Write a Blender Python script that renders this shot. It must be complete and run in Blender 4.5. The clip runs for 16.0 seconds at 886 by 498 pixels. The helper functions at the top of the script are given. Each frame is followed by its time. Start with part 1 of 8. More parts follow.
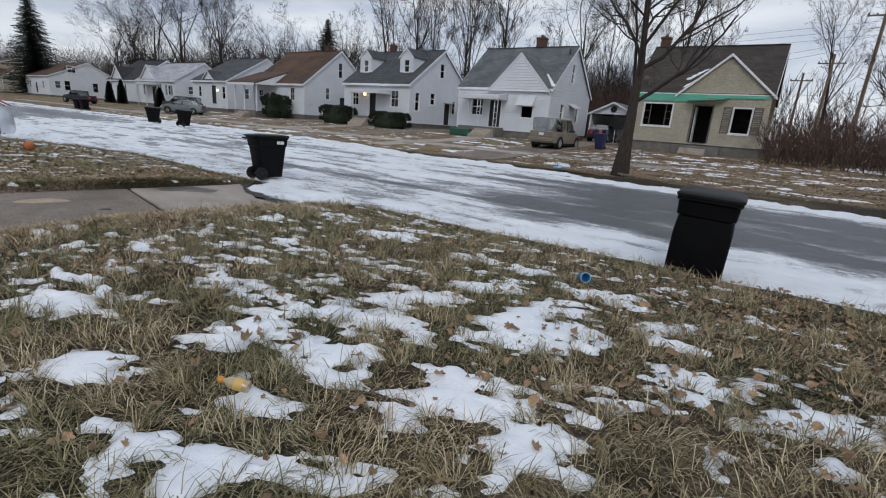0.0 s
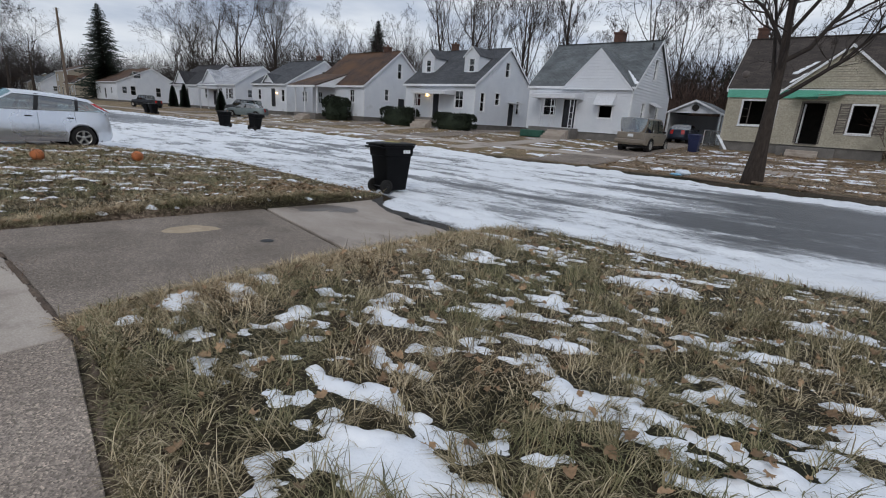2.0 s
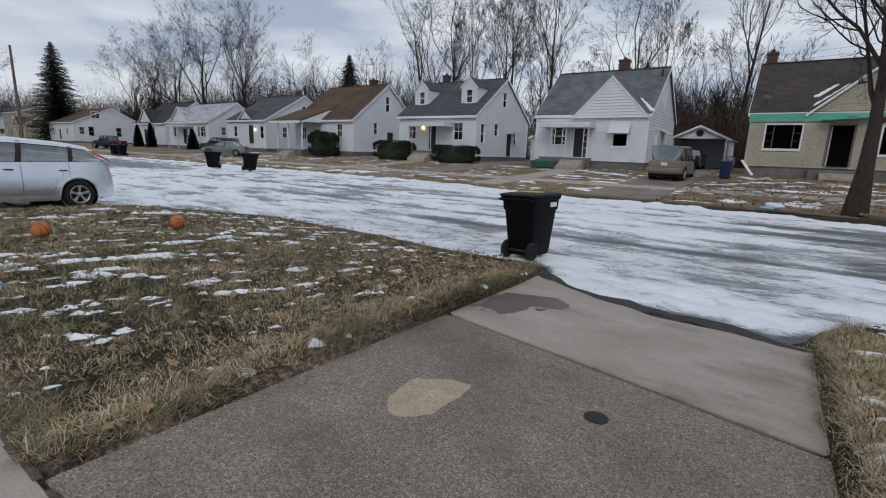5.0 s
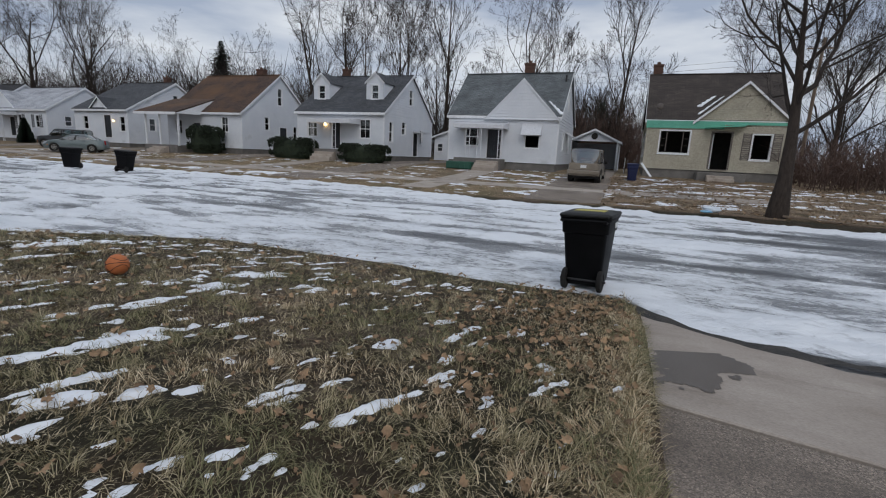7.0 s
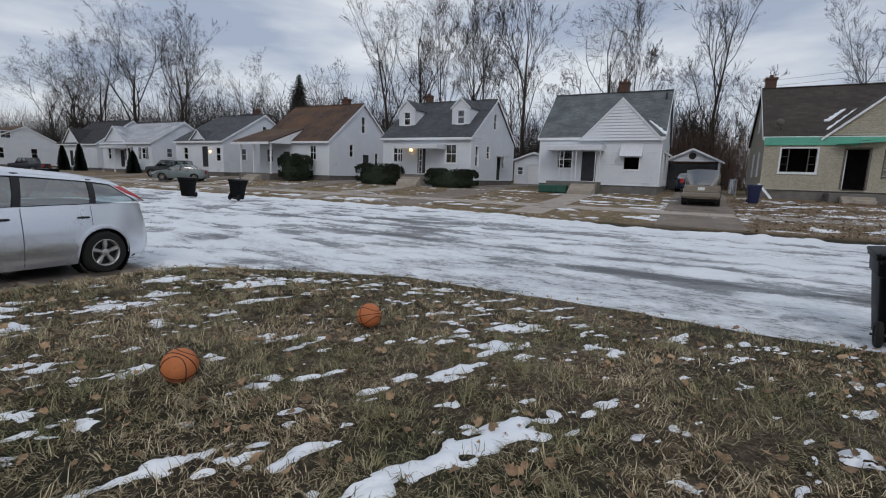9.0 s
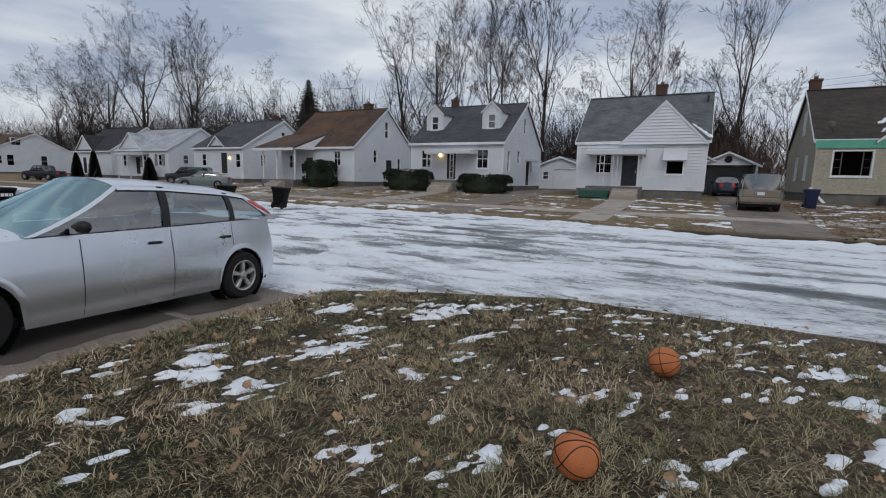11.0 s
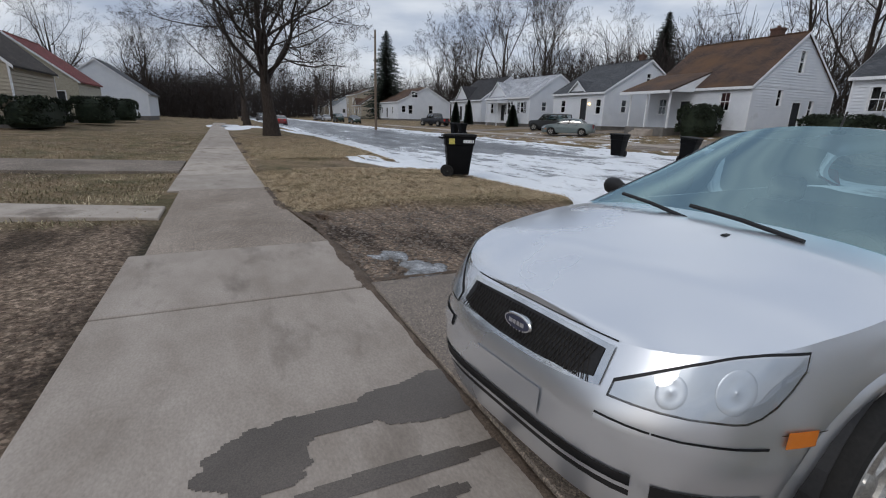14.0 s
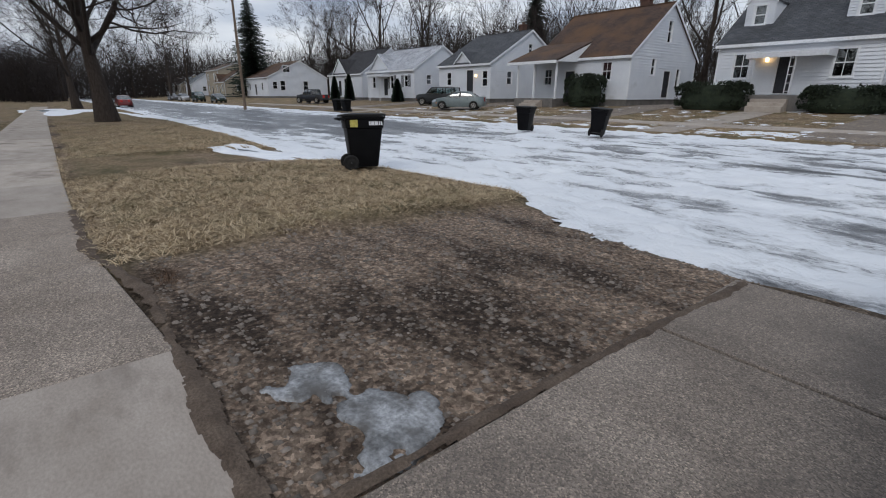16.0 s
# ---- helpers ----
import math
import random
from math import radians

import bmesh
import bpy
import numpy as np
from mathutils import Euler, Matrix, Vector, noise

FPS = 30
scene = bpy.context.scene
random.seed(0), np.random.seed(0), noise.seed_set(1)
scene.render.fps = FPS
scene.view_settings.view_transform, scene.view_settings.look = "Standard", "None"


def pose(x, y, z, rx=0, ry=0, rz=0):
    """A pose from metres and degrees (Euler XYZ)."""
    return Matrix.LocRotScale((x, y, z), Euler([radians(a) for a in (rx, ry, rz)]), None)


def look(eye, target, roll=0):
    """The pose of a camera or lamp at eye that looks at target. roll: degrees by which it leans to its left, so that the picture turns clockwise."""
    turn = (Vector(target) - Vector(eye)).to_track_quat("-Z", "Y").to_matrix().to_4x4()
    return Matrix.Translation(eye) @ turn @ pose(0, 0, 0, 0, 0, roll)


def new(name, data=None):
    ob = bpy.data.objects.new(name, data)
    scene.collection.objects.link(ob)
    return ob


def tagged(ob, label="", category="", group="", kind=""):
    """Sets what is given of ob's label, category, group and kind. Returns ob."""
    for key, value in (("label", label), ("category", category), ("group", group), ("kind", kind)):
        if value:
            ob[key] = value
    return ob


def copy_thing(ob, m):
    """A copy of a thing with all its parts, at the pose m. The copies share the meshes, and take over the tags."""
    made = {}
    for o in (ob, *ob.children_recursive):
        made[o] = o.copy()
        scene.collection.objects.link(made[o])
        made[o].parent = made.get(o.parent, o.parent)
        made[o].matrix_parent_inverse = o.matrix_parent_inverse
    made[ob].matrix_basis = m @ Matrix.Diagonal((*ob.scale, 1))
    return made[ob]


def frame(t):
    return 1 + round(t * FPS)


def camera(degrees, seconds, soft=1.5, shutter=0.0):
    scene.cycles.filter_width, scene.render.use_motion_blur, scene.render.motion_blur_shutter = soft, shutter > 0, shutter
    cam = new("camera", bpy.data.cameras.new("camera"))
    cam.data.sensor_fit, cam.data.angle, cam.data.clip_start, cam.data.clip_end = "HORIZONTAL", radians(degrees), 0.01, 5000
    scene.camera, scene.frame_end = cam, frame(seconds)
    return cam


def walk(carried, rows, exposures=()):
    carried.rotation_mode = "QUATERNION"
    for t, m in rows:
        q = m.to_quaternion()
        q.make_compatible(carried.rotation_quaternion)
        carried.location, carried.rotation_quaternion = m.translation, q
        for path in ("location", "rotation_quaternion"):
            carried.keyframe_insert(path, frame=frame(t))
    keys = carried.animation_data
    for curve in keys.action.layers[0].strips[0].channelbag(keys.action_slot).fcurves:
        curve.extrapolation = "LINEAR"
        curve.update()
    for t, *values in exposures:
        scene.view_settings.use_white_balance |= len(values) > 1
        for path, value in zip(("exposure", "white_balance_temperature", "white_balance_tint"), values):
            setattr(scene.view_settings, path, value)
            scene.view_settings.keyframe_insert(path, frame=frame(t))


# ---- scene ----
cam = camera(86.9, 16.0, soft=1.1)
METRES, EYE, TILT, LEAN, TURN = 23.077, 1.5, 0.0, 0.0, 34.3
ROWS = [
    (0.0, 0.0, 0.0, 0.0, 1.12, -15.17, -4.14),
    (0.5, -0.0236, 0.0207, -0.0001, 0.78, -16.12, -3.6),
    (1.0, -0.0478, 0.0349, 0.0009, 2.49, -15.98, -3.62),
    (1.5, -0.0743, 0.0509, -0.0014, 4.08, -15.86, -3.62),
    (2.0, -0.1044, 0.0636, -0.0022, 5.79, -15.49, -3.62),
    (2.5, -0.1281, 0.0833, -0.0036, 7.43, -14.66, -3.39),
    (3.0, -0.1573, 0.1003, -0.0021, 7.83, -13.72, -2.98),
    (3.5, -0.1806, 0.1197, -0.0031, 7.89, -13.37, -2.77),
    (4.0, -0.2087, 0.1371, -0.0004, 7.51, -13.35, -2.49),
    (4.5, -0.2318, 0.1537, -0.0002, 5.3, -12.48, -2.05),
    (7.0, -0.3539, 0.2538, 0.0043, -12.98, -11.52, -2.64),
    (7.5, -0.3762, 0.2688, 0.0028, -9.72, -10.82, -2.45),
    (8.0, -0.3977, 0.2873, 0.0029, -6.72, -10.49, -2.32),
    (8.5, -0.4269, 0.2998, 0.004, -5.78, -9.66, -2.28),
    (9.0, -0.4508, 0.3154, 0.0033, -6.19, -9.01, -1.7),
    (11.5, -0.5837, 0.3773, 0.0045, -6.03, -8.32, -1.17),
    (12.0, -0.6125, 0.3908, 0.0033, 2.71, -9.25, -2.15),
    (12.5, -0.6492, 0.4052, 0.0015, 13.05, -11.67, -1.98),
    (13.0, -0.6785, 0.4201, 0.0003, 20.58, -13.24, -2.15),
    (13.5, -0.7075, 0.44, 0.0011, 27.62, -15.03, -1.36),
    (14.0, -0.7334, 0.4583, 0.0007, 31.18, -15.64, -1.54),
    (14.5, -0.7585, 0.4811, 0.001, 31.36, -16.16, -1.3),
    (15.0, -0.7815, 0.5021, 0.0007, 30.5, -16.54, -1.31),
    (15.5, -0.7998, 0.5296, -0.0002, 24.33, -17.24, -0.56),
    (16.0, -0.8131, 0.5552, -0.0004, 16.99, -18.24, -0.21),
]
walk(cam, [(t, pose(0, 0, EYE, TILT, LEAN, TURN) @ pose(METRES * x, METRES * y, METRES * z, 90 + pitch, roll, yaw)) for t, x, y, z, yaw, pitch, roll in ROWS],
     exposures=[(0.0, 0.38), (3.5, 0.34), (7.0, 0.22), (9.0, 0.24), (11.5, 0.16), (12.0, 0.08), (12.5, 0.06), (13.2, 0.18), (14.2, 0.36), (15.0, 0.3), (15.5, 0.28), (16.0, 0.38)])

# ---- small mesh toolkit ----
class Geo:
    """Collects vertices and faces of one mesh."""

    def __init__(self):
        self.v, self.f = [], []

    def add(self, pts, faces):
        k = len(self.v)
        self.v += [tuple(p) for p in pts]
        self.f += [tuple(k + i for i in f) for f in faces]
        return self

    def poly(self, *pts):
        return self.add(pts, [tuple(range(len(pts)))])

    def box(self, a, b, bevel=0.0):
        (x0, y0, z0), (x1, y1, z1) = a, b
        if bevel <= 0:
            return self.add([(x0, y0, z0), (x1, y0, z0), (x1, y1, z0), (x0, y1, z0), (x0, y0, z1), (x1, y0, z1), (x1, y1, z1), (x0, y1, z1)],
                            [(3, 2, 1, 0), (4, 5, 6, 7), (0, 1, 5, 4), (1, 2, 6, 5), (2, 3, 7, 6), (3, 0, 4, 7)])
        c = bevel
        rings = [(z0, c), (z0 + c, 0), (z1 - c, 0), (z1, c)]
        pts = []
        for z, i in rings:
            pts += [(x0 + i + c, y0 + i, z), (x1 - i - c, y0 + i, z), (x1 - i, y0 + i + c, z), (x1 - i, y1 - i - c, z),
                    (x1 - i - c, y1 - i, z), (x0 + i + c, y1 - i, z), (x0 + i, y1 - i - c, z), (x0 + i, y0 + i + c, z)]
        fs = [tuple(range(7, -1, -1)), tuple(range(24, 32))]
        for r in range(3):
            fs += [(r * 8 + i, r * 8 + (i + 1) % 8, r * 8 + 8 + (i + 1) % 8, r * 8 + 8 + i) for i in range(8)]
        return self.add(pts, fs)

    def loft(self, rings, closed=True, caps=True):
        n = len(rings[0])
        pts = [p for r in rings for p in r]
        fs = []
        for r in range(len(rings) - 1):
            for i in range(n if closed else n - 1):
                j = (i + 1) % n
                fs.append((r * n + i, r * n + j, r * n + n + j, r * n + n + i))
        if caps and closed:
            fs += [tuple(range(n - 1, -1, -1)), tuple((len(rings) - 1) * n + i for i in range(n))]
        return self.add(pts, fs)

    def tube(self, pts, radii, sides=8, caps=True):
        rings = []
        pts = [Vector(p) for p in pts]
        if not hasattr(radii, "__len__"):
            radii = [radii] * len(pts)
        for i, p in enumerate(pts):
            d = (pts[min(i + 1, len(pts) - 1)] - pts[max(i - 1, 0)]).normalized()
            a = d.orthogonal().normalized() if i == 0 else (rings_a - d * rings_a.dot(d)).normalized()
            rings_a = a
            b = d.cross(a)
            rings.append([p + (a * math.cos(2 * math.pi * k / sides) + b * math.sin(2 * math.pi * k / sides)) * radii[i] for k in range(sides)])
        return self.loft(rings, True, caps)

    def lathe(self, prof, sides=24, axis="z", at=(0, 0, 0)):
        rings = []
        for r, h in prof:
            ring = []
            for k in range(sides):
                c, s = r * math.cos(2 * math.pi * k / sides), r * math.sin(2 * math.pi * k / sides)
                p = {"z": (c, s, h), "x": (h, c, s), "y": (s, h, c)}[axis]
                ring.append((p[0] + at[0], p[1] + at[1], p[2] + at[2]))
            rings.append(ring)
        return self.loft(rings, True, False)

    def prism(self, poly, vec):
        n = len(poly)
        top = [tuple(Vector(p) + Vector(vec)) for p in poly]
        return self.add(list(poly) + top, [tuple(range(n - 1, -1, -1)), tuple(range(n, 2 * n))] + [(i, (i + 1) % n, n + (i + 1) % n, n + i) for i in range(n)])

    def mesh(self, name, material, smooth=False, shift=None, fix=True):
        me = bpy.data.meshes.new(name)
        v = self.v if shift is None else [(x - shift[0], y - shift[1], z - shift[2]) for x, y, z in self.v]
        me.from_pydata(v, [], self.f)
        if fix:
            bm = bmesh.new()
            bm.from_mesh(me)
            bmesh.ops.remove_doubles(bm, verts=bm.verts, dist=1e-5)
            bmesh.ops.recalc_face_normals(bm, faces=bm.faces)
            bm.to_mesh(me)
            bm.free()
        if smooth:
            me.polygons.foreach_set("use_smooth", [True] * len(me.polygons))
            if smooth is not True:
                me.set_sharp_from_angle(angle=radians(smooth))
        me.materials.append(material)
        return me


def thing(name, at, label, category, group="", rz=0.0):
    ob = new(name)
    ob.empty_display_size = 0.2
    ob.matrix_basis = pose(*at, 0, 0, rz)
    return tagged(ob, label, category, group)


def part(name, g, material, parent, label="", smooth=False, world=True, fix=True):
    """One mesh under a thing or a part. world: the points are given in the world's axes, not in the thing's."""
    shift = None
    if world and parent is not None:
        top = parent
        shift = Vector((0, 0, 0))
        while top is not None:
            shift += top.location
            top = top.parent
    ob = new(name, g.mesh(name, material, smooth, shift, fix))
    ob.parent = parent
    return tagged(ob, label)


def solo(name, g, material, label, category, at=(0, 0, 0), group="", kind="", smooth=False, fix=True):
    """One mesh that is a thing of its own."""
    ob = new(name, g.mesh(name, material, smooth, at, fix))
    ob.location = at
    return tagged(ob, label, category, group, kind)


def raw(name, verts, faces, material, smooth=False, attrs=()):
    """A large mesh from numpy arrays; faces all of one size."""
    me = bpy.data.meshes.new(name)
    n, k = faces.shape
    me.vertices.add(len(verts))
    me.vertices.foreach_set("co", np.ascontiguousarray(verts, dtype=np.float32).ravel())
    me.loops.add(n * k)
    me.loops.foreach_set("vertex_index", np.ascontiguousarray(faces, dtype=np.int32).ravel())
    me.polygons.add(n)
    me.polygons.foreach_set("loop_start", np.arange(0, n * k, k, dtype=np.int32))
    if smooth:
        me.polygons.foreach_set("use_smooth", np.ones(n, dtype=bool))
    for key, values in attrs:
        me.attributes.new(key, "FLOAT", "POINT").data.foreach_set("value", np.ascontiguousarray(values, dtype=np.float32))
    me.update(calc_edges=True)
    me.validate()
    me.materials.append(material)
    return new(name, me)


# ---- noise for shapes ----
def vnoise(x, y, seed=0):
    xi, yi = np.floor(x).astype(np.int64), np.floor(y).astype(np.int64)
    fx, fy = x - xi, y - yi
    fx, fy = fx * fx * (3 - 2 * fx), fy * fy * (3 - 2 * fy)

    def h(a, b):
        n = (a * 374761393 + b * 668265263 + seed * 1442695041) & 0x7FFFFFFF
        n = ((n ^ (n >> 13)) * 1274126177) & 0x7FFFFFFF
        return ((n ^ (n >> 16)) & 0xFFFF) / 65535.0
    return (h(xi, yi) * (1 - fx) + h(xi + 1, yi) * fx) * (1 - fy) + (h(xi, yi + 1) * (1 - fx) + h(xi + 1, yi + 1) * fx) * fy


def fbm(x, y, octaves=4, seed=0):
    x, y = np.asarray(x, float), np.asarray(y, float)
    out, amp, tot = 0.0, 1.0, 0.0
    for o in range(octaves):
        out = out + amp * vnoise(x * 2 ** o + 17.3 * o, y * 2 ** o - 9.1 * o, seed + o)
        tot += amp
        amp *= 0.5
    return out / tot


def step(a, b, x):
    t = np.clip((np.asarray(x, float) - a) / (b - a), 0, 1)
    return t * t * (3 - 2 * t)


# ---- world and sun ----
sky = bpy.data.worlds.new("sky")
scene.world = sky
sky.use_nodes = True
nt = sky.node_tree
nt.nodes.clear()
N = nt.nodes.new
out, bg = N("ShaderNodeOutputWorld"), N("ShaderNodeBackground")
clear = N("ShaderNodeTexSky")
clear.sky_type, clear.sun_disc, clear.sun_elevation, clear.sun_rotation = "NISHITA", False, radians(22), radians(150)
clear.air_density, clear.dust_density = 1.0, 2.0
coord, mapping = N("ShaderNodeTexCoord"), N("ShaderNodeMapping")
mapping.inputs["Scale"].default_value = (1.0, 1.0, 4.5)
mapping.inputs["Rotation"].default_value = (0, 0, radians(20))
cloud = N("ShaderNodeTexNoise")
cloud.inputs["Scale"].default_value, cloud.inputs["Detail"].default_value, cloud.inputs["Roughness"].default_value = 2.6, 6.0, 0.52
ramp = N("ShaderNodeValToRGB")
ramp.color_ramp.elements[0].position, ramp.color_ramp.elements[0].color = 0.36, (0, 0, 0, 1)
ramp.color_ramp.elements[1].position, ramp.color_ramp.elements[1].color = 0.64, (1, 1, 1, 1)
shade = N("ShaderNodeMix")
shade.data_type = "RGBA"
shade.inputs["A"].default_value, shade.inputs["B"].default_value = (4.3, 5.0, 6.4, 1), (8.6, 9.0, 9.6, 1)
veil = N("ShaderNodeMix")
veil.data_type = "RGBA"
veil.inputs["Factor"].default_value = 0.9
link = nt.links.new
link(coord.outputs["Generated"], mapping.inputs["Vector"])
link(mapping.outputs["Vector"], cloud.inputs["Vector"])
link(cloud.outputs["Fac"], ramp.inputs["Fac"])
link(ramp.outputs["Color"], shade.inputs["Factor"])
link(clear.outputs["Color"], veil.inputs["A"])
link(shade.outputs["Result"], veil.inputs["B"])
link(veil.outputs["Result"], bg.inputs["Color"])
bg.inputs["Strength"].default_value = 0.075
link(bg.outputs["Background"], out.inputs["Surface"])
sun = new("sun", bpy.data.lights.new("sun", "SUN"))
sun.data.energy, sun.data.angle, sun.data.color = 0.6, radians(25), (1.0, 0.95, 0.9)
sun.matrix_basis = look((0, 0, 30), (0 - 20 * math.sin(radians(150)), 0 - 20 * math.cos(radians(150)), 12))


# ---- materials ----
def nodes(name):
    m = bpy.data.materials.new(name)
    m.use_nodes = True
    t = m.node_tree
    b = t.nodes["Principled BSDF"]
    return m, t, b


def node(t, kind, **inputs):
    n = t.nodes.new(kind)
    for k, v in inputs.items():
        n.inputs[k].default_value = v
    return n


def noise_tex(t, scale, detail=4.0, rough=0.55, stretch=(1, 1, 1), coords="Object"):
    c, mp = node(t, "ShaderNodeTexCoord"), node(t, "ShaderNodeMapping")
    mp.inputs["Scale"].default_value = stretch
    n = node(t, "ShaderNodeTexNoise", Scale=scale, Detail=detail, Roughness=rough)
    t.links.new(c.outputs[coords], mp.inputs["Vector"])
    t.links.new(mp.outputs["Vector"], n.inputs["Vector"])
    return n


def ramp_node(t, source, stops):
    r = node(t, "ShaderNodeValToRGB")
    e = r.color_ramp.elements
    while len(e) < len(stops):
        e.new(0.5)
    for el, (p, c) in zip(e, stops):
        el.position, el.color = p, (*c, 1)
    t.links.new(source, r.inputs["Fac"])
    return r


def mix_rgb(t, fac, a, b, blend="MIX"):
    m = t.nodes.new("ShaderNodeMix")
    m.data_type, m.blend_type = "RGBA", blend
    for key, v in (("Factor", fac), ("A", a), ("B", b)):
        if isinstance(v, bpy.types.NodeSocket):
            t.links.new(v, m.inputs[key])
        else:
            m.inputs[key].default_value = v if key == "Factor" else (*v, 1)
    return m.outputs["Result"]


def grained(name, a, b, scale=4.0, rough=0.8, metal=0.0, fine=60.0, bump=0.3, depth=0.01, stain=None, stain_scale=0.7, stain_at=0.6, per_object=0.0, stretch=(1, 1, 1), island=0.0, spec=0.3, stain_stretch=(1, 1, 1), grain=0.35, stain_soft=0.14):
    """A surface of two tones, with fine grain, relief and, if given, stains."""
    m, t, s = nodes(name)
    big, small = noise_tex(t, scale, 5, 0.6, stretch), noise_tex(t, fine, 3, 0.6, stretch)
    col = mix_rgb(t, ramp_node(t, big.outputs["Fac"], [(0.3, (0, 0, 0)), (0.7, (1, 1, 1))]).outputs["Color"], a, b)
    grain = ramp_node(t, small.outputs["Fac"], [(0.22, (1 - grain,) * 3), (0.78, (1 + grain * 0.85,) * 3)]).outputs["Color"]
    col = mix_rgb(t, 1.0, col, grain, "MULTIPLY")
    if stain:
        sn = noise_tex(t, stain_scale, 6, 0.62, stain_stretch)
        col = mix_rgb(t, ramp_node(t, sn.outputs["Fac"], [(stain_at, (0, 0, 0)), (stain_at + stain_soft, (1, 1, 1))]).outputs["Color"], col, stain)
    for amount, kind, key in ((per_object, "ShaderNodeObjectInfo", "Random"), (island, "ShaderNodeNewGeometry", "Random Per Island")):
        if amount:
            o = node(t, kind)
            tone = ramp_node(t, o.outputs[key], [(0, (1 - amount,) * 3), (1, (1 + amount,) * 3)])
            col = mix_rgb(t, 1.0, col, tone.outputs["Color"], "MULTIPLY")
    t.links.new(col, s.inputs["Base Color"])
    rr = node(t, "ShaderNodeMapRange", **{"To Min": max(0.02, rough - 0.12), "To Max": min(1, rough + 0.12)})
    t.links.new(big.outputs["Fac"], rr.inputs["Value"])
    t.links.new(rr.outputs["Result"], s.inputs["Roughness"])
    s.inputs["Metallic"].default_value = metal
    s.inputs["Specular IOR Level"].default_value = spec
    if bump:
        bp = node(t, "ShaderNodeBump", Strength=bump, Distance=depth)
        t.links.new(small.outputs["Fac"], bp.inputs["Height"])
        t.links.new(bp.outputs["Normal"], s.inputs["Normal"])
    return m


def plain(name, c, rough=0.5, metal=0.0, coat=0.0, emit=0.0, spec=0.5):
    m, t, s = nodes(name)
    n = noise_tex(t, 9.0, 4)
    tone = ramp_node(t, n.outputs["Fac"], [(0.3, tuple(v * 0.9 for v in c)), (0.7, tuple(min(1, v * 1.08) for v in c))])
    t.links.new(tone.outputs["Color"], s.inputs["Base Color"])
    s.inputs["Roughness"].default_value, s.inputs["Metallic"].default_value, s.inputs["Coat Weight"].default_value = rough, metal, coat
    s.inputs["Specular IOR Level"].default_value = spec
    if emit:
        s.inputs["Emission Color"].default_value, s.inputs["Emission Strength"].default_value = (*c, 1), emit
    return m


def glass(name, tint=(0.75, 0.85, 0.85), clear_part=0.75, rough=0.02, sheen=(1, 1, 1)):
    """A thin pane: part of the light goes straight through, the rest is mirrored."""
    m, t, s = nodes(name)
    t.nodes.remove(s)
    o = t.nodes["Material Output"]
    tr, gl, mx, fr = node(t, "ShaderNodeBsdfTransparent"), node(t, "ShaderNodeBsdfGlossy"), t.nodes.new("ShaderNodeMixShader"), node(t, "ShaderNodeFresnel", IOR=1.5)
    tr.inputs["Color"].default_value = (*tint, 1)
    gl.inputs["Roughness"].default_value, gl.inputs["Color"].default_value = rough, (*sheen, 1)
    add = node(t, "ShaderNodeMath")
    add.operation = "ADD"
    add.inputs[1].default_value = 1 - clear_part - 0.1
    add.use_clamp = True
    t.links.new(fr.outputs["Fac"], add.inputs[0])
    t.links.new(add.outputs[0], mx.inputs["Fac"])
    t.links.new(tr.outputs[0], mx.inputs[1])
    t.links.new(gl.outputs[0], mx.inputs[2])
    t.links.new(mx.outputs[0], o.inputs["Surface"])
    return m


def snowy(name="snow"):
    m, t, s = nodes(name)
    a, b = noise_tex(t, 3.0, 5), noise_tex(t, 45.0, 4)
    col = mix_rgb(t, ramp_node(t, a.outputs["Fac"], [(0.35, (0, 0, 0)), (0.65, (1, 1, 1))]).outputs["Color"], (0.74, 0.78, 0.84), (0.86, 0.885, 0.92))
    t.links.new(col, s.inputs["Base Color"])
    s.inputs["Roughness"].default_value = 0.55
    s.inputs["Subsurface Weight"].default_value = 0.0
    bp = node(t, "ShaderNodeBump", Strength=0.5, Distance=0.012)
    t.links.new(b.outputs["Fac"], bp.inputs["Height"])
    t.links.new(bp.outputs["Normal"], s.inputs["Normal"])
    return m


def straw(name, stops, green, green_at=0.55):
    """Dead and half-green grass: tone by blade, greener by patches."""
    m, t, s = nodes(name)
    o = node(t, "ShaderNodeNewGeometry")
    r = ramp_node(t, o.outputs["Random Per Island"], stops)
    g = noise_tex(t, 0.9, 4, 0.6)
    f = ramp_node(t, g.outputs["Fac"], [(green_at - 0.12, (0, 0, 0)), (green_at + 0.12, (0.75, 0.75, 0.75))])
    gt = ramp_node(t, o.outputs["Random Per Island"], [(0, tuple(v * 0.55 for v in green)), (0.6, green), (1, (0.26, 0.2, 0.1))])
    t.links.new(mix_rgb(t, f.outputs["Color"], r.outputs["Color"], gt.outputs["Color"]), s.inputs["Base Color"])
    s.inputs["Roughness"].default_value = 0.75
    s.inputs["Specular IOR Level"].default_value = 0.25
    return m


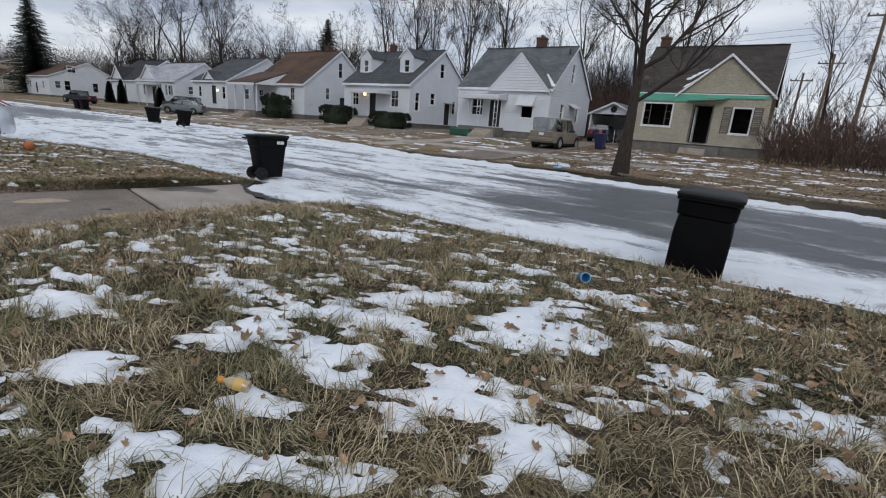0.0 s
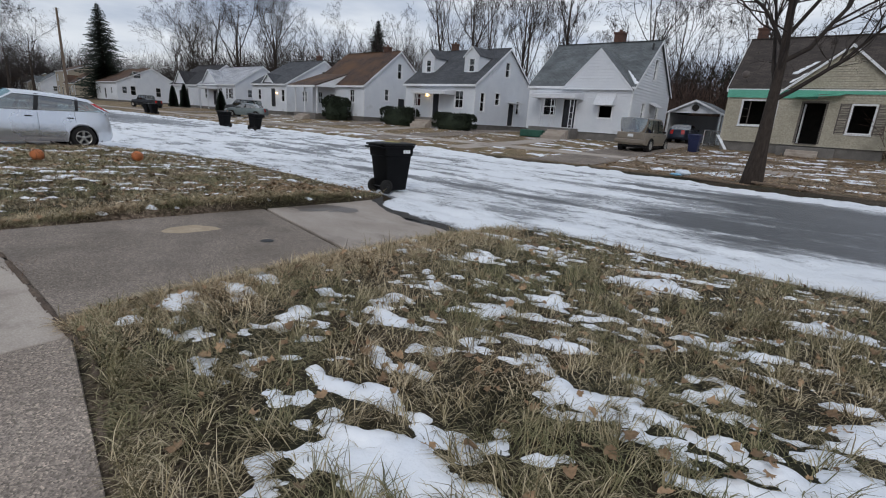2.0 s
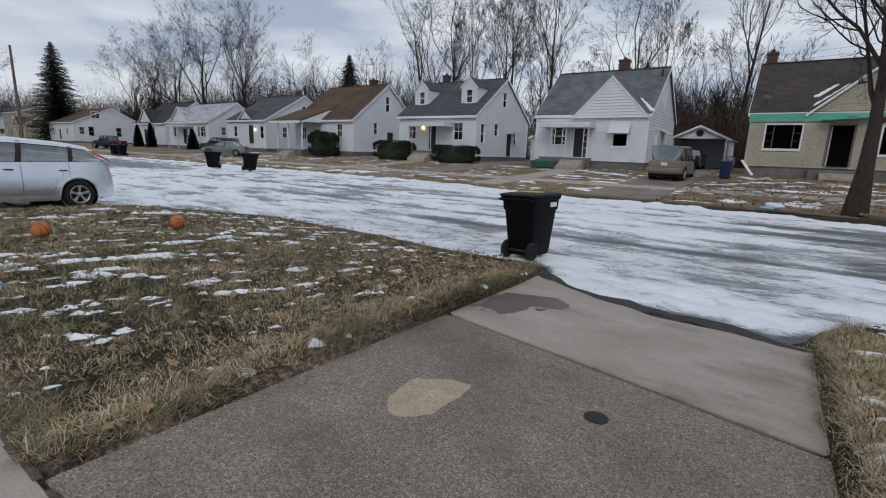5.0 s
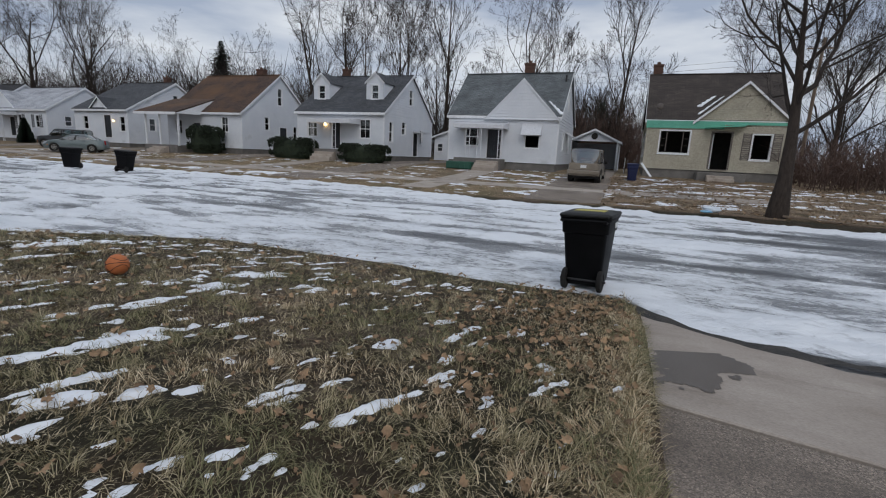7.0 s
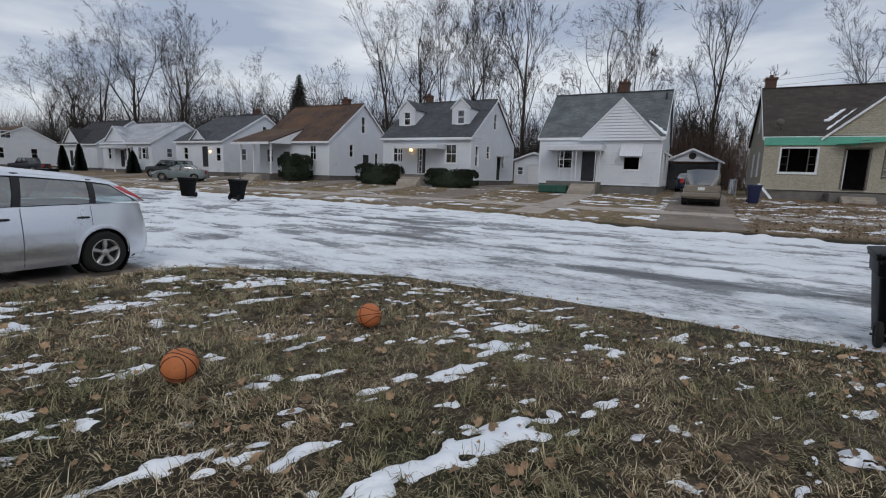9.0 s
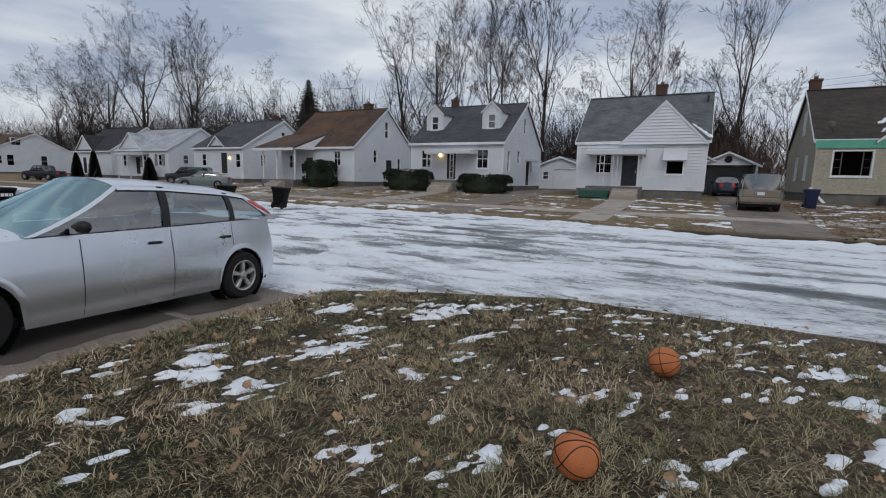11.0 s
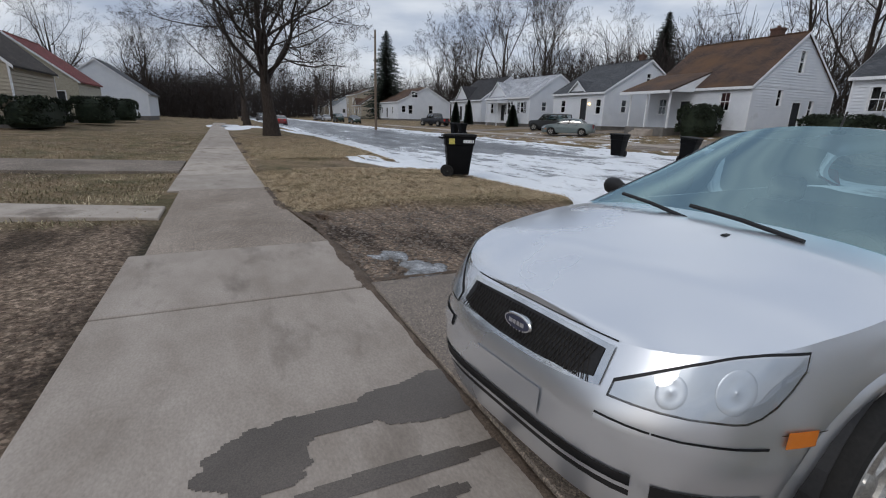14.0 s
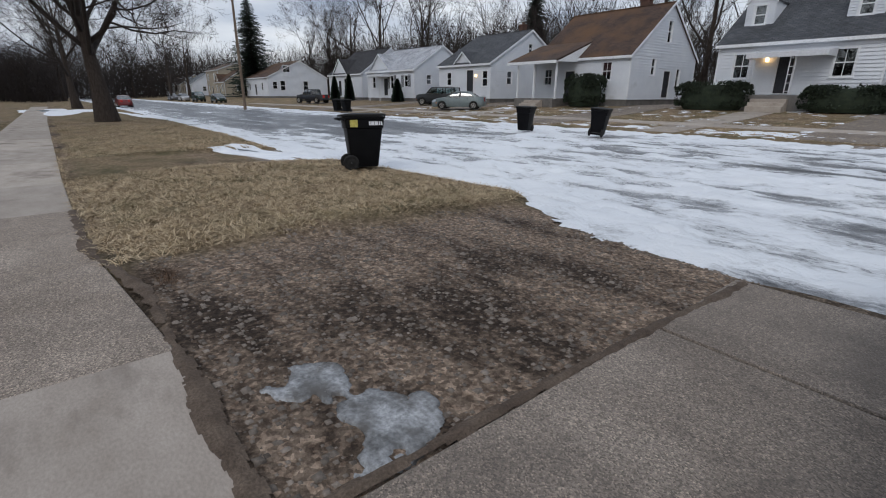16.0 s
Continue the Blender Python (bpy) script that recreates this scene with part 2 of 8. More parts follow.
def shingles(name, a, b, moss=None):
    m, t, s = nodes(name)
    c, mp = node(t, "ShaderNodeTexCoord"), node(t, "ShaderNodeMapping")
    mp.inputs["Rotation"].default_value = (0, 0, 0)
    br = node(t, "ShaderNodeTexBrick", Scale=1.0, **{"Mortar Size": 0.012, "Brick Width": 0.33, "Row Height": 0.11, "Bias": 0.0})
    br.inputs["Color1"].default_value, br.inputs["Color2"].default_value, br.inputs["Mortar"].default_value = (*a, 1), (*b, 1), (*(v * 0.4 for v in a), 1)
    t.links.new(c.outputs["Object"], mp.inputs["Vector"])
    t.links.new(mp.outputs["Vector"], br.inputs["Vector"])
    n, fine = noise_tex(t, 0.8, 5, 0.65), noise_tex(t, 30, 3)
    col = mix_rgb(t, 1.0, br.outputs["Color"], ramp_node(t, n.outputs["Fac"], [(0.3, (0.7, 0.7, 0.7)), (0.7, (1.3, 1.3, 1.3))]).outputs["Color"], "MULTIPLY")
    if moss:
        n2 = noise_tex(t, 0.35, 6, 0.6)
        col = mix_rgb(t, ramp_node(t, n2.outputs["Fac"], [(0.42, (0, 0, 0)), (0.62, (0.9, 0.9, 0.9))]).outputs["Color"], col, moss)
    t.links.new(col, s.inputs["Base Color"])
    s.inputs["Roughness"].default_value = 0.9
    bp = node(t, "ShaderNodeBump", Strength=0.6, Distance=0.012)
    t.links.new(fine.outputs["Fac"], bp.inputs["Height"])
    t.links.new(bp.outputs["Normal"], s.inputs["Normal"])
    return m


def road_material():
    """Wet dark asphalt with snow and ice by the sheet's own 'snow' amount, broken up by fine streaks."""
    m, t, s = nodes("icy_asphalt")
    at = t.nodes.new("ShaderNodeAttribute")
    at.attribute_name = "snow"
    fine, streak, wide = noise_tex(t, 13.0, 6, 0.7, (0.6, 1, 1)), noise_tex(t, 2.6, 6, 0.7, (0.45, 1.0, 1.0)), noise_tex(t, 0.7, 4, 0.55, (0.4, 1, 1))
    streak.inputs["Distortion"].default_value, fine.inputs["Distortion"].default_value = 0.7, 0.5
    asum = node(t, "ShaderNodeMath")
    asum.operation = "MULTIPLY_ADD"
    asum.inputs[1].default_value, asum.inputs[2].default_value = 1.1, -0.86
    t.links.new(streak.outputs["Fac"], asum.inputs[0])
    asum2 = node(t, "ShaderNodeMath")
    asum2.operation = "MULTIPLY_ADD"
    asum2.inputs[1].default_value = 0.75
    t.links.new(fine.outputs["Fac"], asum2.inputs[0])
    t.links.new(asum.outputs[0], asum2.inputs[2])
    total = node(t, "ShaderNodeMath")
    total.operation = "ADD"
    t.links.new(at.outputs["Fac"], total.inputs[0])
    t.links.new(asum2.outputs[0], total.inputs[1])
    cover = ramp_node(t, total.outputs[0], [(0.24, (0, 0, 0)), (0.42, (0.3, 0.3, 0.3)), (0.56, (0.62, 0.62, 0.62)), (0.74, (1, 1, 1))])
    tar = mix_rgb(t, wide.outputs["Fac"], (0.05, 0.054, 0.06), (0.12, 0.127, 0.14))
    ice = mix_rgb(t, wide.outputs["Fac"], (0.68, 0.72, 0.78), (0.86, 0.89, 0.92))
    t.links.new(mix_rgb(t, cover.outputs["Color"], tar, ice), s.inputs["Base Color"])
    rg = ramp_node(t, cover.outputs["Color"], [(0.0, (0.32, 0.32, 0.32)), (0.45, (0.22, 0.22, 0.22)), (1.0, (0.55, 0.55, 0.55))])
    t.links.new(rg.outputs["Color"], s.inputs["Roughness"])
    bp = node(t, "ShaderNodeBump", Strength=0.8, Distance=0.05)
    t.links.new(total.outputs[0], bp.inputs["Height"])
    t.links.new(bp.outputs["Normal"], s.inputs["Normal"])
    return m


def aggregate(name, a, b, stain, stones=120.0, rough=0.8):
    """Worn concrete whose small stones show: each stone of its own tone, over cloudy stains."""
    m, t, s = nodes(name)
    c = node(t, "ShaderNodeTexCoord")
    v = node(t, "ShaderNodeTexVoronoi", Scale=stones)
    t.links.new(c.outputs["Object"], v.inputs["Vector"])
    big, mid, fine = noise_tex(t, 0.9, 5, 0.6), noise_tex(t, 6.0, 5, 0.65), noise_tex(t, 130.0, 3, 0.6)
    col = mix_rgb(t, ramp_node(t, big.outputs["Fac"], [(0.32, (0, 0, 0)), (0.68, (1, 1, 1))]).outputs["Color"], a, b)
    tone = node(t, "ShaderNodeSeparateColor")
    t.links.new(v.outputs["Color"], tone.inputs["Color"])
    col = mix_rgb(t, 1.0, col, ramp_node(t, tone.outputs["Red"], [(0, (0.5, 0.49, 0.48)), (0.5, (0.95, 0.93, 0.92)), (0.88, (1.3, 1.27, 1.22)), (1, (1.9, 1.8, 1.7))]).outputs["Color"], "MULTIPLY")
    col = mix_rgb(t, 1.0, col, ramp_node(t, fine.outputs["Fac"], [(0.25, (0.7, 0.7, 0.7)), (0.75, (1.25, 1.25, 1.25))]).outputs["Color"], "MULTIPLY")
    col = mix_rgb(t, ramp_node(t, mid.outputs["Fac"], [(0.58, (0, 0, 0)), (0.8, (0.75, 0.75, 0.75))]).outputs["Color"], col, stain)
    sn = noise_tex(t, 0.55, 6, 0.62)
    col = mix_rgb(t, ramp_node(t, sn.outputs["Fac"], [(0.54, (0, 0, 0)), (0.7, (0.7, 0.7, 0.7))]).outputs["Color"], col, stain)
    t.links.new(col, s.inputs["Base Color"])
    s.inputs["Roughness"].default_value, s.inputs["Specular IOR Level"].default_value = rough, 0.3
    bp = node(t, "ShaderNodeBump", Strength=0.6, Distance=0.006)
    t.links.new(v.outputs["Distance"], bp.inputs["Height"])
    t.links.new(bp.outputs["Normal"], s.inputs["Normal"])
    return m


def soil_material():
    """Thatch, mud and worn turf of the whole ground sheet; blade-gap shade is in the turf colour."""
    m, t, s = nodes("winter_turf")
    at = t.nodes.new("ShaderNodeAttribute")
    at.attribute_name = "mud"
    a, b, c = noise_tex(t, 0.8, 5, 0.6), noise_tex(t, 14.0, 6, 0.7), noise_tex(t, 90.0, 3, 0.6)
    # Near-black turf: the shade in gaps between blades is put into its colour.
    turf = mix_rgb(t, ramp_node(t, a.outputs["Fac"], [(0.38, (0, 0, 0)), (0.62, (1, 1, 1))]).outputs["Color"], (0.05, 0.036, 0.022), (0.028, 0.028, 0.015))
    turf = mix_rgb(t, 1.0, turf, ramp_node(t, b.outputs["Fac"], [(0.3, (0.35, 0.35, 0.35)), (0.7, (1.6, 1.6, 1.6))]).outputs["Color"], "MULTIPLY")
    mud = mix_rgb(t, ramp_node(t, b.outputs["Fac"], [(0.4, (0, 0, 0)), (0.65, (1, 1, 1))]).outputs["Color"], (0.11, 0.083, 0.065), (0.34, 0.28, 0.23))
    co, vo = node(t, "ShaderNodeTexCoord"), node(t, "ShaderNodeTexVoronoi", Scale=38.0)
    t.links.new(co.outputs["Object"], vo.inputs["Vector"])
    tone = node(t, "ShaderNodeSeparateColor")
    t.links.new(vo.outputs["Color"], tone.inputs["Color"])
    mud = mix_rgb(t, 1.0, mud, ramp_node(t, tone.outputs["Green"], [(0, (0.55, 0.52, 0.5)), (0.6, (0.95, 0.94, 0.92)), (1, (1.7, 1.65, 1.6))]).outputs["Color"], "MULTIPLY")
    wet = noise_tex(t, 0.75, 5, 0.65, (0.6, 1.5, 1))
    mud = mix_rgb(t, 1.0, mud, ramp_node(t, wet.outputs["Fac"], [(0.4, (0.3, 0.27, 0.25)), (0.54, (1.3, 1.24, 1.18))]).outputs["Color"], "MULTIPLY")
    dry = t.nodes.new("ShaderNodeAttribute")
    dry.attribute_name = "straw"
    mat = mix_rgb(t, ramp_node(t, b.outputs["Fac"], [(0.36, (0, 0, 0)), (0.66, (1, 1, 1))]).outputs["Color"], (0.13, 0.09, 0.052), (0.37, 0.28, 0.175))
    mat = mix_rgb(t, ramp_node(t, a.outputs["Fac"], [(0.45, (0, 0, 0)), (0.62, (0.8, 0.8, 0.8))]).outputs["Color"], mat, (0.1, 0.09, 0.045))
    turf = mix_rgb(t, dry.outputs["Fac"], turf, mat)
    t.links.new(mix_rgb(t, at.outputs["Fac"], turf, mud), s.inputs["Base Color"])
    s.inputs["Roughness"].default_value = 0.92
    s.inputs["Specular IOR Level"].default_value = 0.25
    bp = node(t, "ShaderNodeBump", Strength=0.8, Distance=0.03)
    t.links.new(c.outputs["Fac"], bp.inputs["Height"])
    bp2 = node(t, "ShaderNodeBump", Strength=0.7, Distance=0.06)
    t.links.new(b.outputs["Fac"], bp2.inputs["Height"])
    t.links.new(bp.outputs["Normal"], bp2.inputs["Normal"])
    t.links.new(bp2.outputs["Normal"], s.inputs["Normal"])
    return m


SNOW, ROAD, SOIL = snowy(), road_material(), soil_material()
CONC = grained("pale_concrete", (0.31, 0.268, 0.23), (0.43, 0.385, 0.34), 1.6, 0.8, fine=50, bump=0.4, depth=0.004, stain=(0.18, 0.15, 0.125), stain_scale=1.1, stain_at=0.56, per_object=0.12, stretch=(1, 1.8, 1), grain=0.2)
STAINED = grained("water_stained_concrete", (0.27, 0.23, 0.195), (0.39, 0.345, 0.305), 1.3, 0.72, fine=40, bump=0.3, depth=0.004, stain=(0.15, 0.125, 0.105), stain_scale=1.1, stain_at=0.55, stretch=(1, 1.8, 1), stain_stretch=(0.8, 2.0, 1), grain=0.2, stain_soft=0.22)
AGGR = aggregate("worn_aggregate", (0.23, 0.195, 0.165), (0.35, 0.305, 0.265), (0.14, 0.118, 0.105), 110.0)
DRIVE = aggregate("old_driveway_concrete", (0.17, 0.145, 0.122), (0.265, 0.23, 0.2), (0.10, 0.084, 0.072))
MORTAR = grained("sandy_mortar", (0.36, 0.285, 0.2), (0.46, 0.375, 0.275), 5, 0.9, fine=60, bump=0.8, depth=0.01, grain=0.4)
DAMP = aggregate("damp_driveway_concrete", (0.185, 0.157, 0.134), (0.28, 0.243, 0.21), (0.1, 0.084, 0.073), 120.0, 0.65)
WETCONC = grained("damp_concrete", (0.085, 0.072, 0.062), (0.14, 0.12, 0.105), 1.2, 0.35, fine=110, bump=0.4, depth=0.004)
TARLIP = grained("broken_asphalt", (0.03, 0.03, 0.03), (0.07, 0.065, 0.06), 6, 0.8, fine=50, bump=0.9, depth=0.02)
BLADE = straw("dry_grass", [(0, (0.05, 0.033, 0.019)), (0.3, (0.17, 0.12, 0.07)), (0.6, (0.48, 0.38, 0.24)), (0.85, (0.84, 0.72, 0.52)), (1, (0.08, 0.062, 0.035))], (0.165, 0.18, 0.085), 0.475)
LEAF = grained("dead_leaf", (0.13, 0.08, 0.045), (0.36, 0.24, 0.14), 8, 0.7, fine=60, bump=0.2, island=0.4)
WHITE = grained("white_siding", (0.61, 0.645, 0.70), (0.69, 0.72, 0.765), 0.8, 0.55, fine=14, bump=0.0, grain=0.06, stain=(0.5, 0.525, 0.55), stain_scale=0.5, stain_at=0.62)
TRIM = grained("white_trim", (0.68, 0.71, 0.75), (0.77, 0.79, 0.82), 2, 0.45, fine=20, bump=0.05)
CREAM = grained("cream_siding", (0.36, 0.335, 0.265), (0.43, 0.40, 0.325), 0.7, 0.55, fine=12, bump=0.05, stain=(0.27, 0.25, 0.2), stain_scale=0.5, stain_at=0.6)
TAN = grained("tan_siding", (0.36, 0.32, 0.25), (0.44, 0.39, 0.31), 0.7, 0.6, fine=14, bump=0.1)
GREY_ROOF = shingles("grey_shingles", (0.10, 0.115, 0.125), (0.15, 0.165, 0.175))
DARK_ROOF = shingles("charcoal_shingles", (0.05, 0.055, 0.065), (0.085, 0.09, 0.10))
BLACK_ROOF = shingles("black_shingles", (0.022, 0.022, 0.026), (0.04, 0.04, 0.045))
BROWN_ROOF = shingles("brown_shingles", (0.055, 0.034, 0.026), (0.085, 0.05, 0.036), (0.115, 0.06, 0.028))
UMBER_ROOF = shingles("umber_shingles", (0.04, 0.032, 0.028), (0.065, 0.052, 0.045))
RED_ROOF = shingles("red_shingles", (0.16, 0.035, 0.035), (0.22, 0.05, 0.045))
PALE_ROOF = shingles("pale_grey_shingles", (0.36, 0.38, 0.42), (0.46, 0.48, 0.52))
FOUND = grained("foundation_block", (0.12, 0.115, 0.11), (0.2, 0.19, 0.18), 1.5, 0.9, fine=30, bump=0.4)
BRICK = grained("chimney_brick", (0.075, 0.045, 0.036), (0.12, 0.068, 0.052), 6, 0.85, fine=30, bump=0.5)
PANE = glass("window_pane", (0.5, 0.55, 0.56), 0.8)
CURTAIN = grained("curtain", (0.16, 0.16, 0.16), (0.26, 0.26, 0.27), 3, 0.9, fine=25, bump=0.2, stretch=(6, 6, 0.3))
# Near-black: room shade put into a colour; also serves grille mesh and vent.
DARK = grained("shade_black", (0.02, 0.019, 0.018), (0.035, 0.032, 0.03), 3, 0.9)
DOORP = grained("dark_door", (0.03, 0.035, 0.045), (0.05, 0.055, 0.065), 2, 0.5, fine=40, bump=0.1)
GREENTRIM = grained("green_house_wrap", (0.10, 0.36, 0.27), (0.14, 0.44, 0.33), 1.5, 0.6, fine=20, bump=0.2)
SHUTTER = grained("brown_shutter", (0.10, 0.085, 0.08), (0.14, 0.125, 0.115), 3, 0.7)
METALW = plain("white_painted_metal", (0.6, 0.62, 0.66), 0.4)
IRON = plain("black_iron", (0.02, 0.02, 0.022), 0.5)
BARK = grained("grey_brown_bark", (0.024, 0.018, 0.015), (0.065, 0.05, 0.041), 5, 0.9, fine=35, bump=0.9, depth=0.03, stretch=(3, 3, 0.7))
TWIG = grained("bare_twigs", (0.022, 0.0175, 0.0155), (0.045, 0.036, 0.031), 3, 0.9, fine=20, bump=0.2)
HAZE = grained("grey_far_twigs", (0.026, 0.021, 0.02), (0.048, 0.04, 0.037), 1, 0.95, fine=10, bump=0)
NEEDLE = grained("dark_needles", (0.012, 0.022, 0.016), (0.028, 0.042, 0.03), 3, 0.8, fine=20, bump=0.3, island=0.4)
HEDGE = grained("evergreen_hedge", (0.010, 0.017, 0.010), (0.026, 0.036, 0.02), 4, 0.8, fine=30, bump=0.3, island=0.5)
BRUSH = grained("red_brown_brush", (0.07, 0.045, 0.038), (0.12, 0.08, 0.065), 2, 0.95, fine=20, bump=0.1)
BINP = grained("black_bin_plastic", (0.004, 0.0043, 0.005), (0.007, 0.0073, 0.0085), 4, 0.5, fine=120, bump=0.12, depth=0.002, spec=0.09)
LIDP = grained("grey_bin_lid", (0.012, 0.0125, 0.013), (0.022, 0.0225, 0.023), 3, 0.5, fine=90, bump=0.1, depth=0.002, spec=0.15)
STICK = grained("yellow_sticker", (0.42, 0.36, 0.07), (0.55, 0.5, 0.16), 8, 0.6, fine=40, bump=0.1)
MARK = plain("white_marking", (0.7, 0.72, 0.74), 0.6)
SILVER = grained("silver_paint", (0.70, 0.73, 0.78), (0.76, 0.79, 0.84), 0.4, 0.28, 0.88, fine=1.0, bump=0.0, grain=0.02)
SILVER.node_tree.nodes["Principled BSDF"].inputs["Coat Weight"].default_value = 0.7
SILVER.node_tree.nodes["Principled BSDF"].inputs["Coat Roughness"].default_value = 0.06
RUBBER = grained("tyre_rubber", (0.012, 0.012, 0.012), (0.022, 0.021, 0.02), 6, 0.85, fine=60, bump=0.3, depth=0.004)
ALLOY = grained("alloy_wheel", (0.42, 0.41, 0.39), (0.52, 0.51, 0.49), 8, 0.38, 0.7, fine=80, bump=0.0, stain=(0.2, 0.18, 0.16), stain_scale=6, stain_at=0.62)
BLACKP = grained("black_trim_plastic", (0.010, 0.010, 0.011), (0.018, 0.018, 0.02), 6, 0.5, fine=90, bump=0.1, depth=0.002)
CHROME = plain("chrome", (0.62, 0.64, 0.66), 0.15, 1.0)
CARGLASS = glass("car_glass", (0.30, 0.42, 0.43), 0.72, 0.015)
LENS = glass("headlight_lens", (0.9, 0.93, 0.95), 0.8, 0.03)
AMBER = plain("amber_lens", (0.6, 0.17, 0.02), 0.25, coat=0.5)
REDLENS = plain("red_lens", (0.42, 0.015, 0.012), 0.2, coat=0.8)
SEATC = grained("grey_seat_cloth", (0.05, 0.05, 0.053), (0.08, 0.08, 0.085), 8, 0.9)
WINDSCREEN = glass("windscreen_glass", (0.34, 0.47, 0.48), 0.66, 0.03, (0.66, 0.93, 1.0))
LAMPBASE = plain("headlight_reflector", (0.62, 0.65, 0.7), 0.3, 0.5)
BADGE = plain("dark_blue_badge", (0.012, 0.02, 0.06), 0.25, coat=0.8)
ORANGE = grained("orange_pebbled_rubber", (0.42, 0.13, 0.045), (0.52, 0.18, 0.07), 6, 0.65, fine=260, bump=0.5, depth=0.002, stain=(0.3, 0.1, 0.05), stain_scale=8, stain_at=0.62)
WOODP = grained("weathered_pole_wood", (0.13, 0.095, 0.07), (0.2, 0.155, 0.12), 3, 0.85, fine=30, bump=0.5, stretch=(6, 6, 0.4))
LAMPGLOW = plain("lit_lamp_glass", (1.0, 0.62, 0.25), 0.4, emit=6.0)


# ---- ground, road and pavements ----
def near_edge(x):
    """The kerbless near edge of the road."""
    x = np.asarray(x, float)
    return np.interp(x, [-75, -45, -38, -28.5, -26, -20, -17, -9.9, -9.2, -6.9, -6.2, 4, 60],
                     [5.9, 5.6, 5.2, 6.2, 5.0, 4.7, 6.9, 6.5, 5.35, 5.2, 6.3, 6.9, 6.9]) + 0.25 * (fbm(x * 0.9, x * 0 + 3, 3, 5) - 0.5)


def far_edge(x):
    x = np.asarray(x, float)
    return np.interp(x, [-200, -26, -20, -14, -10.6, -6, 2, 60], [20.8, 20.5, 20.0, 18.3, 18.4, 18.2, 16.8, 16.0]) + 0.35 * (fbm(x * 0.7, x * 0 + 8, 3, 6) - 0.5)


def road_z(x, y):
    return np.interp(y, [3.5, 5.2, 7, 12.5, 18, 21], [-0.12, -0.17, -0.22, -0.1, -0.13, -0.08])


def walk_edge(x):
    """The road-side edge of the near pavement."""
    return np.interp(x, [-60, -34, -28.5, -27, -20, -8, -5.8, -4.6, -3, 10], [-0.35, -0.1, 0.02, 0.33, 0.34, 0.46, 0.46, 0.2, -0.2, -0.3])


def on_drive(x, y):
    """1 on the hard driveways between pavement and road."""
    a = step(-9.85, -9.6, x) * step(-6.45, -6.7, x)
    b = step(-28.1, -27.6, x) * step(-19.8, -20.05, x)
    c = step(-37.9, -37.6, x) * step(-34.2, -34.5, x)
    return np.maximum(np.maximum(a, b), c) * step(-0.2, 0.2, y) * step(9.0, 8.0, y)


def ground_z(x, y):
    x, y = np.asarray(x, float), np.asarray(y, float)
    z = np.interp(y, [-60, -14, -4, -2, 0.3, 0.9, 2.0, 4.2, 5.6, 7.2, 12, 20.5, 25, 29, 33, 36, 60, 300],
                  [0.5, 0.35, 0.0, -0.02, -0.01, 0.03, 0.07, 0.04, -0.06, -0.2, -0.2, -0.02, 0.17, 0.34, 0.62, 0.75, 0.9, 0.9])
    slope = np.interp(x, [-60, -34, -24, -10, 0], [-0.1, -0.09, -0.03, 0.0, 0.0]) * step(10, 3, y)
    z = z + slope
    lawn = step(0.3, 1.2, y) * step(7.0, 5.5, y)
    z = z + lawn * 0.05 * (fbm(x * 0.8, y * 0.8, 3, 11) - 0.5) + 0.018 * (fbm(x * 3.1, y * 3.1, 2, 12) - 0.5) * step(60, 30, np.abs(y)) * step(1.0, 1.6, np.abs(y + 0.8))
    d = on_drive(x, y)
    drive = np.interp(y, [0, 3.0, 5.2, 7], [-0.035, -0.115, -0.19, -0.26])
    z = z * (1 - d) + d * drive
    inside = step(0.0, 0.25, y - near_edge(x)) * step(0.0, 0.35, far_edge(x) - y)
    z = z * (1 - inside) + inside * (road_z(x, y) - 0.07)
    walk = step(0.02, -0.08, y - walk_edge(x)) * step(-2.0, -1.85, y)
    return z * (1 - walk) + walk * (np.interp(x, [-60, -34, -24, -10], [-0.135, -0.125, -0.065, -0.035]))


def mud_amount(x, y):
    yard = step(-28.3, -27.4, x + 0.6 * (fbm(x, y, 3, 3) - 0.5)) * step(-23.6, -24.2, x) * step(0.1, 0.4, y) * step(6.0, 5.2, y)
    rim = 0.7 * step(0.55, 0.05, np.abs(x + 9.75)) * step(0.2, 1, y) * step(4, 2, y)
    leafy = 0.65 * step(-14, -11, x) * step(19, 20, y) * step(36, 33, y)
    ways = 0.5 * step(0.5, 0.75, fbm(x * 0.35, y * 0.35, 3, 21)) + 0.5 * step(0.3, 0.0, np.abs(y - walk_edge(x) - 0.1))
    left = 0.9 * step(-28.6, -27.2, x) * step(-1.7, -2.0, y) * step(-6, -4, y)
    return np.clip(np.maximum(np.maximum(yard, left), np.maximum(np.maximum(rim, leafy), ways)), 0, 1)


def straw_amount(x, y):
    """Where the turf is bleached straw rather than matted green darkened with blade-gap shade: across the street, and
    the verge past the bare yard.
    """
    return np.maximum(step(18.5, 19.5, y), np.maximum(step(-27.0, -27.8, x), step(-2.0, -2.4, y)) * step(9, 8, y))


